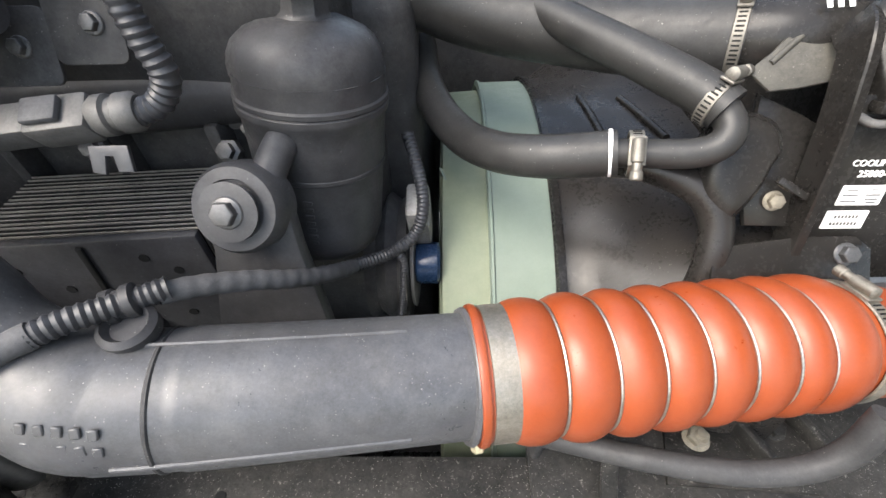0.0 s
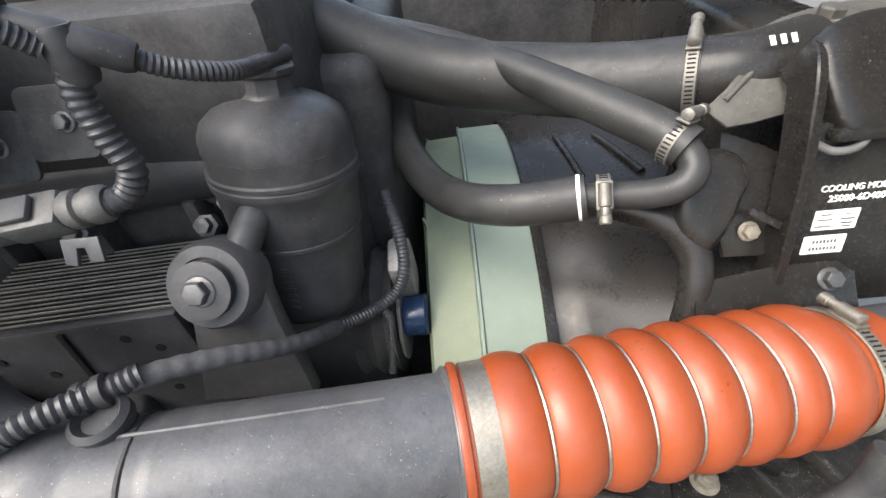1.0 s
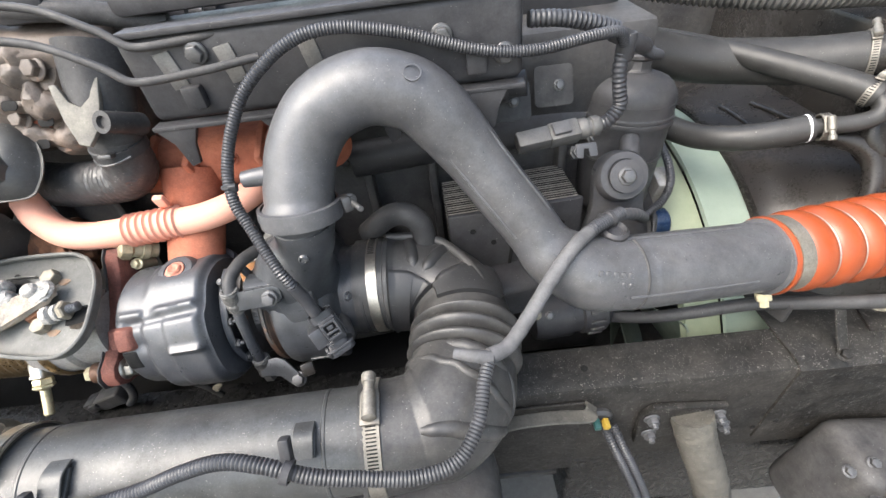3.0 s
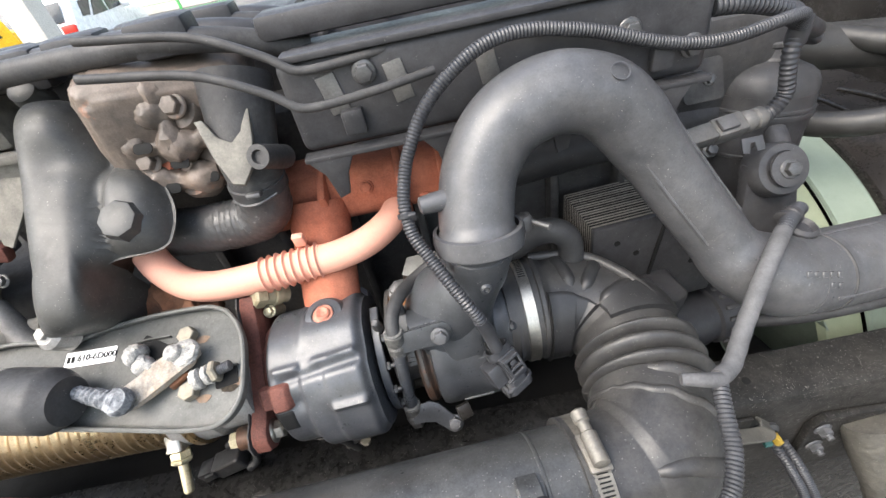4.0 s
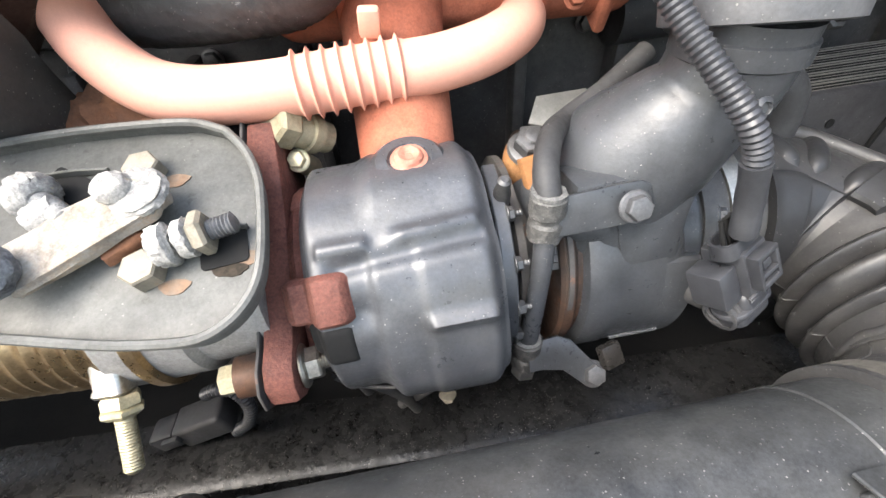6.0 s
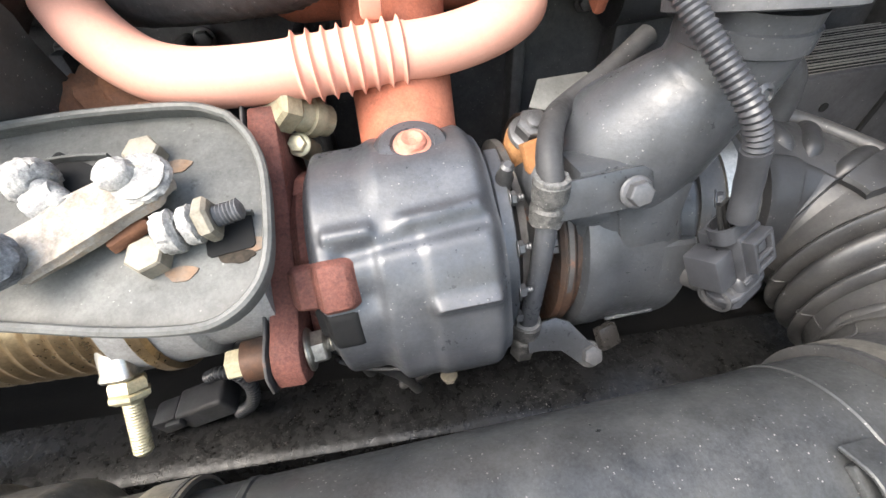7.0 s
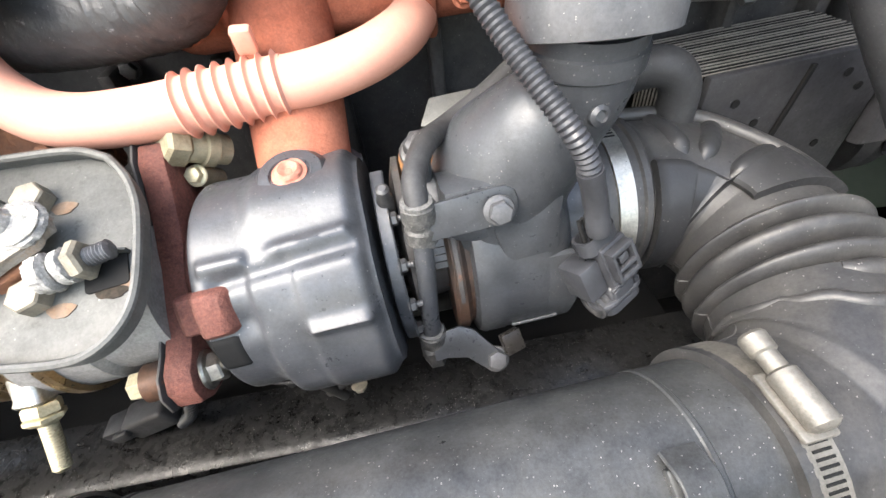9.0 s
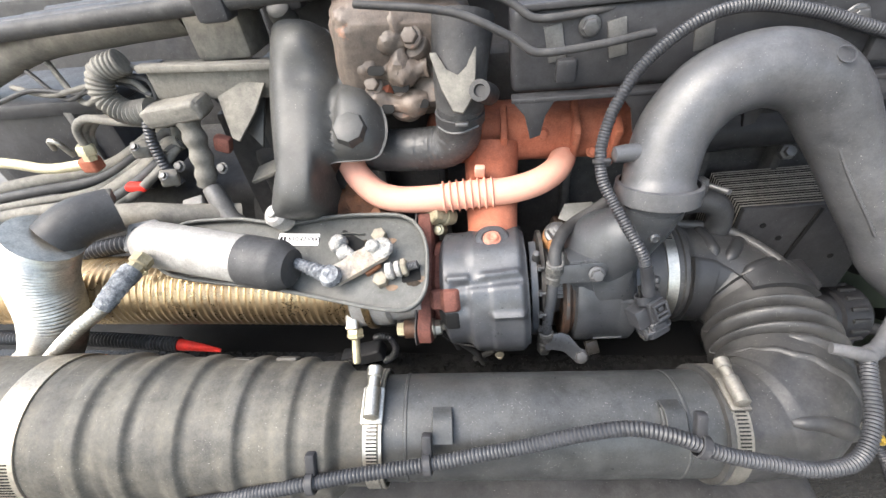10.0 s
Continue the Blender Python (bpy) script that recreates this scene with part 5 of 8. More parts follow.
part("nut", Shape().lathe([(0.0115, 0), (0.0130, 0.002), (0.0130, 0.008), (0.0115, 0.009), (0.0140, 0.010), (0.0140, 0.013), (0.010, 0.016)], axis((-1.0815, 0.1005, 1.1275), td), 6), M_BRASS, tee)
part("threaded_stub", Shape().lathe([(0.0066 if i % 2 else 0.0061, i * 0.0011) for i in range(38)] + [(0.0045, 0.0435)], axis((-1.0812, 0.0925, 1.1165), td), 18), M_BRASS, tee)

# ---- exhaust flexible pipe ----
fx = thing("exhaust_flex_pipe", "heat-tinted golden steel flexible exhaust pipe", "exhaust pipe", (-1.4, 0.165, 1.09))
part("corrugated_tube", Shape().sweep([(-1.085, 0.165, 1.150), (-1.30, 0.163, 1.156), (-1.52, 0.160, 1.160), (-1.80, 0.158, 1.163)], lambda s, g: 0.0590 + 0.0013 * math.cos(2 * math.pi * g / 0.0125), 44, 0.0025), M_FLEX, fx)
part("outlet_cuff", Shape().lathe([(0.062, 0), (0.062, 0.055), (0.056, 0.06), (0.055, 0.11)], axis((-1.085, 0.165, 1.150), (1, 0.05, 0.05)), 40), M_ALU, fx, "grey steel cuff")
part("cuff_ring", Shape().lathe([(0.0625, -0.006), (0.0665, -0.004), (0.0665, 0.004), (0.0625, 0.006)], axis((-1.06, 0.166, 1.151), (1, 0.05, 0.05)), 40, caps=False), M_FLEX, fx)

# ---- exhaust return pipe ----
EG = [(-1.105, 0.300, 1.385), (-1.085, 0.280, 1.325), (-1.068, 0.262, 1.303), (-1.041, 0.249, 1.282), (-1.007, 0.243, 1.273), (-0.96, 0.244, 1.271), (-0.897, 0.249, 1.273), (-0.835, 0.254, 1.274), (-0.791, 0.266, 1.279), (-0.760, 0.292, 1.284), (-0.745, 0.330, 1.284)]
eg = thing("exhaust_return_pipe", "salmon-pink rusted exhaust return pipe with a short bellows", "pipe", (-0.92, 0.24, 1.25))
part("tube", Shape().sweep(EG, 0.0210, 28), M_EGR, eg)
EB = [(-0.9385, 0.2454, 1.2715), (-0.897, 0.249, 1.273), (-0.8555, 0.2525, 1.2736)]
part("bellows", Shape().sweep(EB, lambda s, g: 0.0214 + 0.0042 * (0.5 + 0.5 * math.cos(2 * math.pi * (g - 0.0037) / 0.0107)) ** 6, 40, 0.0008), M_EGR, eg)
part("stay_tab", Shape().box((0.016, 0.010, 0.022), pose(-0.878, 0.262, 1.306, 20, 4, 0), 0.003), M_EGR, eg)
bf = thing("brass_fitting", "dull yellow hexagon fitting beside the flange", "fitting", (-0.947, 0.243, 1.233))
FD = Vector((0.60, 0.55, -0.58))
part("nut", Shape().lathe([(0.015, 0), (0.0180, 0.003), (0.0180, 0.016), (0.015, 0.019)], axis((-0.960, 0.229, 1.254), FD), 6), M_FITTING, bf)
part("barrel", Shape().lathe([(0.0120, 0), (0.0135, 0.002), (0.0135, 0.012), (0.0160, 0.013), (0.0160, 0.022), (0.0130, 0.024), (0.0130, 0.034)], axis((-0.949, 0.239, 1.243), FD), 22), M_FITTING, bf)
bolt(bf, (-0.949, 0.231, 1.219), (-0.1, -0.7, 0.6), 0.0125, M_BRASS)
part("bolt_stem", Shape().lathe([(0.009, -0.03), (0.009, 0.0)], axis((-0.949, 0.231, 1.219), (-0.1, -0.7, 0.6)), 14), M_FITTING, bf)

# ---- manifold ----
mf = thing("exhaust_manifold", "rust-orange cast exhaust manifold on the engine side", "manifold", (-0.86, 0.35, 1.2))
part("runner", Shape().box((0.34, 0.10, 0.085), pose(-0.80, 0.375, 1.315, 0, 0, 0), 0.03, 4), M_MANIFOLD, mf)
part("collector", Shape().sweep([(-0.86, 0.34, 1.31), (-0.862, 0.31, 1.27), (-0.862, 0.26, 1.225), (-0.862, 0.22, 1.19)], lambda s, g: 0.045 - 0.006 * s, 28), M_MANIFOLD, mf)
for x in (-0.90, -0.84, -0.73, -0.67):
    part("cast_rib", Shape().box((0.012, 0.07, 0.09), pose(x, 0.345, 1.315, 25, 0, 0), 0.005), M_MANIFOLD, mf)
part("lifting_lug", Shape().box((0.018, 0.03, 0.03), pose(-0.888, 0.315, 1.272, 20, 10, 0), 0.005), M_MANIFOLD, mf)
part("end_port", Shape().lathe([(0.03, 0), (0.036, 0.008), (0.036, 0.02), (0.02, 0.03)], axis((-0.64, 0.36, 1.32), (0.4, -0.9, 0.1)), 20), M_MANIFOLD, mf)
for x, z in ((-0.935, 1.30), (-0.78, 1.33), (-0.70, 1.295)):
    bolt(mf, (x, 0.325, z), (0, -0.9, 0.4), 0.014, M_MANIFOLD)

# ---- engine mass ----
eb = thing("engine", "large black diesel engine with ribbed side covers", "engine", (-0.75, 0.7, 0.0))
part("block", Shape().box((1.28, 0.62, 0.72), pose(-0.72, 0.75, 0.92), 0.03, 3), M_IRON, eb)
part("sump_support", Shape().box((0.5, 0.4, 0.60), pose(-0.72, 0.75, 0.30), 0.03), M_IRON, eb)
part("head", Shape().box((1.20, 0.50, 0.16), pose(-0.70, 0.67, 1.35), 0.015), M_IRON, eb)
part("rocker_cover", Shape().box((1.16, 0.34, 0.13), pose(-0.70, 0.70, 1.465), 0.03, 4), M_PLASTIC, eb)
for i in range(7):
    part("cover_rib", Shape().box((0.022, 0.30, 0.03), pose(-1.17 + i * 0.155, 0.66, 1.525), 0.008), M_PLASTIC, eb)
for i in range(9):
    x = -1.2 + i * 0.12
    part("side_rib", Shape().box((0.016, 0.05, 0.5), pose(x, 0.435, 1.0), 0.005), M_IRON, eb)
for i in range(8):
    bolt(eb, (-1.2 + i * 0.14, 0.435, 1.245), (0, -1, 0), 0.016)

part("timing_case", Shape().box((0.16, 0.60, 0.95), pose(-0.11, 0.85, 0.86), 0.03, 3), M_IRON, eb)
part("thermostat_neck", Shape().sweep([(-0.16, 0.65, 1.36), (-0.21, 0.66, 1.39), (-0.26, 0.70, 1.38)], 0.045, 24), M_IRON, eb)

cover = thing("injector_cover", "black plastic injector side cover with clips and slots", "cover", (-0.5, 0.33, 1.36))
part("body", Shape().box((0.49, 0.12, 0.105), pose(-0.585, 0.335, 1.467, 0, 0, 0), 0.012, 3), M_PLASTIC, cover)
part("ledge", Shape().box((0.49, 0.022, 0.007), pose(-0.585, 0.270, 1.412), 0.002), M_PLASTIC, cover)
part("upper_ledge", Shape().box((0.46, 0.03, 0.008), pose(-0.59, 0.285, 1.522), 0.002), M_PLASTIC, cover)
for i, x in enumerate((-0.80, -0.66, -0.52, -0.39)):
    part("hanging_tab", Shape().prism([(-0.028, 0.0), (0.028, 0.0), (0.016, -0.022), (0.010, -0.05), (-0.004, -0.055), (-0.012, -0.02)], 0.008, axis((x, 0.268, 1.41), (0, -1, 0)), 0.002), M_PLASTIC, cover)
for x in (-0.775, -0.70, -0.60):
    part("pale_slot", Shape().box((0.022, 0.004, 0.044), pose(x, 0.2745, 1.478, 0, -10, 0), 0.001), M_COOLER, cover)
for x, z in ((-0.735, 1.495), (-0.44, 1.48), (-0.365, 1.45)):
    bolt(cover, (x, 0.273, z), (0, -1, 0), 0.018)
for x in (-0.76, -0.49, -0.40):
    part("clip_block", Shape().box((0.026, 0.014, 0.030), pose(x, 0.270, 1.445), 0.004), M_PLASTIC, cover)
part("upper_rail", Shape().box((0.52, 0.05, 0.03), pose(-0.59, 0.36, 1.545), 0.008), M_PLASTIC, cover)
for dz, dy in ((0.0, 0.0), (0.03, 0.03)):
    single("fuel_line", Shape().sweep([(-1.02, 0.27 + dy, 1.545 + dz), (-0.90, 0.25 + dy, 1.53 + dz), (-0.83, 0.238 + dy, 1.50 + dz), (-0.80, 0.235 + dy, 1.481 + dz), (-0.73, 0.245 + dy, 1.481 + dz), (-0.66, 0.265 + dy, 1.484 + dz)], 0.0048, 12), M_IRON, "thin black steel fuel line bent along the cover", "fuel line", "fuel lines")
for i in range(5):
    rr = thing("top_pipe", "dark metal pipe along the engine top", "pipe", (-1.3, 0.36 + i * 0.06, 1.5), "pipes on the engine top")
    y0, z0 = 0.345 + i * 0.055, 1.555 - i * 0.004
    part("tube", Shape().sweep([(-1.75, y0 + 0.03, z0 - 0.02), (-1.4, y0 + 0.02, z0 - 0.01), (-1.1, y0, z0), (-0.92, y0 - 0.01, z0 - 0.005), (-0.80, y0 + 0.02, z0 - 0.04)], (0.014, 0.018, 0.010, 0.016, 0.02)[i], 16), (M_IRON, M_PLASTIC, M_COOLER, M_IRON, M_PLASTIC)[i], rr)
    part("holder", Shape().box((0.07, 0.045, 0.04), pose(-0.95 - 0.13 * (i % 3), y0, z0 + 0.004), 0.008), M_PLASTIC, rr)
    part("holder", Shape().box((0.05, 0.04, 0.05), pose(-1.25 + 0.09 * (i % 2), y0 + 0.01, z0 - 0.004), 0.008), M_COOLER if i == 2 else M_PLASTIC, rr)

# ---- casting with worn paint beside the manifold ----
ca = thing("thermostat_casting", "greasy grey casting with rust-orange lugs and bolts", "casting", (-1.0, 0.34, 1.37))
part("body", Shape().box((0.20, 0.12, 0.17), pose(-0.99, 0.375, 1.455, 10, 6, 12), 0.03, 4).roughen(0.004, 50, 3), M_GREASE, ca)
for x, y, z, r in ((-1.045, 0.33, 1.478, 0.028), (-1.028, 0.318, 1.427, 0.026), (-0.965, 0.318, 1.485, 0.026), (-0.945, 0.315, 1.425, 0.03), (-0.985, 0.312, 1.452, 0.024), (-0.99, 0.31, 1.40, 0.024)):
    part("lug", Shape().lathe([(r, -0.03), (r * 1.02, -0.006), (r * 0.85, 0.002), (r * 0.5, 0.004)], axis((x, y, z), (-0.15, -0.85, 0.5)), 20), M_MANIFOLD if x < -1.02 else M_GREASE, ca)
for x, y, z in ((-1.045, 0.322, 1.484), (-1.028, 0.311, 1.432), (-0.962, 0.308, 1.492)):
    bolt(ca, (x, y, z), (-0.15, -0.85, 0.5), 0.020, M_GREASE)
for a, c, r in (((-1.06, 0.335, 1.50), (-0.97, 0.315, 1.49), 0.020), ((-1.05, 0.325, 1.455), (-0.945, 0.312, 1.45), 0.022), ((-1.04, 0.32, 1.41), (-0.95, 0.31, 1.405), 0.020), ((-0.985, 0.325, 1.52), (-0.99, 0.305, 1.43), 0.017), ((-1.03, 0.335, 1.53), (-1.035, 0.31, 1.40), 0.015)):
    part("cast_web", Shape().sweep([a, ((a[0] + c[0]) / 2 + 0.004, (a[1] + c[1]) / 2 - 0.008, (a[2] + c[2]) / 2 - 0.006), c], lambda s, g: r * (0.8 + 0.25 * math.sin(g * 110)), 16).roughen(0.003, 80, 1), M_GREASE, ca)
for x, z in ((-1.016, 1.456), (-0.985, 1.430), (-1.012, 1.400), (-0.96, 1.405)):
    part("oval_port", Shape().prism(rounded(0.026, 0.013, 0.006), 0.0012, axis((x, 0.294, z), (-0.15, -0.85, 0.5)), 0.001), M_PRINT_SHADE, ca)
vp = thing("outlet_neck", "dark cast coolant neck with a pale plate for its facet light", "casting", (-0.88, 0.25, 1.4))
part("neck", Shape().sweep([(-0.893, 0.335, 1.505), (-0.897, 0.315, 1.470), (-0.900, 0.292, 1.430), (-0.902, 0.284, 1.395)], lambda s, g: 0.044 - 0.010 * s, 28), M_IRON, vp)
# Pale forked plate puts the light on the neck's facets into colour.
part("web", Shape().prism([(-0.036, 0.040), (-0.026, 0.040), (-0.012, 0.014), (0.004, 0.004), (0.018, 0.016), (0.026, 0.042), (0.034, 0.042), (0.030, 0.0), (0.022, -0.032), (0.008, -0.052), (-0.006, -0.048), (-0.022, -0.012)], 0.008, axis((-0.903, 0.262, 1.447), (0.05, -0.75, 0.62)) @ Matrix.Scale(0.9, 4), 0.002), M_DUSTY, vp)
part("bolt_boss", Shape().lathe([(0.015, -0.05), (0.014, 0.006), (0.008, 0.006), (0.007, 0.001)], axis((-0.870, 0.246, 1.436), (-0.2, -0.85, 0.45)), 20), M_IRON, vp)
bh = thing("coolant_hose", "cracked black rubber coolant elbow hose with a spring clip", "hose", (-0.93, 0.25, 1.3))
part("hose", Shape().sweep([(-0.902, 0.284, 1.405), (-0.905, 0.287, 1.375), (-0.911, 0.291, 1.350), (-0.932, 0.297, 1.333), (-0.968, 0.303, 1.327), (-1.03, 0.312, 1.324), (-1.10, 0.330, 1.326)], lambda s, g: 0.0335 + 0.0006 * math.sin(g * 1400) * (1 if 0.3 < s < 0.5 else 0), 32, 0.003).roughen(0.0011, 230, 1), M_CRACKED, bh)
part("spring_clip", Shape().lathe([(0.0335, -0.008), (0.036, -0.007), (0.036, 0.007), (0.0335, 0.008)], axis((-0.903, 0.285, 1.388), (0.05, -0.1, 1)), 36, caps=False), M_RUBBER, bh)
part("clip_tab", Shape().box((0.018, 0.006, 0.014), axis((-0.898, 0.248, 1.391), (0, -0.95, 0.2)), 0.002), M_BLACKBOLT, bh)
part("clip_wire", Shape().sweep([(-0.934, 0.266, 1.380), (-0.918, 0.252, 1.377), (-0.898, 0.248, 1.378), (-0.876, 0.258, 1.382)], 0.0018, 8), M_BLACKBOLT, bh)


def pillow(outline, depth, m, rings=8):
    """A puffed moulding over a flat outline."""
    cx, cy = sum(p[0] for p in outline) / len(outline), sum(p[1] for p in outline) / len(outline)
    dense, n = [], len(outline)
    for i in range(n):
        p0, p1, p2, p3 = (outline[(i + k) % n] for k in (-1, 0, 1, 2))
        for k in range(6):
            t = k / 6
            dense.append(tuple(0.5 * (2 * p1[c] + (p2[c] - p0[c]) * t + (2 * p0[c] - 5 * p1[c] + 4 * p2[c] - p3[c]) * t * t + (3 * p1[c] - p0[c] - 3 * p2[c] + p3[c]) * t**3) for c in (0, 1)))
    rows = [[m @ Vector((x, y, -0.02)) for x, y in dense]]
    for k in range(rings + 1):
        a = math.pi / 2 * k / rings
        s, h = math.cos(a) * 0.45 + 0.55 if k < rings else 0.5, depth * math.sin(a)
        rows.append([m @ Vector((cx + (x - cx) * s, cy + (y - cy) * s, h)) for x, y in dense])
    return Shape().grid(rows)


dc = thing("heat_cover", "dusty dark grey moulded heat cover with rounded bulges", "cover", (-1.14, 0.27, 1.27))
md = axis((-1.142, 0.276, 1.405), (0.05, -0.68, 0.73))

def moulded_cover(outline, m, rings=26):
    """One moulded shell over a flat outline: a dome at the top, a long rounded body, a crease and a side bulge."""
    dense, n = [], len(outline)
    for i in range(n):
        p0, p1, p2, p3 = (outline[(i + k) % n] for k in (-1, 0, 1, 2))
        for k in range(7):
            t = k / 7
            dense.append(tuple(0.5 * (2 * p1[c] + (p2[c] - p0[c]) * t + (2 * p0[c] - 5 * p1[c] + 4 * p2[c] - p3[c]) * t * t + (3 * p1[c] - p0[c] - 3 * p2[c] + p3[c]) * t**3) for c in (0, 1)))
    cx, cy = 0.012, -0.012

    def lift(x, y):
        body = 0.034 * math.exp(-((x + 0.004) / 0.046) ** 4)
        dome = 0.016 * math.exp(-((x - 0.010) / 0.040) ** 2 - ((y - 0.112) / 0.040) ** 2)
        dip = -0.010 * math.exp(-((x - 0.012) / 0.030) ** 2 - ((y - 0.058) / 0.022) ** 2)
        bulge = 0.030 * math.exp(-((x - 0.078) / 0.040) ** 4 - ((y + 0.010) / 0.058) ** 4)
        crease = -0.008 * math.exp(-((x - 0.047 - 0.12 * max(0.0, y + 0.01)) / 0.008) ** 2) * (1 if y > -0.07 else 0.2)
        return 0.014 + max(body, bulge) + 0.25 * min(body, bulge) + dome + dip + crease

    rows = [[m @ Vector((x, y, 0.010 if x > 0.03 and y > -0.075 else -0.022 - 0.07 * min(1.0, max(0.0, (-0.072 - y) / 0.02)))) for x, y in dense]]
    for r in range(rings + 1):
        k = 1 - (r / rings) ** 1.6 * 0.995
        edge = (1 - k ** 7) ** 0.5
        rows.append([m @ Vector((cx + (x - cx) * k, cy + (y - cy) * k, max(0.012 if x > 0.03 and y > -0.075 else 0.0, lift(cx + (x - cx) * k, cy + (y - cy) * k) * edge))) for x, y in dense])
    return Shape().grid(rows)


part("shell", moulded_cover([(-0.054, 0.155), (-0.04, 0.166), (-0.014, 0.164), (0.019, 0.154), (0.047, 0.134), (0.069, 0.1), (0.071, 0.069), (0.099, 0.037), (0.116, 0.01), (0.123, -0.019), (0.118, -0.048), (0.100, -0.068), (0.034, -0.070), (0.020, -0.100), (0.012, -0.130), (-0.004, -0.141), (-0.030, -0.143), (-0.058, -0.139), (-0.060, -0.119), (-0.050, -0.094), (-0.054, -0.049), (-0.059, 0.013), (-0.060, 0.08)], md @ pose(0.008, -0.004, -0.020)), M_COVER, dc)
part("knob", Shape().lathe([(0.027, -0.016), (0.0245, 0.0), (0.022, 0.006), (0.018, 0.0075), (0.004, 0.008)], md @ pose(0.082, -0.034, 0.022), 8), M_COVER, dc)
part("cap", Shape().lathe([(0.020, -0.02), (0.020, 0.004), (0.017, 0.008), (0.017, 0.014), (0.012, 0.017)], md @ pose(-0.022, 0.168, 0.000), 22), M_COVER, dc)
part("foot", Shape().lathe([(0.02, -0.02), (0.018, 0.006), (0.012, 0.012)], axis((-1.187, 0.190, 1.288), (-0.1, -0.6, 0.75)), 22), M_ALU, dc)
bolt(dc, (-1.187, 0.184, 1.297), (-0.1, -0.6, 0.75), 0.014, M_ALU)

# ---- oil cooler ----
co = thing("oil_cooler", "black oil cooler of stacked plates with a bolted front", "oil cooler", (-0.32, 0.38, 1.0))
mc = pose(-0.315, 0.358, 1.102, 0, 0, 4)
part("case", Shape().box((0.23, 0.012, 0.20), mc @ pose(-0.035, -0.058, -0.005), 0.004), M_PLASTIC, co)
part("core", Shape().box((0.215, 0.105, 0.165), mc @ pose(-0.035, 0.004, -0.005), 0.004), M_PLASTIC, co)
# Pale fins alternate with black plates painted as the shaded gaps between them.
for i in range(32):
    part("fin_gap_plate", Shape().box((0.224, 0.0017, 0.176), mc @ pose(-0.035, -0.049 + i * 0.0034, 0.002 + 0.0004 * (i % 3)), 0.0004, 1), M_FINS if i % 2 else M_PRINT_SHADE, co)
part("joint_strip", Shape().box((0.006, 0.004, 0.19), mc @ pose(-0.045, -0.0655, -0.005, 0, 8, 0), 0.001), M_PRINT_SHADE, co)
for x, z in ((-0.11, 0.06), (-0.075, 0.03), (0.02, 0.07), (0.045, 0.05), (0.03, -0.02)):
    part("case_hole", Shape().lathe([(0.005, 0), (0.005, 0.0012), (0.003, 0.0012)], mc @ pose(x, -0.0642, z, 90, 0, 0), 12), M_PRINT_SHADE, co)
single("coolant_tube", Shape().sweep([(-0.62, 0.42, 1.255), (-0.45, 0.43, 1.262), (-0.28, 0.44, 1.268), (-0.14, 0.455, 1.275)], 0.034, 28), M_PLASTIC, "glossy black coolant tube across the engine side", "pipe")
single("rubber_bend", Shape().sweep([(-0.60, 0.30, 1.175), (-0.555, 0.285, 1.215), (-0.525, 0.272, 1.225), (-0.505, 0.268, 1.205), (-0.50, 0.27, 1.15)], 0.019, 20), M_RUBBER, "black rubber breather bend behind the elbow", "hose")

# ---- oil filter canister ----
fl = thing("filter_canister", "matt black plastic oil filter canister with hexagon cap", "oil filter", (-0.128, 0.425, 1.08))
fa = Vector((0.085, 0.115, 1)).normalized()
mfl = axis((-0.128, 0.428, 1.268), fa, CAM)
part("body", Shape().lathe([(0.02, -0.178), (0.050, -0.176), (0.060, -0.168), (0.0655, -0.150), (0.0675, -0.110), (0.0700, -0.064), (0.0712, -0.060), (0.0722, -0.030), (0.0735, -0.006), (0.0765, -0.002), (0.0770, 0.002), (0.0770, 0.006), (0.075, 0.008)], mfl, 56), M_FILTER, fl)
lid = part("lid", Shape().lathe([(0.074, 0.007), (0.0768, 0.009), (0.0768, 0.013), (0.0748, 0.015), (0.0738, 0.030), (0.0742, 0.034)], mfl, 56).lathe([(0.0750, 0.030), (0.0750, 0.040), (0.0730, 0.050), (0.0670, 0.061), (0.0560, 0.070), (0.0420, 0.076), (0.030, 0.079)], mfl, 12), M_FILTER, fl)
part("hex_cap", Shape().lathe([(0.034, 0.074), (0.0265, 0.080), (0.0245, 0.084), (0.0245, 0.096), (0.0285, 0.099), (0.0295, 0.104), (0.027, 0.1065), (0.012, 0.1072)], mfl, 8), M_FILTER, lid)
part("body_ring", Shape().lathe([(0.0700, -0.064), (0.0722, -0.062), (0.0722, -0.058), (0.0700, -0.056)], mfl, 48, caps=False), M_FILTER, fl)
for k in range(7):
    part("moulded_mark", Shape().box((0.010, 0.0016, 0.0042), mfl @ pose(0, 0, 0, 0, 0, 2) @ pose(-0.004, 0.0695 - 0.0003 * k, -0.082 - k * 0.0088, 0, 0, 0), 0.0005, 1), M_FILTER, fl)
br = thing("filter_bracket", "dusty black cast bracket with a large washer bolt", "bracket", (-0.175, 0.29, 1.1))
part("boss", Shape().lathe([(0.042, -0.04), (0.041, -0.010), (0.037, -0.003), (0.027, -0.002), (0.026, -0.006), (0.012, -0.006)], axis((-0.175, 0.287, 1.239), (-0.02, -0.85, 0.52)), 36), M_FILTER, br)
part("plate", Shape().prism([(-0.040, 0.0), (0.040, 0.0), (0.044, -0.06), (0.058, -0.16), (-0.066, -0.16), (-0.042, -0.06)], 0.022, axis((-0.175, 0.328, 1.235), (-0.02, -0.97, 0.22)), 0.005), M_FILTER, br)
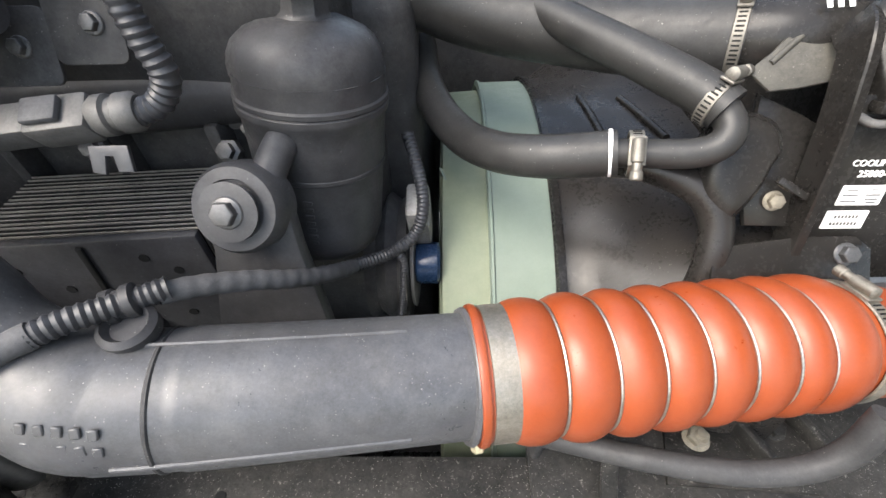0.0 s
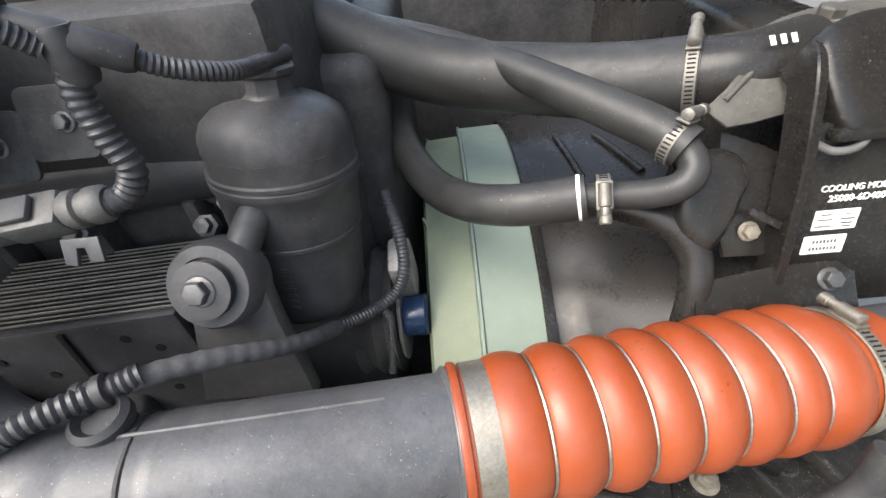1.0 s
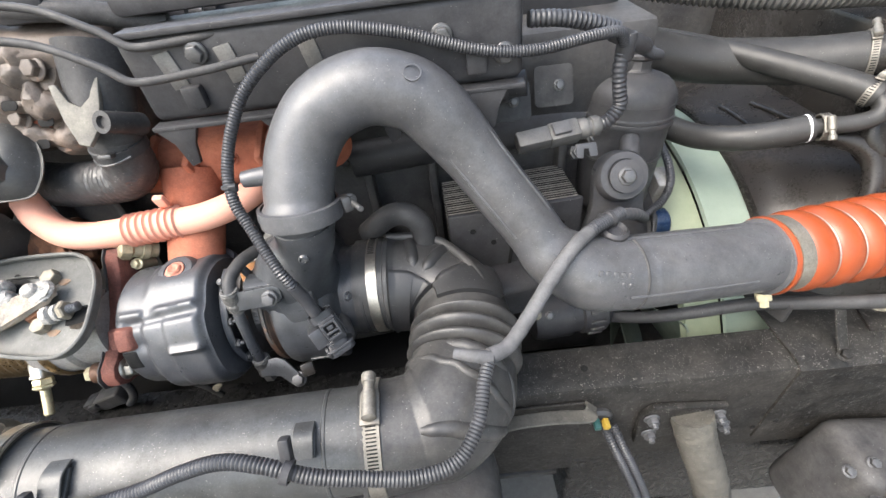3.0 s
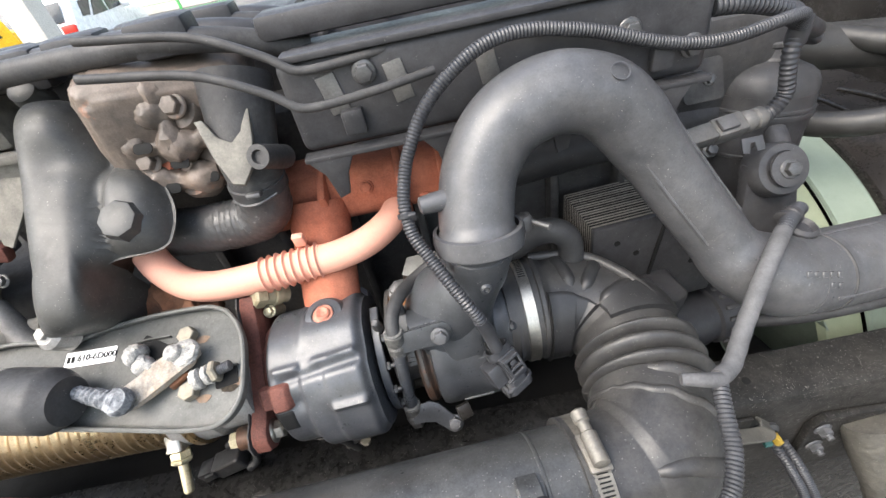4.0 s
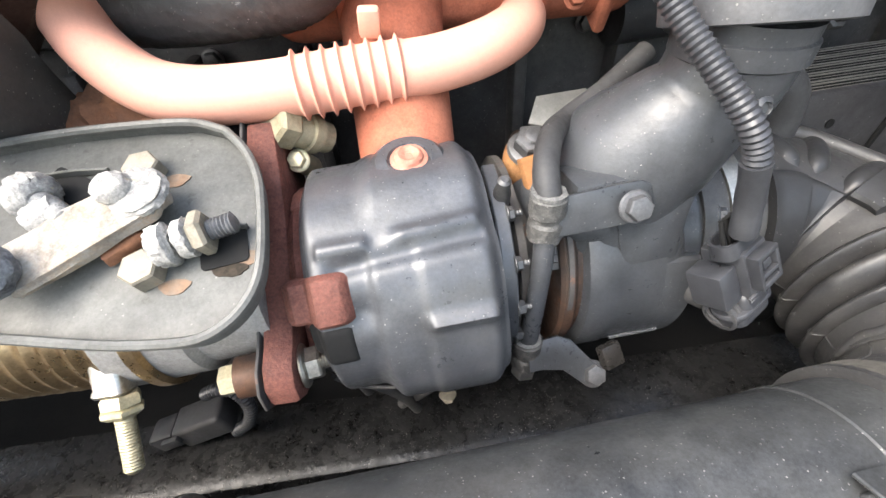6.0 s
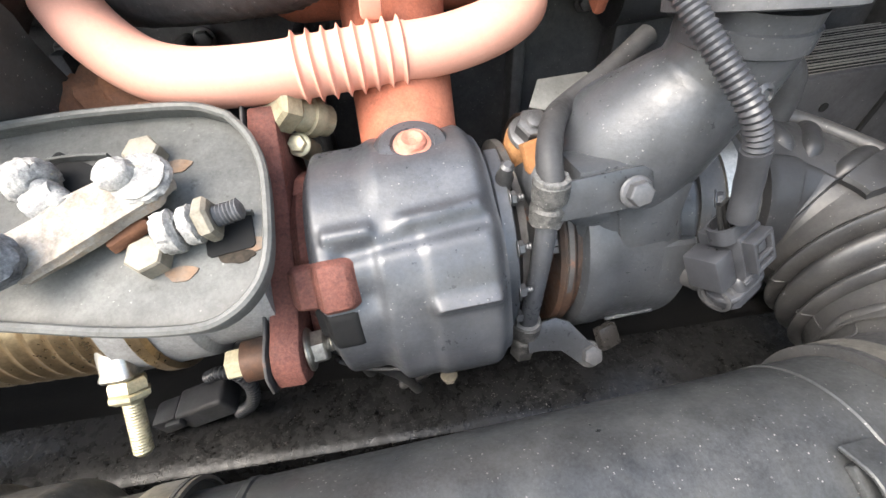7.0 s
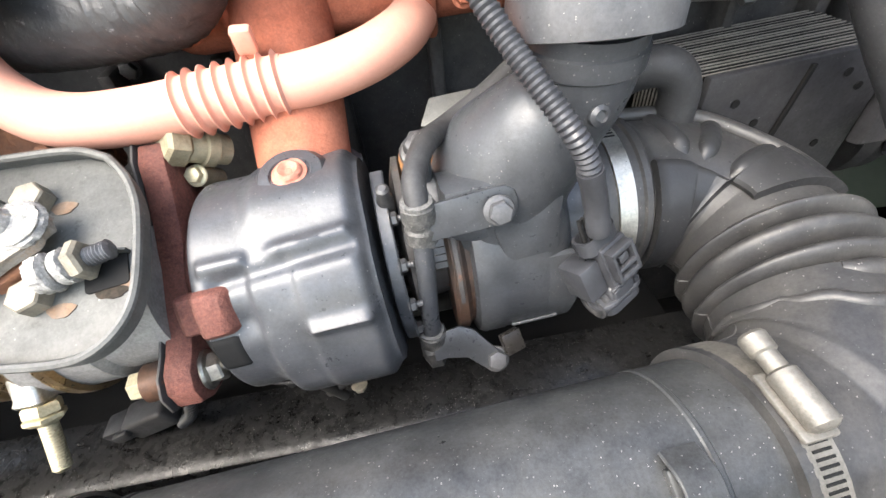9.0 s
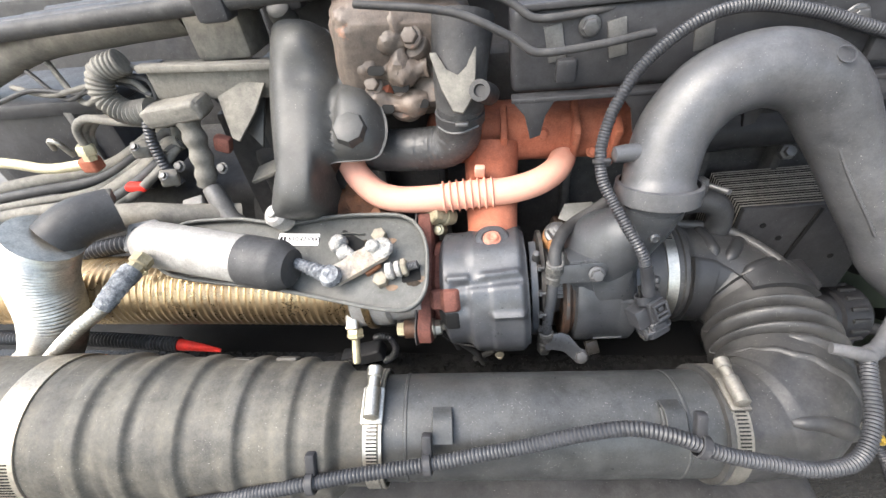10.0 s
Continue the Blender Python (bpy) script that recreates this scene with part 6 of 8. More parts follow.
part("strut", Shape().sweep([(-0.160, 0.315, 1.235), (-0.145, 0.36, 1.26), (-0.135, 0.41, 1.26)], 0.016, 16), M_FILTER, br)
part("washer", Shape().lathe([(0.026, 0), (0.026, 0.003), (0.02, 0.004)], axis((-0.175, 0.283, 1.2405), (-0.02, -0.85, 0.52)), 28), M_FILTER, br)
bolt(br, (-0.175, 0.2805, 1.242), (-0.02, -0.85, 0.52), 0.019, M_BLACKBOLT)

# ---- fan ring, shroud, cooling module ----
FC = (0.0, 0.69, 0.55)
fan = thing("fan_ring", "pale green moulded plastic fan ring", "fan ring", (0.08, 0.69, 0.0))
mfan = axis(FC, (1, 0, 0))
part("ring", Shape().lathe([(0.554, 0.066), (0.559, 0.070), (0.561, 0.163), (0.553, 0.163), (0.549, 0.072), (0.554, 0.066)], mfan, 140, caps=False), M_GREEN, fan)
part("inner_ring", Shape().lathe([(0.525, -0.005), (0.539, 0.0), (0.543, 0.068), (0.535, 0.068), (0.525, -0.005)], mfan, 140, caps=False), M_GREEN_DARK, fan, "duller green inner ring")
part("ring_lip", Shape().lathe([(0.558, 0.066), (0.5635, 0.068), (0.5635, 0.072), (0.558, 0.074)], mfan, 140, caps=False), M_GREEN, fan)
for k in range(9):
    a = k * 40
    b = Shape()
    rows = []
    for i in range(7):
        r = 0.07 + i * 0.075
        tw, k = radians(40 - i * 3), 1.2 + 5.2 * r
        rows.append([mfan @ pose(0, 0, 0, 0, 0, a) @ Vector((r, w * k * math.cos(tw), 0.06 + w * k * math.sin(tw) + d)) for w, d in ((-0.045, 0), (0.0, 0.006), (0.045, 0), (0.045, 0.004), (0.0, 0.010), (-0.045, 0.004))])
    part("blade", b.grid(rows), M_GREEN, fan)
part("hub", Shape().lathe([(0.03, -0.02), (0.08, -0.01), (0.085, 0.08), (0.05, 0.1)], mfan, 32), M_IRON, fan)
fd = thing("fan_drive", "black fan drive pulley with a blue glossy cap", "pulley", (-0.05, 0.5, 0.7))
part("pulley", Shape().lathe([(0.05, -0.03), (0.095, -0.028), (0.085, -0.014), (0.096, 0.0), (0.085, 0.014), (0.095, 0.028), (0.05, 0.03)], axis((-0.075, 0.46, 1.00), (1, 0, 0)), 40), M_IRON, fd)
part("rim_disc", Shape().lathe([(0.03, 0), (0.075, 0.001), (0.078, 0.006), (0.03, 0.008)], axis((-0.045, 0.46, 1.00), (1, 0, 0)), 40), M_ALU, fd)
part("blue_cap", Shape().lathe([(0.028, 0), (0.03, 0.004), (0.03, 0.03), (0.026, 0.034)], axis((-0.037, 0.425, 1.02), (1, 0, 0)), 28), M_BLUE, fd, "dark blue glossy cap")
part("bracket", Shape().box((0.03, 0.05, 0.10), pose(-0.03, 0.45, 1.085, 20, 0, 0), 0.006), M_ALU, fd)
part("stem", Shape().box((0.05, 0.1, 0.14), pose(-0.09, 0.52, 0.95), 0.01), M_IRON, fd)

shr = thing("fan_shroud", "glossy black plastic fan shroud flaring to the radiator", "fan shroud", (0.3, 0.62, 0.3))
rows = []
for i in range(9):
    q = i / 8
    ring = []
    for j in range(96):
        a = 2 * math.pi * j / 96
        c, s = math.cos(a), math.sin(a)
        k = 1.0 / max(abs(c) ** 8 + abs(s) ** 8, 1e-9) ** 0.125
        rc = 0.567
        rs = 0.505 * k
        w = min(1.0, max(0.0, (q - 0.15) / 0.8)) ** 0.8
        ring.append(Vector((0.155 + 0.225 * q, FC[1] + c * (rc * (1 - w) + rs * w) * (1 if c > 0 else 0.97), FC[2] + 0.02 * w + s * (rc * (1 - w) + rs * 1.12 * w))))
    rows.append(ring)
part("flare", Shape().grid(rows, True, False), M_FLARE, shr)
part("rim_bead", Shape().lathe([(0.562, 0.156), (0.571, 0.158), (0.571, 0.168), (0.565, 0.170)], mfan, 96, caps=False), M_SHROUD, shr)
part("moulded_arch", Shape().sweep([(0.190, 0.440, 1.180), (0.215, 0.414, 1.196), (0.237, 0.400, 1.197), (0.264, 0.382, 1.193), (0.284, 0.365, 1.182), (0.295, 0.347, 1.160), (0.293, 0.325, 1.125), (0.280, 0.300, 1.07)], lambda s, g: 0.0185 - 0.002 * s, 22), M_FLARE, shr)
part("bulge", pillow([(-0.061, 0.086), (-0.037, 0.087), (-0.012, 0.076), (-0.003, 0.052), (-0.010, 0.034), (-0.022, 0.0), (-0.05, -0.03), (-0.075, 0.0), (-0.078, 0.037), (-0.073, 0.06)], 0.022, axis((0.346, 0.362, 1.184), (-0.05, -0.85, 0.5))), M_SHROUD, shr)
part("flange", Shape().prism([(-0.030, 0.104), (0.017, 0.084), (0.030, 0.077), (0.037, 0.062), (0.036, 0.032), (0.027, -0.03), (-0.02, -0.03), (-0.03, 0.01)], 0.012, axis((0.346, 0.371, 1.179), (-0.05, -0.85, 0.5)), 0.005), M_SHROUD, shr)
part("clip_bar", Shape().box((0.035, 0.008, 0.008), axis((0.350, 0.350, 1.207), (-0.05, -0.85, 0.5)) @ pose(0, 0, 0, 0, 0, -30), 0.002), M_SHROUD, shr)
bolt(shr, (0.3465, 0.3575, 1.1855), (-0.05, -0.85, 0.5), 0.014, M_ZINC)
for a, c in (((0.235, 0.714, 1.124), (0.247, 0.589, 1.119)), ((0.297, 0.698, 1.130), (0.330, 0.569, 1.131))):
    part("moulded_ridge", Shape().sweep([a, (Vector(a) + Vector(c)) / 2 + Vector((0, 0, 0.002)), c], 0.0065, 10), M_SHROUD, shr)
LN = Vector((0, -0.966, 0.259))
mlab = axis((0.43, 0.348, 1.19), LN)
cmod = thing("cooling_module", "glossy black cooling module side with printed stickers", "radiator", (0.5, 0.7, 0.3))
part("tank", Shape().box((0.12, 0.72, 0.96), pose(0.48, 0.80, 0.84), 0.012), M_SHROUD, cmod)
part("side_panel", Shape().box((0.17, 0.20, 0.012), mlab @ pose(0.030, 0.005, -0.008), 0.004), M_SHROUD, cmod)
part("panel_edge", Shape().plate_strip([mlab @ Vector(p) for p in ((-0.059, -0.06, 0.0), (-0.060, 0.0, 0.0), (-0.062, 0.065, 0.0), (-0.0655, 0.102, 0.0), (-0.0645, 0.145, -0.01), (-0.06, 0.16, -0.03))], 0.035, 0.010, LN), M_SHROUD, cmod)
part("panel_edge", Shape().box((0.16, 0.012, 0.022), mlab @ pose(0.04, 0.095, 0.002), 0.004), M_SHROUD, cmod)
part("pale_handle", Shape().sweep([mlab @ Vector(p) for p in ((-0.052, 0.088, 0.004), (-0.036, 0.081, 0.008), (-0.014, 0.085, 0.008), (-0.001, 0.106, 0.002))], 0.004, 10), M_COOLER, cmod)
part("upper_hump", pillow([(-0.03, 0.05), (0.06, 0.06), (0.08, -0.02), (0.03, -0.05), (-0.03, -0.04)], 0.012, axis((0.425, 0.40, 1.315), (0.1, -0.7, 0.7))), M_SHROUD, cmod)
letters("COOLING MODULE", mlab @ pose(0.0115, 0.0405, -0.0015), 0.0090, cmod, M_WPRINT)
letters("25000-6D400", mlab @ pose(0.0085, 0.0296, -0.0015), 0.0098, cmod, M_WPRINT)
stick = part("sticker", Shape().prism(rounded(0.0435, 0.0215, 0.001, 2), 0.0005, mlab @ pose(-0.005, 0.007, -0.002), 0), M_WHITE, cmod, "white maker's sticker")
for x, y, w in ((-0.011, 0.006, 0.010), (0.011, 0.006, 0.006), (-0.011, 0.0005, 0.015), (-0.011, -0.0065, 0.016), (0.011, 0.0005, 0.015), (0.011, -0.004, 0.012), (0.012, -0.0075, 0.009)):
    part("print_bar", Shape().box((w, 0.0013, 0.0008), mlab @ pose(-0.005 + x, 0.007 + y, -0.0012), 0), M_COOLER, stick)
stick2 = part("sticker", Shape().prism(rounded(0.0425, 0.0205, 0.001, 2), 0.0005, mlab @ pose(-0.0095, -0.0202, -0.002), 0), M_WHITE, cmod, "white number sticker")
for y, n in ((0.0035, 7), (-0.0045, 8)):
    for i in range(n):
        part("print_bar", Shape().box((0.0018, 0.0034, 0.0008), mlab @ pose(-0.0095 + (i - n / 2 + 0.5) * 0.0036, -0.0202 + y, -0.0012), 0), M_COOLER, stick2)
lowb = thing("lower_bracket", "brownish black pressed bracket under the shroud", "bracket", (0.36, 0.3, 1.05))
part("plate", Shape().prism([(-0.078, 0.03), (-0.069, 0.0245), (-0.058, 0.0166), (0.0083, 0.0268), (0.065, 0.028), (0.0815, 0.0152), (0.085, -0.06), (-0.08, -0.06)], 0.006, axis((0.365, 0.318, 1.135), (-0.02, -0.75, 0.66)), 0.002), M_SHROUD, lowb)
bolt(lowb, (0.420, 0.318, 1.146), (-0.02, -0.75, 0.66), 0.016, M_BLACKBOLT)
strap = thing("radiator_strap", "dusty black curved sheet strap over the radiator hose", "bracket", (0.38, 0.42, 1.26))
MST = axis((0.366, 0.414, 1.301), (-0.1, -0.7, 0.7))
part("blade", Shape().prism([(-0.071, -0.010), (-0.050, -0.028), (-0.026, -0.024), (0.010, -0.014), (0.022, 0.004), (0.030, 0.026), (0.046, 0.034), (0.094, 0.030), (0.094, 0.040), (0.050, 0.049), (0.014, 0.053), (-0.014, 0.050), (-0.030, 0.036), (-0.050, 0.010)], 0.005, MST, 0.002), M_STRAP, strap)
part("top_plate", Shape().plate_strip([(0.378, 0.462, 1.336), (0.41, 0.482, 1.340), (0.46, 0.505, 1.341), (0.60, 0.55, 1.338)], 0.055, 0.005, (0.3, -0.9, -0.1)), M_STRAP, strap)
part("stiffening_bead", Shape().sweep([MST @ Vector(p) for p in ((-0.052, -0.002, 0.005), (-0.030, 0.022, 0.005), (-0.012, 0.038, 0.005), (0.012, 0.042, 0.005))], 0.003, 10), M_STRAP, strap)
bolt(strap, (0.442, 0.492, 1.344), (0, -0.1, 1), 0.022, M_STRAP)

# ---- coolant hoses by the fan ----
h1 = thing("heater_hose", "black rubber heater hose with faint white lettering", "hose", (0.08, 0.45, 1.18))
H1 = [(-0.03, 0.66, 1.235), (-0.022, 0.605, 1.207), (0.0, 0.545, 1.190), (0.031, 0.485, 1.187), (0.065, 0.440, 1.196), (0.105, 0.410, 1.208), (0.145, 0.395, 1.218), (0.183, 0.386, 1.227)]
part("hose", Shape().sweep(H1, 0.0235, 28), M_HOSE, h1)
part("white_band", Shape().lathe([(0.0237, -0.002), (0.0243, -0.001), (0.0243, 0.001), (0.0237, 0.002)], axis((0.1765, 0.388, 1.2255), (1, -0.25, 0.2)), 28, caps=False), M_WHITE, h1, "thin white band")
for i in range(7):
    part("print_bar", Shape().box((0.005, 0.0045, 0.0006), axis((0.069 + i * 0.011, 0.4172 - i * 0.0045, 1.2138 + i * 0.0022), (0.15, -0.75, 0.66)), 0), M_COOLER, h1)
part("steel_pipe", Shape().sweep([(0.175, 0.387, 1.226), (0.215, 0.376, 1.232), (0.240, 0.369, 1.236), (0.260, 0.365, 1.242), (0.272, 0.366, 1.251), (0.277, 0.374, 1.262), (0.272, 0.389, 1.272)], 0.0145, 24), M_HOSE, h1)
hose_clamp((0.1985, 0.381, 1.2292), (1, -0.25, 0.15), 0.0215, 105, 0.014, "small worm-drive clamp on the heater hose", CAM, 1, M_DULLCLAMP)
h2 = thing("return_hose", "black rubber return hose running to the shroud pipe", "hose", (0.15, 0.52, 1.26))
part("hose", Shape().sweep([(-0.06, 0.775, 1.315), (0.03, 0.675, 1.314), (0.11, 0.582, 1.308), (0.18, 0.498, 1.297), (0.235, 0.433, 1.286), (0.258, 0.406, 1.280), (0.274, 0.387, 1.272)], 0.0215, 28), M_HOSE, h2)
hose_clamp((0.266, 0.397, 1.2745), (0.55, -0.70, -0.15), 0.022, 55, 0.012, "small worm-drive clamp on the return hose", CAM, -1, M_DULLCLAMP)
hose_clamp((-0.155, 0.641, 1.372), (0.85, -0.2, -0.4), 0.0432, 80, 0.014, "worm-drive clamp at the engine end of the radiator hose", CAM, -1, M_DULLCLAMP)
h3 = thing("radiator_hose", "thick matt black rubber radiator hose", "hose", (0.15, 0.55, 1.24))
part("hose", Shape().sweep([(-0.20, 0.65, 1.385), (-0.12, 0.635, 1.36), (-0.03, 0.62, 1.318), (0.06, 0.60, 1.292), (0.16, 0.565, 1.286), (0.25, 0.515, 1.292), (0.318, 0.476, 1.304)], 0.0425, 40), M_HOSE, h3)
part("steel_neck", Shape().sweep([(0.30, 0.487, 1.301), (0.36, 0.462, 1.312), (0.42, 0.478, 1.316)], 0.0385, 32), M_SHROUD, h3)
for i in range(3):
    part("print_bar", Shape().box((0.005, 0.009, 0.0008), axis((0.352 + i * 0.0105, 0.4355 + i * 0.001, 1.3485), (0.1, -0.72, 0.7)), 0), M_WHITE, h3)
hose_clamp((0.312, 0.4795, 1.303), (0.85, -0.48, 0.17), 0.0432, 75, 0.012, "worm-drive clamp on the radiator hose", CAM, -1, M_DULLCLAMP)
single("air_duct_hose", Shape().sweep([(0.02, 0.80, 1.40), (0.15, 0.72, 1.385), (0.30, 0.66, 1.375), (0.45, 0.64, 1.37)], lambda s, g: 0.032 + 0.0025 * math.cos(2 * math.pi * g / 0.012), 28, 0.003), M_COOLER, "grey ribbed air duct hose behind the radiator hose", "hose")
single("cab_underside", Shape().box((0.75, 0.9, 0.05), pose(0.92, 0.98, 1.36, 0, 0, 0), 0.02), M_IRON, "coarse black padded panel beyond the radiator", "panel")
single("tilted_cab_floor", Shape().box((0.10, 2.8, 2.2), pose(1.02, 0.80, 2.42, 0, 12, 0), 0.03), M_IRON, "black underside of the cab tilted forward over the bay", "cab")

# ---- lower right: hose and bolts over the rail ----
lh = thing("brake_hose", "dusty black rubber brake hose over the rail", "hose", (0.2, 0.17, 0.93))
part("hose", Shape().sweep([(-0.16, 0.30, 0.88), (-0.09, 0.255, 0.920), (-0.03, 0.228, 0.955), (0.05, 0.205, 0.992), (0.10, 0.188, 1.007), (0.14, 0.175, 1.016), (0.20, 0.155, 1.031), (0.27, 0.140, 1.042), (0.32, 0.137, 1.056), (0.350, 0.142, 1.085), (0.362, 0.155, 1.13)], 0.0118, 20), M_RUBBER, lh)
part("clip", Shape().box((0.012, 0.034, 0.045), pose(0.100, 0.190, 0.992, 0, 0, 20), 0.004), M_IRON, lh)
part("stand", Shape().plate_strip([(0.172, 0.162, 1.015), (0.174, 0.140, 0.980), (0.178, 0.118, 0.946)], 0.018, 0.004, (1, 0, 0)), M_RAIL, lh)
bolt(lh, (0.178, 0.115, 0.944), (0, -0.3, 1), 0.016, M_RAIL)
pad = thing("rail_pad", "dusty steel pad with a zinc bolt on the rail", "bracket", (0.30, 0.2, 0.93))
part("plate", Shape().prism([(-0.07, -0.05), (0.10, -0.06), (0.12, 0.05), (-0.04, 0.06)], 0.006, pose(0.32, 0.205, 0.9442), 0.002), M_RAIL, pad)
bolt(pad, (0.300, 0.205, 0.950), (0, -0.1, 1), 0.021, M_ZINC, True, 0.006)
bolt(pad, (0.395, 0.215, 0.950), (0, -0.1, 1), 0.018, M_RAIL)
part("rib", Shape().box((0.012, 0.09, 0.03), pose(0.345, 0.215, 0.962, 0, 0, 25), 0.004).box((0.012, 0.08, 0.025), pose(0.425, 0.215, 0.96, 0, 0, 20), 0.004), M_RAIL, pad)
dv = thing("drain_valve", "pale zinc drain valve below the charge pipe", "valve", (0.05, 0.17, 1.03))
part("valve", Shape().lathe([(0.008, 0), (0.012, 0.004), (0.012, 0.016), (0.007, 0.018), (0.007, 0.028)], axis((0.035, 0.175, 1.062), (0.1, -0.5, -0.85)), 6), M_BRASS, dv)
alt = thing("starter_motor", "black starter motor with ribbed end and terminal bolts", "starter motor", (-0.23, 0.3, 0.86))
part("body", Shape().lathe([(0.03, -0.10), (0.05, -0.095), (0.055, -0.08), (0.055, -0.02), (0.05, -0.018), (0.05, 0.0), (0.056, 0.004), (0.056, 0.05), (0.045, 0.062), (0.02, 0.066)], axis((-0.22, 0.305, 0.915), (1, 0.1, 0)), 32), M_PLASTIC, alt)
for k in range(9):
    part("slot_bar", Shape().box((0.030, 0.008, 0.010), axis((-0.22, 0.305, 0.915), (1, 0.1, 0), CAM) @ pose(0, 0, 0, 0, 0, k * 22) @ pose(0.056, 0, 0.028, 0, 90, 0), 0.002), M_IRON, alt)
bolt(alt, (-0.31, 0.262, 0.955), (0, -0.7, 0.6), 0.014, M_ZINC)
bolt(alt, (-0.285, 0.258, 0.955), (0, -0.7, 0.6), 0.012, M_BLACKBOLT)
single("drain_plug_box", Shape().box((0.10, 0.07, 0.09), pose(-0.365, 0.27, 1.03, 10, 0, 10), 0.012, 3), M_PLASTIC, "black plastic junction box behind the charge pipe", "junction box")

# ---- rusty outlet casting below the return pipe ----
ro = thing("exhaust_outlet_casting", "flaking rust-brown exhaust outlet casting", "casting", (-1.10, 0.26, 1.2))
part("body", Shape().lathe([(0.02, -0.05), (0.042, -0.045), (0.048, -0.02), (0.046, 0.012), (0.036, 0.03), (0.015, 0.036)], axis((-1.085, 0.275, 1.235), (-0.1, -0.7, 0.7)), 28).roughen(0.006, 60, 2), M_FLAKE, ro)
part("ear", Shape().box((0.05, 0.035, 0.03), pose(-1.045, 0.255, 1.235, 30, 10, 20), 0.008, 3).roughen(0.004, 90, 3), M_FLAKE, ro)
bolt(ro, (-1.045, 0.236, 1.252), (-0.1, -0.7, 0.7), 0.016, M_FLAKE)

# ---- wiring ----
tcb = thing("turbo_cable", "grey ribbed cable conduit looping over the charge pipe", "cable", (-0.68, 0.12, 1.2))
part("ribbed_run", loom([(-0.6645, 0.1095, 1.247), (-0.6675, 0.110, 1.257), (-0.676, 0.115, 1.273), (-0.691, 0.133, 1.295), (-0.706, 0.153, 1.317), (-0.7185, 0.168, 1.339), (-0.722, 0.180, 1.360), (-0.720, 0.194, 1.382), (-0.706, 0.213, 1.418), (-0.674, 0.232, 1.462), (-0.62, 0.248, 1.497), (-0.565, 0.257, 1.506), (-0.49, 0.260, 1.492), (-0.40, 0.260, 1.462), (-0.33, 0.263, 1.452), (-0.25, 0.280, 1.455), (-0.215, 0.297, 1.45), (-0.200, 0.312, 1.432)], 0.0072, 0.0040), M_LOOM, tcb)
part("taped_end", Shape().sweep([(-0.6510, 0.1080, 1.1950), (-0.6535, 0.1085, 1.2060), (-0.657, 0.1095, 1.222), (-0.661, 0.1095, 1.236), (-0.6650, 0.1095, 1.249)], lambda s, g: 0.0084 + 0.0002 * math.sin(g * 260), 18, 0.002), M_LOOM, tcb)
tie = thing("cable_tie", "grey square plastic cable tie on the pipe nub", "cable tie", (-0.708, 0.18, 1.36))
part("band", Shape().lathe([(0.0088, -0.003), (0.0100, -0.002), (0.0100, 0.002), (0.0088, 0.003)], axis((-0.7220, 0.181, 1.361), (0.0, 0.5, 1)), 16, caps=False), M_PLASTIC, tie)
part("head", Shape().box((0.011, 0.006, 0.011), pose(-0.716, 0.176, 1.362, 20, 0, 0), 0.002), M_PLASTIC, tie)
fw = thing("front_harness", "grey taped cable harness with ribbed conduit ends", "cable", (-0.2, 0.28, 1.1))
part("taped_run", Shape().sweep([(-0.212, 0.212, 1.220), (-0.190, 0.230, 1.208), (-0.165, 0.250, 1.190), (-0.140, 0.275, 1.163), (-0.118, 0.308, 1.132), (-0.105, 0.350, 1.096)], lambda s, g: 0.0092 + 0.0004 * math.sin(g * 420), 16, 0.003), M_TAPE, fw)
part("ribbed_run", loom([(-0.105, 0.356, 1.092), (-0.09, 0.370, 1.084), (-0.062, 0.390, 1.080), (-0.034, 0.402, 1.098), (-0.022, 0.415, 1.130), (-0.026, 0.440, 1.165), (-0.04, 0.475, 1.20)], 0.0078, 0.005), M_LOOM, fw)
part("ribbed_branch", loom([(-0.058, 0.392, 1.080), (-0.050, 0.388, 1.06), (-0.052, 0.375, 1.02), (-0.058, 0.36, 0.98)], 0.0058, 0.004), M_LOOM, fw)
part("ribbed_knot", loom([(-0.205, 0.216, 1.2225), (-0.222, 0.204, 1.2245), (-0.238, 0.191, 1.229), (-0.256, 0.176, 1.234), (-0.272, 0.162, 1.235)], 0.0092, 0.006), M_LOOM, fw)
part("knot_collar", Shape().lathe([(0.0098, -0.012), (0.0135, -0.010), (0.0135, -0.004), (0.0115, -0.002), (0.0115, 0.002), (0.0135, 0.004), (0.0135, 0.010), (0.0098, 0.012)], axis((-0.232, 0.200, 1.2235), (-0.9, -0.4, -0.05)), 18), M_PLASTIC, fw)
part("hanging_run", Shape().sweep([(-0.268, 0.166, 1.235), (-0.295, 0.142, 1.233), (-0.333, 0.107, 1.211), (-0.367, 0.074, 1.184), (-0.400, 0.040, 1.171), (-0.425, 0.025, 1.176)], lambda s, g: 0.0098 + 0.0003 * math.sin(g * 300), 16, 0.003), M_TAPE, fw)
part("side_branch", Shape().sweep([(-0.425, 0.022, 1.176), (-0.445, 0.020, 1.186), (-0.468, 0.026, 1.187)], lambda s, g: 0.0092 - 0.0025 * s, 14), M_TAPE, fw)
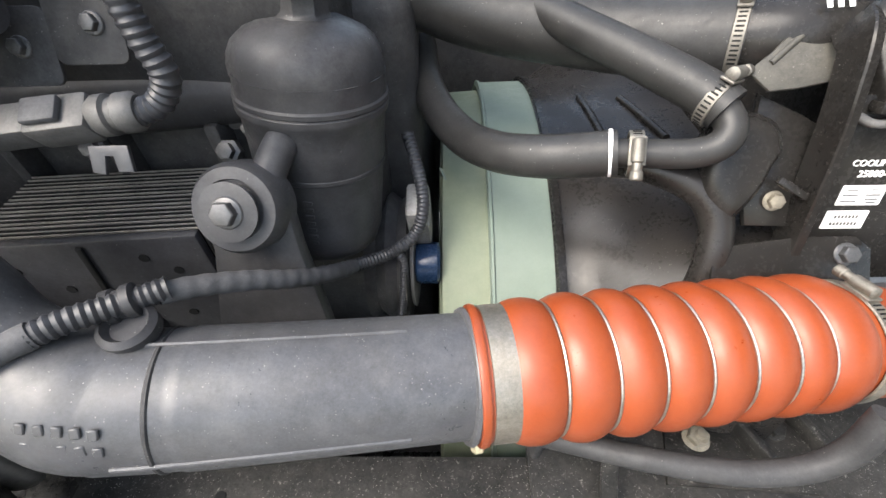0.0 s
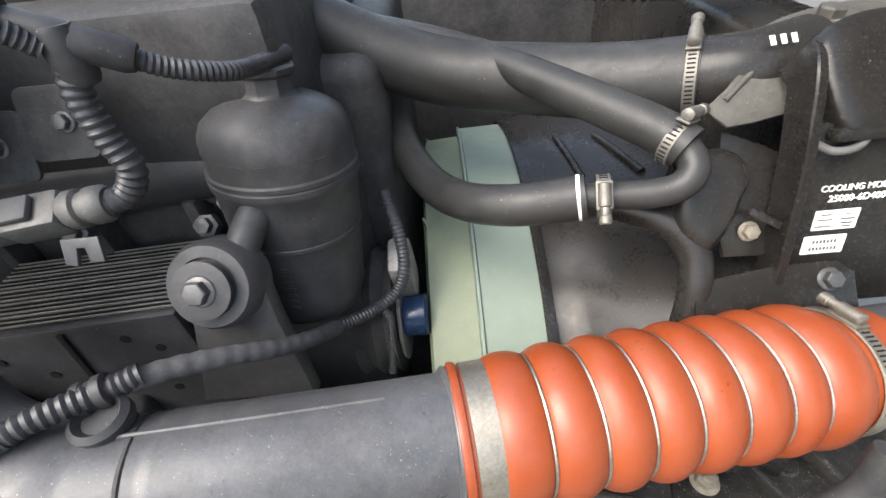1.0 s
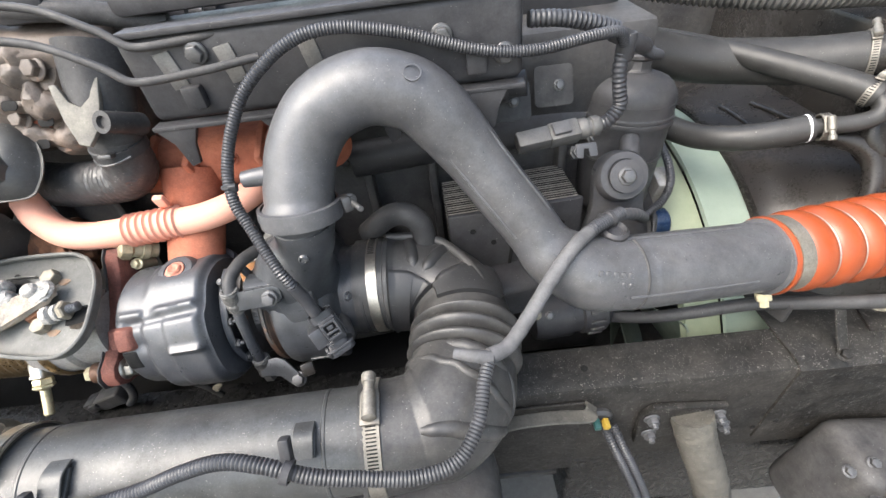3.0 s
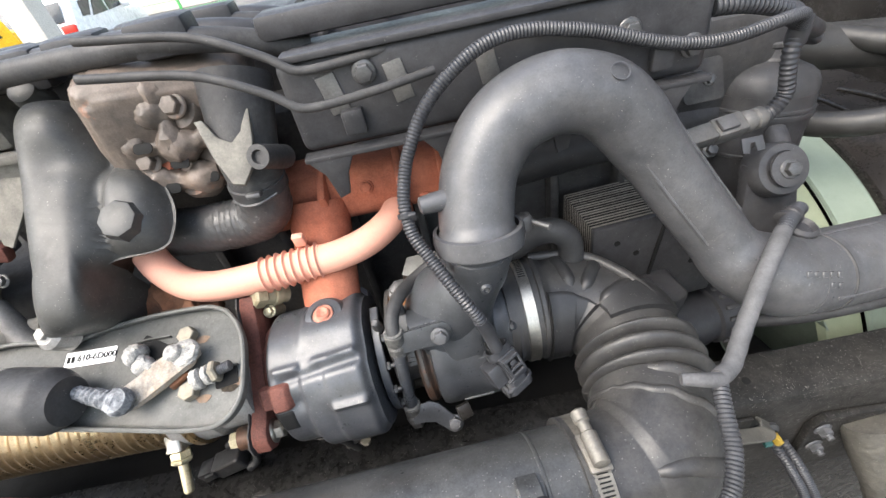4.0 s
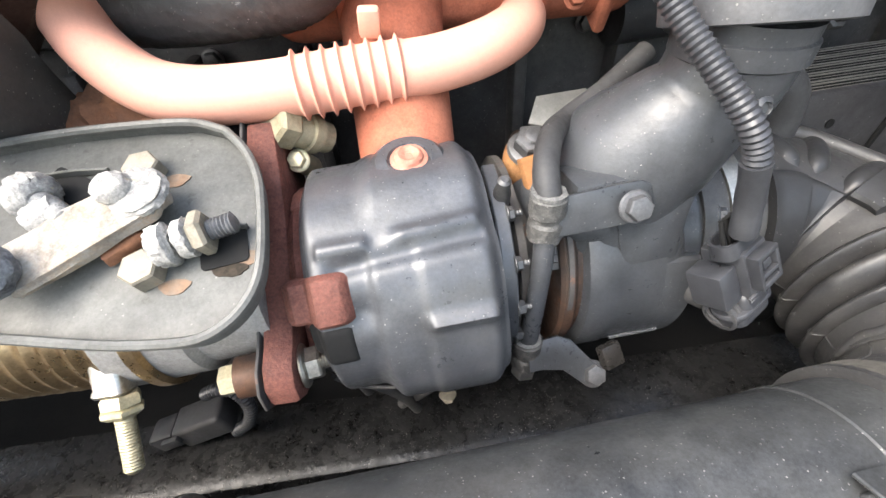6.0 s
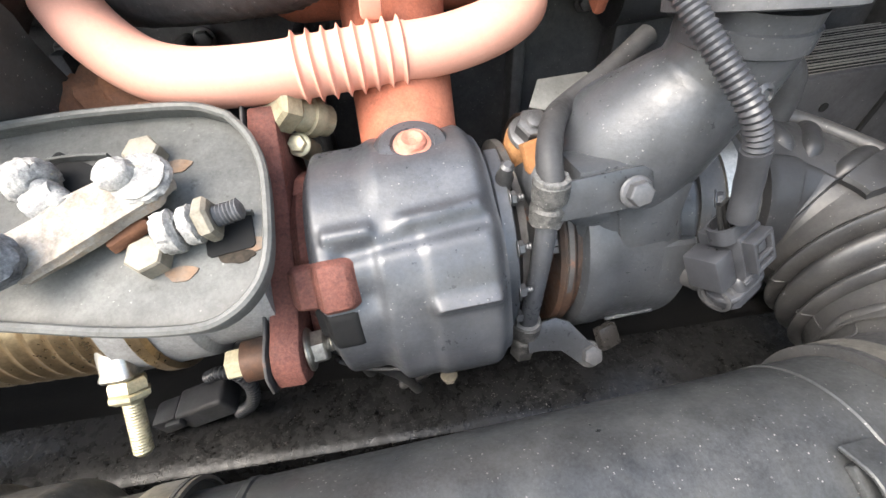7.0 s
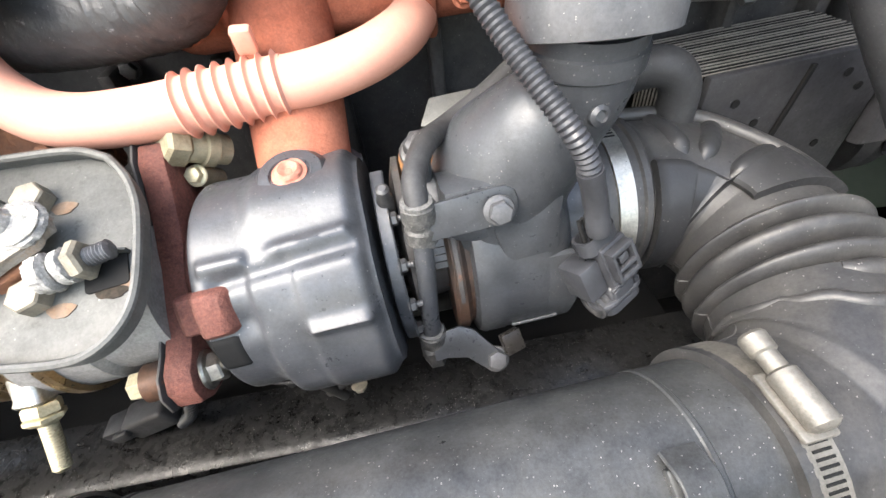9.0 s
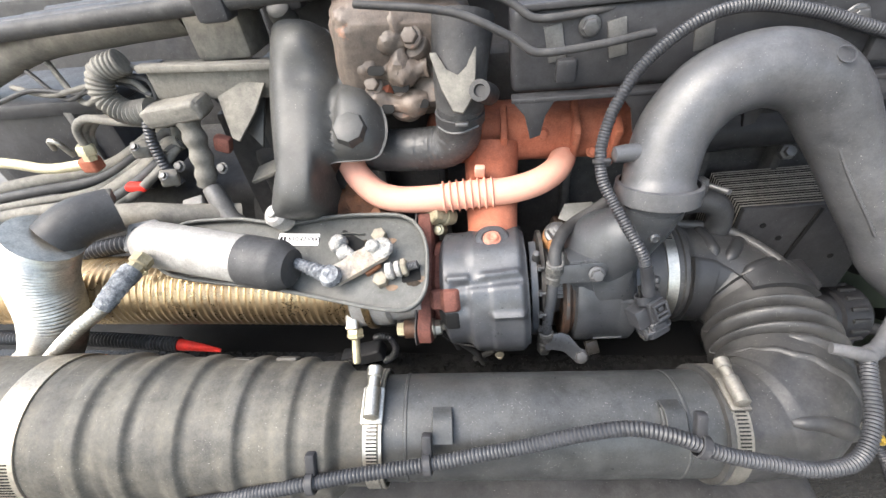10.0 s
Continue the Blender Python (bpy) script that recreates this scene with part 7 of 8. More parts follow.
part("lower_run", loom([(-0.425, 0.025, 1.176), (-0.436, -0.005, 1.168), (-0.448, -0.045, 1.152), (-0.475, -0.080, 1.138), (-0.52, -0.094, 1.140), (-0.575, -0.096, 1.155), (-0.625, -0.096, 1.172), (-0.67, -0.089, 1.190), (-0.715, -0.083, 1.195), (-0.765, -0.084, 1.181), (-0.82, -0.089, 1.160), (-0.88, -0.099, 1.153), (-0.945, -0.112, 1.150), (-1.03, -0.128, 1.150), (-1.12, -0.145, 1.143), (-1.22, -0.16, 1.128), (-1.36, -0.17, 1.09)], 0.0080, 0.0044, 14), M_LOOM, fw)
for p, d in (((-0.938, -0.1105, 1.150), (1, 0.15, 0.02)), ((-0.648, -0.093, 1.182), (1, -0.2, -0.35)), ((-1.07, -0.136, 1.148), (1, 0.18, 0.02))):
    clip = thing("conduit_clip", "black plastic clip holding the ribbed conduit", "clip", p, "conduit clips")
    part("band", Shape().lathe([(0.0112, -0.005), (0.0128, -0.004), (0.0128, 0.004), (0.0112, 0.005)], axis(p, d), 18, caps=False), M_PLASTIC, clip)
    part("tongue", Shape().box((0.012, 0.012, 0.034), axis(Vector(p) + Vector((0.0, 0.014, 0.012)), (0, 0.5, 0.8)), 0.003), M_PLASTIC, clip)

sc = thing("harness_plug", "tan-grey plastic harness plug on a thick conduit", "connector", (-0.27, 0.3, 1.29))
mh = axis((-0.275, 0.300, 1.318), (1, 0.12, 0.06), (0, -0.5, 0.85))
part("housing", Shape().box((0.030, 0.026, 0.046), mh, 0.004, 2), M_COOLER, sc)
part("housing", Shape().box((0.026, 0.024, 0.05), mh @ pose(0, 0, -0.046), 0.003), M_COOLER, sc)
part("latch", Shape().box((0.02, 0.006, 0.026), mh @ pose(0, 0.016, -0.006), 0.002), M_TAPE, sc)
part("collar", Shape().lathe([(0.013, 0), (0.0155, 0.004), (0.0155, 0.012), (0.0125, 0.014), (0.0125, 0.018), (0.015, 0.02), (0.015, 0.03), (0.012, 0.034)], mh @ pose(0, 0, 0.022), 20), M_COOLER, sc)
part("plug_foot", Shape().prism([(-0.012, 0.0), (0.018, 0.0), (0.02, -0.02), (0.008, -0.02), (0.006, -0.008), (0.0, -0.008), (-0.002, -0.022), (-0.012, -0.02)], 0.004, axis((-0.247, 0.289, 1.303), (0, -0.85, 0.52)), 0.001), M_LOOM, sc)
single("harness_conduit", loom([(-0.222, 0.3065, 1.3205), (-0.205, 0.310, 1.326), (-0.192, 0.312, 1.345), (-0.196, 0.313, 1.37), (-0.199, 0.316, 1.397), (-0.195, 0.320, 1.418)], 0.0098, 0.0066, 16), M_LOOM, "thick grey ribbed conduit above the plug", "cable")
tj = thing("conduit_tee", "dark plastic tee joint of the thick conduit", "connector", (-0.21, 0.32, 1.43))
part("tee", Shape().lathe([(0.0105, -0.018), (0.0125, -0.014), (0.0125, 0.014), (0.0105, 0.018)], axis((-0.193, 0.321, 1.424), (0.05, 0, 1)), 18).lathe([(0.0095, -0.035), (0.0115, -0.03), (0.0115, 0.03), (0.0095, 0.035)], axis((-0.188, 0.323, 1.431), (0.85, 0.25, -0.45)), 18), M_PLASTIC, tj)
part("ribbed_arm", loom([(-0.212, 0.314, 1.449), (-0.245, 0.307, 1.462), (-0.29, 0.302, 1.474), (-0.33, 0.300, 1.478)], 0.0100, 0.0066, 16), M_LOOM, tj)
part("ribbed_arm", loom([(-0.165, 0.332, 1.417), (-0.150, 0.343, 1.405), (-0.135, 0.354, 1.397), (-0.118, 0.375, 1.388), (-0.112, 0.405, 1.382), (-0.100, 0.46, 1.376)], 0.0072, 0.0046, 16), M_LOOM, tj)
for x, z, w in ((-0.345, 1.345, 0.07), (-0.275, 1.362, 0.06)):
    kb = thing("bracket_plate", "grey pressed bracket plate with a bolt", "bracket", (x, 0.37, z - 0.03), "bracket plates on the block")
    part("plate", Shape().prism(rounded(w, 0.06, 0.008, 3), 0.004, axis((x, 0.372, z), (0, -0.9, 0.4)), 0.001), M_IRON, kb)
    bolt(kb, (x + 0.008, 0.368, z + 0.002), (0, -0.9, 0.4), 0.012)
single("feed_pump", Shape().lathe([(0.02, 0), (0.024, 0.01), (0.024, 0.05), (0.018, 0.055), (0.018, 0.08)], axis((-0.40, 0.36, 1.375), (0.9, -0.2, 0.1)), 20), M_PLASTIC, "black pump body on the block", "pump")
for x, y, z in ((-0.22, 0.40, 1.225), (-0.36, 0.40, 1.23), (-0.19, 0.41, 1.245)):
    single("block_bolt", Shape().lathe([(0.014, 0), (0.013, 0.008), (0.009, 0.01), (0.009, 0.018), (0.006, 0.019)], axis((x, y, z), (0, -0.8, 0.6)), 6), M_BLACKBOLT, "black hexagon bolt on the engine block", "bolt", "block bolts")

# ---- rear corner: hoses, valves and brackets ----
rb = thing("rear_bracket", "dusty grey angled steel bracket frame", "bracket", (-1.32, 0.38, 1.2))
part("beam", Shape().box((0.24, 0.06, 0.05), pose(-1.31, 0.40, 1.43, 0, 3, 0), 0.006), M_DUSTY, rb)
part("beam_lip", Shape().box((0.24, 0.02, 0.012), pose(-1.31, 0.365, 1.462, 0, 3, 0), 0.003), M_DUSTY, rb)
part("leg", Shape().plate_strip([(-1.205, 0.385, 1.44), (-1.19, 0.38, 1.39), (-1.20, 0.375, 1.33), (-1.25, 0.375, 1.28), (-1.32, 0.38, 1.25)], 0.045, 0.008, (0, 1, 0.2)), M_DUSTY, rb)
part("head_box", Shape().box((0.10, 0.09, 0.09), pose(-1.30, 0.45, 1.50), 0.012), M_DUSTY, rb)
part("step_block", Shape().box((0.07, 0.07, 0.035), pose(-1.30, 0.44, 1.56), 0.006), M_DUSTY, rb)
part("gusset", Shape().prism([(-0.05, 0.04), (0.05, 0.04), (0.03, -0.05)], 0.006, axis((-1.29, 0.37, 1.37), (0, -0.9, 0.4)), 0.001), M_INTAKE, rb)
part("post", Shape().box((0.10, 0.10, 0.9), pose(-1.35, 0.5, 0.9), 0.01), M_IRON, rb)
gb = thing("gearbox", "black gearbox casing behind the engine", "gearbox", (-1.75, 0.72, 0.4))
part("casing", Shape().box((0.85, 0.5, 0.62), pose(-1.80, 0.78, 0.82), 0.05, 4), M_IRON, gb)
part("bell", Shape().lathe([(0.24, -0.08), (0.30, -0.06), (0.33, 0.06), (0.30, 0.08)], axis((-1.40, 0.76, 0.90), (1, 0, 0)), 40), M_IRON, gb)
part("stand", Shape().box((0.3, 0.3, 0.52), pose(-1.8, 0.78, 0.26), 0.02), M_IRON, gb)
bx = thing("battery_box", "black plastic battery box with a ribbed lid", "battery box", (-1.78, 0.5, 1.1))
part("box", Shape().box((0.34, 0.22, 0.20), pose(-1.80, 0.56, 1.28), 0.012), M_PLASTIC, bx)
part("lid", Shape().box((0.36, 0.24, 0.03), pose(-1.80, 0.56, 1.385), 0.008), M_PLASTIC, bx)
part("strap", Shape().box((0.02, 0.012, 0.2), pose(-1.70, 0.446, 1.28), 0.003), M_COOLER, bx)
part("hook", Shape().sweep([(-1.74, 0.43, 1.29), (-1.745, 0.42, 1.325), (-1.76, 0.42, 1.33), (-1.768, 0.425, 1.31)], 0.006, 10), M_STEEL, bx)
single("far_side_panel", Shape().box((3.0, 0.04, 0.98), pose(-0.95, 1.26, 0.90), 0.01), M_IRON, "black panel closing the far side of the bay", "panel")
single("rear_bulkhead", Shape().box((1.4, 0.06, 0.95), pose(-2.0, 0.95, 1.05), 0.02), M_IRON, "black bulkhead behind the gearbox", "panel")
single("cross_tube", Shape().sweep([(-1.95, 0.50, 1.43), (-1.70, 0.46, 1.50), (-1.50, 0.44, 1.52), (-1.36, 0.45, 1.525)], 0.033, 28), M_DUSTY, "grey dusty cross tube behind the engine", "pipe")
rv = thing("air_valve", "grey air valve with a ribbed elbow hose", "valve", (-1.42, 0.34, 1.3))
part("body", Shape().box((0.11, 0.05, 0.035), pose(-1.385, 0.345, 1.402, 0, -6, 0), 0.010, 3).roughen(0.002, 90, 3), M_DUSTY, rv)
part("stem", Shape().sweep([(-1.375, 0.345, 1.395), (-1.372, 0.335, 1.35), (-1.375, 0.325, 1.30), (-1.385, 0.32, 1.27)], lambda s, g: 0.019 - 0.002 * s + 0.002 * math.sin(g * 190), 20), M_DUSTY, rv)
part("ribbed_hose", loom([(-1.43, 0.345, 1.405), (-1.475, 0.345, 1.405), (-1.505, 0.35, 1.43), (-1.495, 0.36, 1.468), (-1.455, 0.37, 1.48)], 0.020, 0.008, 20), M_DUSTY, rv)
part("rusty_lug", Shape().box((0.03, 0.02, 0.03), pose(-1.335, 0.35, 1.335, 0, 20, 0), 0.006), M_RUST, rv, "rusty lug")
part("drop_hose", loom([(-1.44, 0.335, 1.395), (-1.445, 0.325, 1.36), (-1.44, 0.315, 1.31), (-1.425, 0.31, 1.28)], 0.009, 0.006, 14), M_LOOM, rv)
for k in range(3):
    bolt(rv, (-1.34 - 0.04 * k, 0.325, 1.30 + 0.004 * k), (0, -0.8, 0.6), 0.014, M_COOLER)
dp = thing("twin_brake_pipe", "pair of plated steel pipes ending in a brass union", "pipe", (-1.6, 0.36, 1.3))
for k in range(3):
    part("tube", Shape().sweep([(-1.42, 0.35 + 0.012 * k, 1.378 - 0.004 * k), (-1.52, 0.352 + 0.012 * k, 1.388 - 0.004 * k), (-1.575, 0.355 + 0.012 * k, 1.395 - 0.006 * k), (-1.612, 0.36 + 0.01 * k, 1.375 - 0.008 * k), (-1.620, 0.36 + 0.008 * k, 1.335)], 0.0075, 12), M_DUSTY, dp)
part("union", Shape().lathe([(0.014, 0), (0.016, 0.004), (0.016, 0.018), (0.012, 0.02), (0.012, 0.03)], axis((-1.62, 0.36, 1.345), (-0.1, -0.1, -1)), 6), M_BRASS, dp)
part("elbow_union", Shape().box((0.034, 0.028, 0.028), pose(-1.632, 0.36, 1.305), 0.006, 3), M_MANIFOLD, dp)
part("yellow_hose", Shape().sweep([(-1.645, 0.36, 1.305), (-1.72, 0.35, 1.305), (-1.80, 0.345, 1.325), (-1.92, 0.34, 1.33)], 0.010, 14), M_BRASS, dp, "dull yellow hose")
for k in range(6):
    single("rear_cable", Shape().sweep([(-2.05, 0.30 + 0.018 * k, 1.16 + 0.013 * k), (-1.85, 0.295 + 0.02 * k, 1.185 + 0.013 * k), (-1.68, 0.28 + 0.03 * k, 1.21 + 0.010 * k), (-1.54, 0.29 + 0.03 * k, 1.26 + 0.012 * k), (-1.46, 0.315 + 0.02 * k, 1.305 + 0.01 * k), (-1.42, 0.36, 1.34)], 0.008 + 0.003 * (k % 3), 12), (M_DUSTY, M_RUBBER, M_DUSTY)[k % 3], "dusty cable of the rear bundle", "cable", "cables of the rear bundle")
single("rear_hose", Shape().sweep([(-1.80, 0.20, 1.16), (-1.68, 0.215, 1.235), (-1.58, 0.23, 1.262), (-1.48, 0.245, 1.262), (-1.40, 0.26, 1.245), (-1.33, 0.30, 1.215)], 0.021, 24), M_DUSTY, "grey dusty rubber hose at the rear", "hose")
single("rear_conduit", loom([(-1.66, 0.18, 1.18), (-1.58, 0.195, 1.215), (-1.50, 0.21, 1.225), (-1.42, 0.23, 1.215)], 0.015, 0.008, 16), M_LOOM, "thick ribbed conduit beside the rear hose", "cable")
single("red_tape", Shape().box((0.036, 0.02, 0.014), pose(-1.505, 0.30, 1.285, 0, 10, 10), 0.005), M_REDP, "red plastic sleeve among the rear hoses", "sleeve")
single("linkage_rod", Shape().sweep([(-1.37, 0.31, 1.27), (-1.34, 0.28, 1.22), (-1.31, 0.26, 1.19), (-1.28, 0.25, 1.15)], lambda s, g: 0.016 + 0.012 * s, 18), M_COOLER, "dark tapered rod end at the rear", "rod")
single("blue_clip", Shape().box((0.035, 0.03, 0.02), pose(-1.40, 0.285, 1.25, 0, 0, 30), 0.004), M_ALU, "pale plastic clip among the rear hoses", "clip")
silver = thing("silver_heat_sleeve", "bright silver heat sleeve round a pipe", "sleeve", (-1.6, 0.1, 1.0))
part("sleeve", Shape().sweep([(-1.495, 0.108, 1.325), (-1.512, 0.102, 1.305), (-1.535, 0.09, 1.265), (-1.56, 0.075, 1.19), (-1.63, 0.06, 1.10), (-1.75, 0.05, 1.03)], lambda s, g: 0.047 - 0.006 * s + 0.0012 * math.cos(g * 2 * math.pi / 0.006), 32, 0.0015), M_STEEL, silver)
part("elbow_boot", Shape().sweep([(-1.498, 0.118, 1.310), (-1.475, 0.148, 1.322), (-1.445, 0.185, 1.315)], 0.035, 24), M_RUBBER, silver, "black rubber boot")
bl = thing("braided_line", "braided steel air line with shrink sleeves", "hose", (-1.5, 0.05, 1.1))
part("line", Shape().sweep([(-1.359, 0.090, 1.284), (-1.367, 0.060, 1.280), (-1.387, 0.030, 1.262), (-1.437, 0.010, 1.233), (-1.514, 0.000, 1.178), (-1.561, 0.000, 1.139), (-1.600, 0.002, 1.090), (-1.63, 0.01, 1.03)], lambda s, g: 0.0100 + 0.0006 * math.cos(g * 1500), 16, 0.0016), M_STEEL, bl)
part("shrink_sleeve", Shape().sweep([(-1.361, 0.080, 1.283), (-1.367, 0.060, 1.280), (-1.378, 0.042, 1.270), (-1.387, 0.030, 1.262)], lambda s, g: 0.0150 - 0.003 * s, 18).roughen(0.0014, 200, 1), M_RODCRUST, bl, "blue-grey shrink sleeve")
part("brass_union", Shape().lathe([(0.011, -0.012), (0.0145, -0.010), (0.0145, 0.004), (0.0115, 0.006), (0.0115, 0.014)], axis((-1.358, 0.094, 1.285), (-0.15, -0.95, -0.1)), 6), M_FITTING, bl, "dull brass union")
single("red_cable_sleeve", Shape().sweep([(-1.468, 0.138, 1.030), (-1.43, 0.139, 1.020), (-1.392, 0.140, 1.008)], lambda s, g: 0.011 * (1 - 0.75 * s) + 0.001, 14), M_REDP, "red tapered cable sleeve above the rail", "sleeve")
single("rail_conduit", loom([(-1.85, 0.13, 1.06), (-1.70, 0.135, 1.052), (-1.58, 0.137, 1.043), (-1.466, 0.138, 1.030)], 0.0135, 0.007, 16), M_LOOM, "black ribbed conduit lying along the rail", "cable")
pb = thing("cable_plug", "black cable plug with a latch under the exhaust flange", "connector", (-1.12, 0.17, 0.95))
part("housing", Shape().box((0.058, 0.034, 0.030), pose(-1.105, 0.165, 0.972, 0, -20, 0), 0.005, 3).box((0.030, 0.028, 0.024), pose(-1.148, 0.165, 0.957, 0, -20, 0), 0.004, 2), M_PLASTIC, pb)
part("latch", Shape().box((0.020, 0.006, 0.010), pose(-1.135, 0.146, 0.970, 0, -20, 0), 0.002), M_PLASTIC, pb)
single("small_conduit", loom([(-1.083, 0.160, 1.024), (-1.068, 0.157, 1.033), (-1.052, 0.154, 1.030), (-1.046, 0.151, 1.008), (-1.055, 0.150, 0.982), (-1.075, 0.152, 0.962)], 0.0062, 0.0042), M_LOOM, "small black ribbed conduit loop under the flange", "cable")
for k in range(4):
    single("lower_hose", Shape().sweep([(-1.7, 0.24 + 0.03 * k, 0.99 - 0.01 * k), (-1.2, 0.235 + 0.03 * k, 0.985), (-0.9, 0.24 + 0.03 * k, 0.975 + 0.006 * k), (-0.6, 0.26 + 0.02 * k, 0.97), (-0.42, 0.33, 0.96)], 0.012, 12), M_RUBBER, "black hose running along the rail inside", "hose", "hoses inside the rail")
sb = thing("side_step_edge", "grey painted tank edge below the intake pipe", "fuel tank", (-0.95, -0.17, 0.5))
part("tank", Shape().box((1.15, 0.36, 0.42), pose(-1.0, -0.14, 0.78), 0.05, 4), M_IRON, sb)
part("edge", Shape().sweep([(-1.55, -0.175, 0.985), (-1.0, -0.165, 0.99), (-0.46, -0.155, 0.992)], 0.012, 12), M_COOLER, sb)
part("leg", Shape().box((0.9, 0.2, 0.58), pose(-1.0, -0.14, 0.29), 0.02), M_IRON, sb)
single("far_rail", Shape().box((3.6, 0.09, 0.28), pose(-0.5, 1.05, 0.80), 0.008), M_IRON, "black chassis rail on the far side", "chassis rail")
ut = thing("undertray", "black plastic undertray below the engine, with a sheet for shade", "undertray", (-0.5, 0.62, 0.4))
part("floor", Shape().box((3.4, 0.9, 0.02), pose(-0.5, 0.62, 0.42), 0.004), M_IRON, ut)
# Added black sheet: stands for the deep shade between rail and engine.
part("shade_sheet", Shape().box((2.15, 0.25, 0.016), pose(-1.53, 0.318, 0.88), 0.004), M_PRINT_SHADE, ut)

# ---- what stands in the yard ----
M_CARWHITE = surface("car_white", (0.78, 0.78, 0.78), 0.25, dust=0.05, bump=0.0, coat=0.6)
M_GLASS = surface("car_glass", (0.03, 0.035, 0.04), 0.08, dust=0.04, bump=0.0)
M_MACHINE = surface("machine_yellow", (0.75, 0.42, 0.02), 0.4, dust=0.1)
M_FENCE = surface("fence_green", (0.10, 0.42, 0.12), 0.5, dust=0.1)
M_WALL = surface("yard_wall", (0.55, 0.52, 0.47), 0.85, dust=0.2, patch=0.7, grain=40)
M_LEAF = surface("hedge_leaf", (0.07, 0.12, 0.03), 0.6, second=(0.16, 0.2, 0.07), dust=0.1, patch=1.5, bump=0.0)


def parked_car(m):
    """A small white hatchback, its nose along y."""
    car = thing("parked_car", "white hatchback car parked in the yard", "car", m.translation)
    side = [(-2.1, 0.35), (-2.15, 0.75), (-2.05, 1.0), (-1.75, 1.45), (-0.6, 1.55), (0.15, 1.48), (0.95, 1.02), (1.75, 0.92), (2.1, 0.75), (2.12, 0.35)]
    turn = m @ Matrix(((0, 0, 1, -0.86), (1, 0, 0, 0), (0, 1, 0, 0), (0, 0, 0, 1)))
    part("body", Shape().prism(side, 1.72, turn, 0.09), M_CARWHITE, car)
    for x in (-0.869, 0.863):
        for o in ([(-1.15, 1.03), (-0.75, 1.42), (-0.35, 1.45), (-0.3, 1.03)], [(-0.22, 1.03), (-0.26, 1.45), (0.12, 1.4), (0.75, 1.05)], [(-1.62, 1.08), (-1.5, 1.36), (-0.9, 1.4), (-1.25, 1.06)]):
            part("side_window", Shape().prism(o, 0.006, m @ Matrix(((0, 0, 1, x), (1, 0, 0, 0), (0, 1, 0, 0), (0, 0, 0, 1))), 0), M_GLASS, car)
    part("rear_window", Shape().box((1.3, 0.01, 0.42), m @ pose(0, -1.93, 1.24, -32, 0, 0), 0.01), M_GLASS, car)
    for s in (-1, 1):
        part("tail_light", Shape().box((0.30, 0.10, 0.16), m @ pose(0.68 * s, -2.07, 0.92, -12, 0, 0), 0.03), M_REDP, car, "red tail light")
        part("mirror", Shape().box((0.2, 0.09, 0.13), m @ pose(0.98 * s, 0.55, 1.06), 0.03), M_CARWHITE, car)
        for y in (-1.35, 1.35):
            w = part("wheel", Shape().lathe([(0.2, -0.1), (0.30, -0.1), (0.32, -0.06), (0.32, 0.06), (0.30, 0.1), (0.2, 0.1)], m @ axis((0.78 * s, y, 0.32), (s, 0, 0)), 32), M_RUBBER, car)
            part("rim", Shape().lathe([(0.2, 0.08), (0.18, 0.09), (0.05, 0.06)], m @ axis((0.78 * s, y, 0.32), (s, 0, 0)), 20), M_ALU, w)
    return car


parked_car(pose(-8.62, 12.85, 0, 0, 0, 6))
lift = thing("yellow_machine", "yellow site machine with a steel side frame", "machine", (-7.6, 8.8, 0))
part("body", Shape().box((1.6, 0.9, 0.9), pose(-8.1, 8.9, 0.75), 0.08), M_MACHINE, lift)
part("side_frame", Shape().prism([(-0.5, -0.3), (0.4, -0.3), (0.25, 0.55), (-0.5, 0.55)], 0.08, axis((-7.5, 8.4, 1.2), (0.5, -0.85, 0)), 0.02), M_MACHINE, lift)
part("frame_gap", Shape().prism([(-0.02, -0.05), (0.2, -0.05), (0.12, 0.35), (-0.02, 0.35)], 0.02, axis((-7.46, 8.33, 1.2), (0.5, -0.85, 0)), 0.01), M_GLASS, lift)
for x in (-8.6, -7.6):
    part("wheel", Shape().lathe([(0.15, -0.15), (0.36, -0.14), (0.4, 0.0), (0.36, 0.14), (0.15, 0.15)], axis((x, 8.5, 0.4), (0, 1, 0)), 28), M_RUBBER, lift)
single("concrete_post", Shape().box((0.42, 0.42, 3.2), pose(-6.45, 8.1, 1.6), 0.03), M_WALL, "pale concrete post in the yard", "post")
fence = thing("mesh_fence", "green steel mesh fence along the yard", "fence", (-4, 15, 0))
for i in range(14):
    part("post", Shape().box((0.07, 0.07, 2.0), pose(-16 + i * 1.5, 15.0, 1.0), 0.01), M_FENCE, fence)
for k in range(7):
    part("wire", Shape().box((20, 0.012, 0.012), pose(-6.2, 15.0, 0.3 + k * 0.26), 0), M_FENCE, fence)
single("boundary_wall", Shape().box((60, 0.25, 2.2), pose(-6, 24, 1.1), 0.02), M_WALL, "pale rendered wall at the yard end", "wall", kind="structure")
rng = random.Random(4)
tree_shape = Shape()
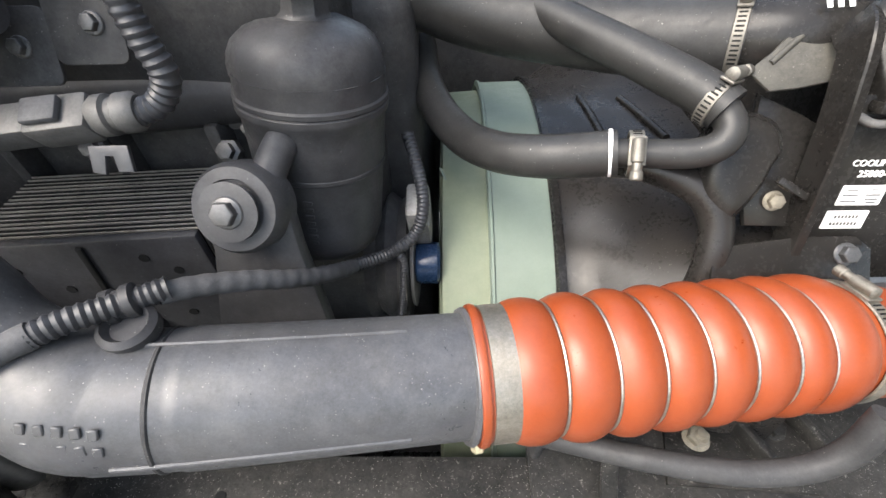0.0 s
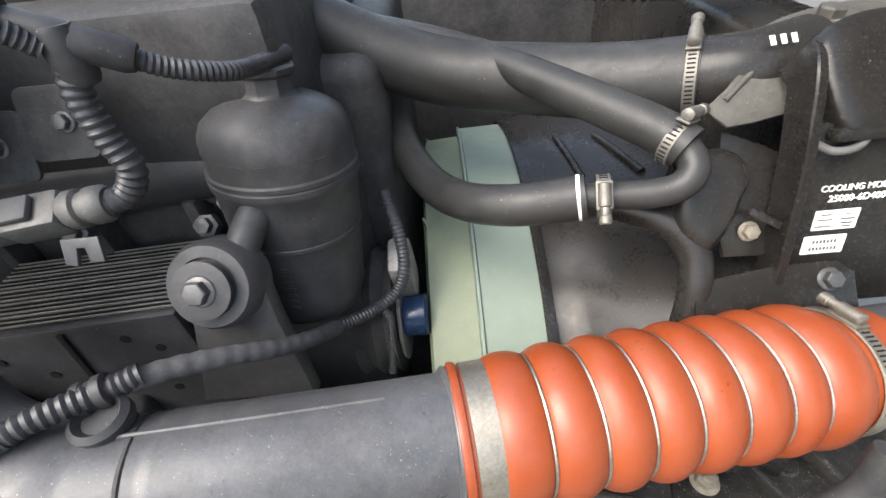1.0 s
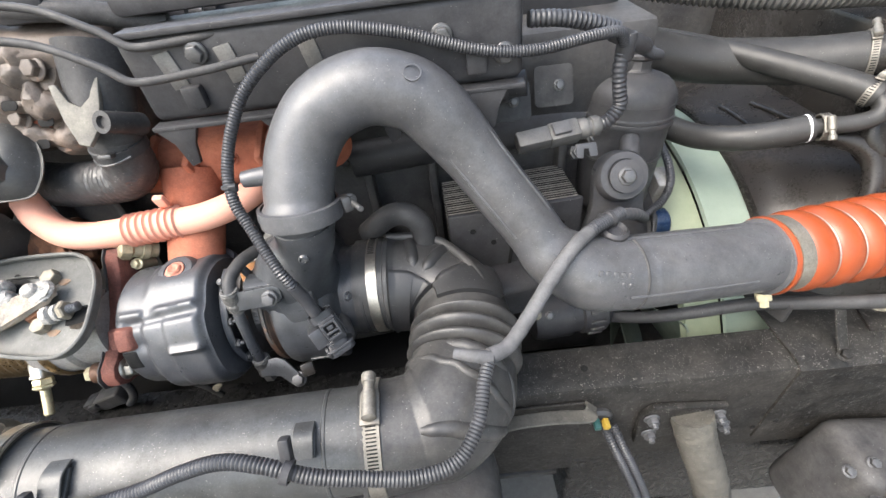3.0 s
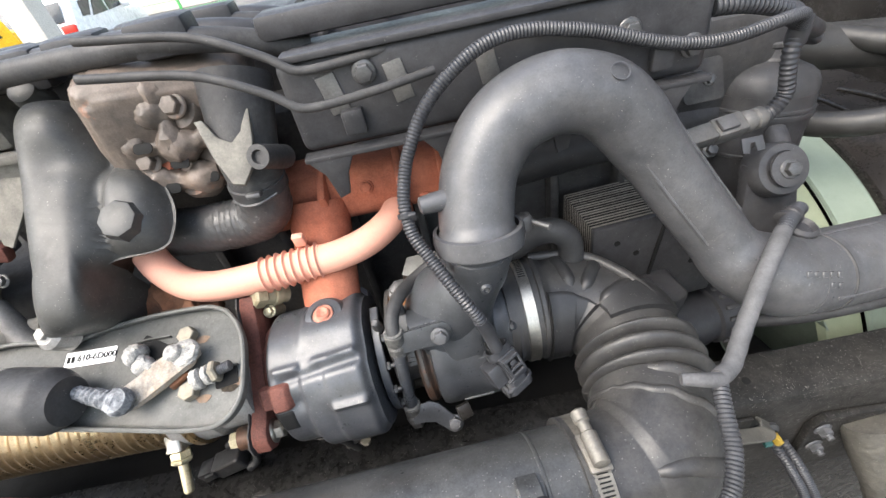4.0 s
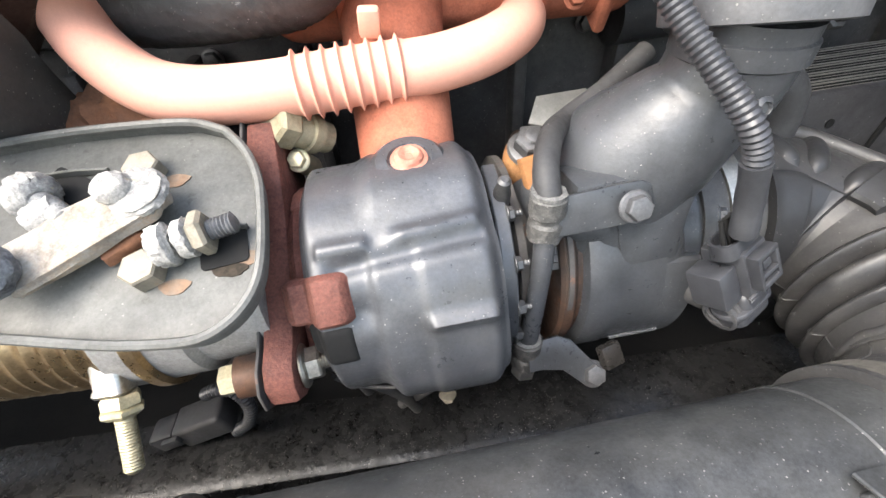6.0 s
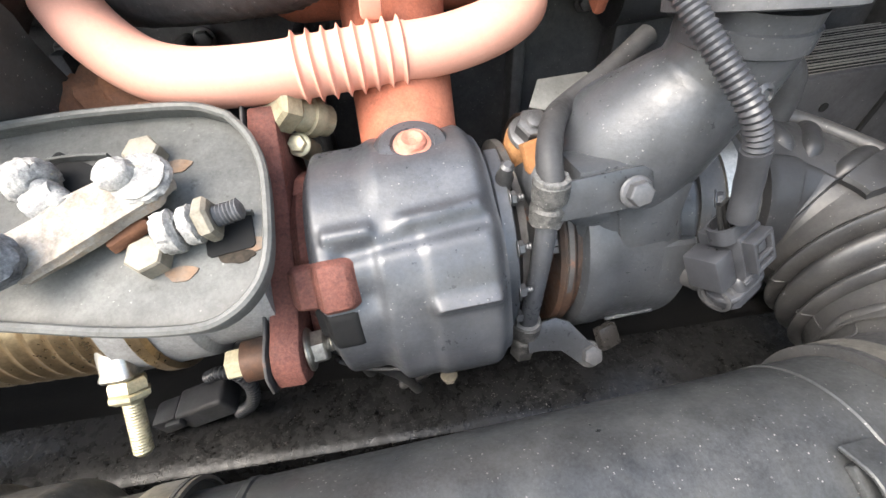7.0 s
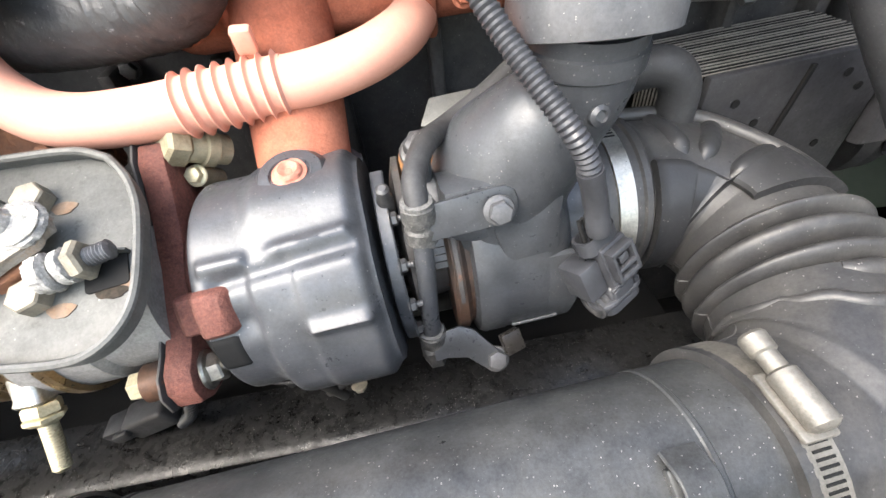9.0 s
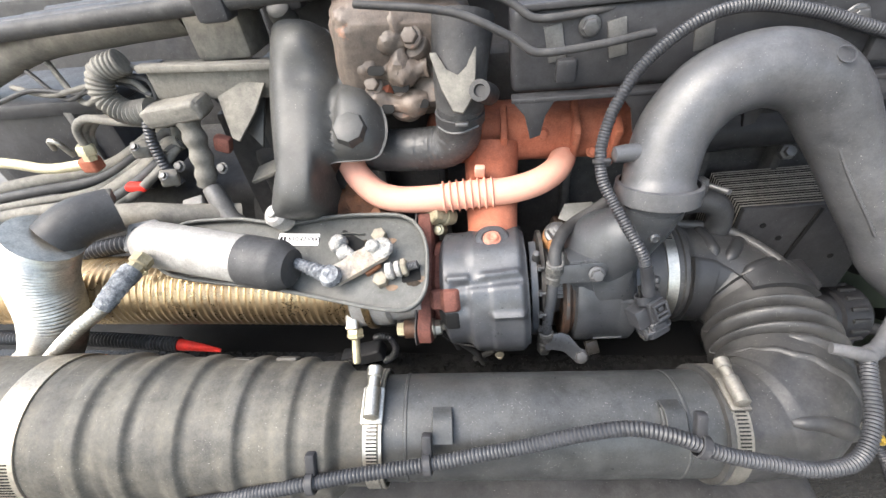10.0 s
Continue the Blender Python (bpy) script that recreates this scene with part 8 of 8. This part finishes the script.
for i in range(2600):
    x, y, z = -30 + 60 * rng.random(), 26.5 + 2.5 * rng.random(), 0.6 + 4.2 * rng.random() ** 1.3
    z = min(z, 2.6 + 1.4 * noise.noise(Vector((x * 0.25, 0, 0))) + 1.2)
    mm = pose(x, y, z, 360 * rng.random(), 360 * rng.random(), 0)
    w = 0.25 + 0.3 * rng.random()
    tree_shape.add([mm @ Vector(p) for p in ((-w, 0, 0), (0, -w * 0.5, 0.05), (w, 0, 0), (0, w * 0.5, -0.05))], [(0, 1, 2, 3)])
single("far_hedge", tree_shape, M_LEAF, "uneven green hedge beyond the boundary wall", "hedge", kind="stuff")

# ---- small lines and clips of the rear corner ----
for k in range(4):
    a = 0.03 * k
    single("thin_cable", Shape().sweep([(-1.78 + a, 0.40 + 0.02 * k, 1.42 + 0.02 * k), (-1.68 + a, 0.39, 1.44 - 0.01 * k), (-1.58 + a, 0.385, 1.43 + 0.012 * k), (-1.50 + a, 0.38, 1.445), (-1.44, 0.375, 1.42 - 0.012 * k)], 0.0042 + 0.001 * (k % 2), 10), (M_RUBBER, M_DUSTY)[k % 2], "thin dusty cable of the rear corner", "cable", "thin cables of the rear corner")
for x, y, z in ((-1.475, 0.325, 1.345), (-1.43, 0.30, 1.30), (-1.55, 0.27, 1.285)):
    jc = thing("junction_clip", "dusty plastic clip holding the rear cables", "clip", (x, y, z), "rear cable clips")
    part("block", Shape().box((0.030, 0.022, 0.026), pose(x, y, z, 15, 10, 30), 0.005, 2).roughen(0.0012, 150, 2), M_DUSTY, jc)
    bolt(jc, (x + 0.002, y - 0.011, z + 0.010), (0, -0.6, 0.8), 0.010, M_BLACKBOLT)
gs = thing("gusset_plate", "bent dusty steel gusset beside the bracket frame", "bracket", (-1.26, 0.36, 1.33))
part("plate", Shape().prism([(-0.06, 0.05), (0.05, 0.045), (0.03, 0.0), (-0.005, -0.05), (-0.02, -0.045)], 0.004, axis((-1.275, 0.352, 1.39), (-0.2, -0.85, 0.5)), 0.001), M_DUSTY, gs)
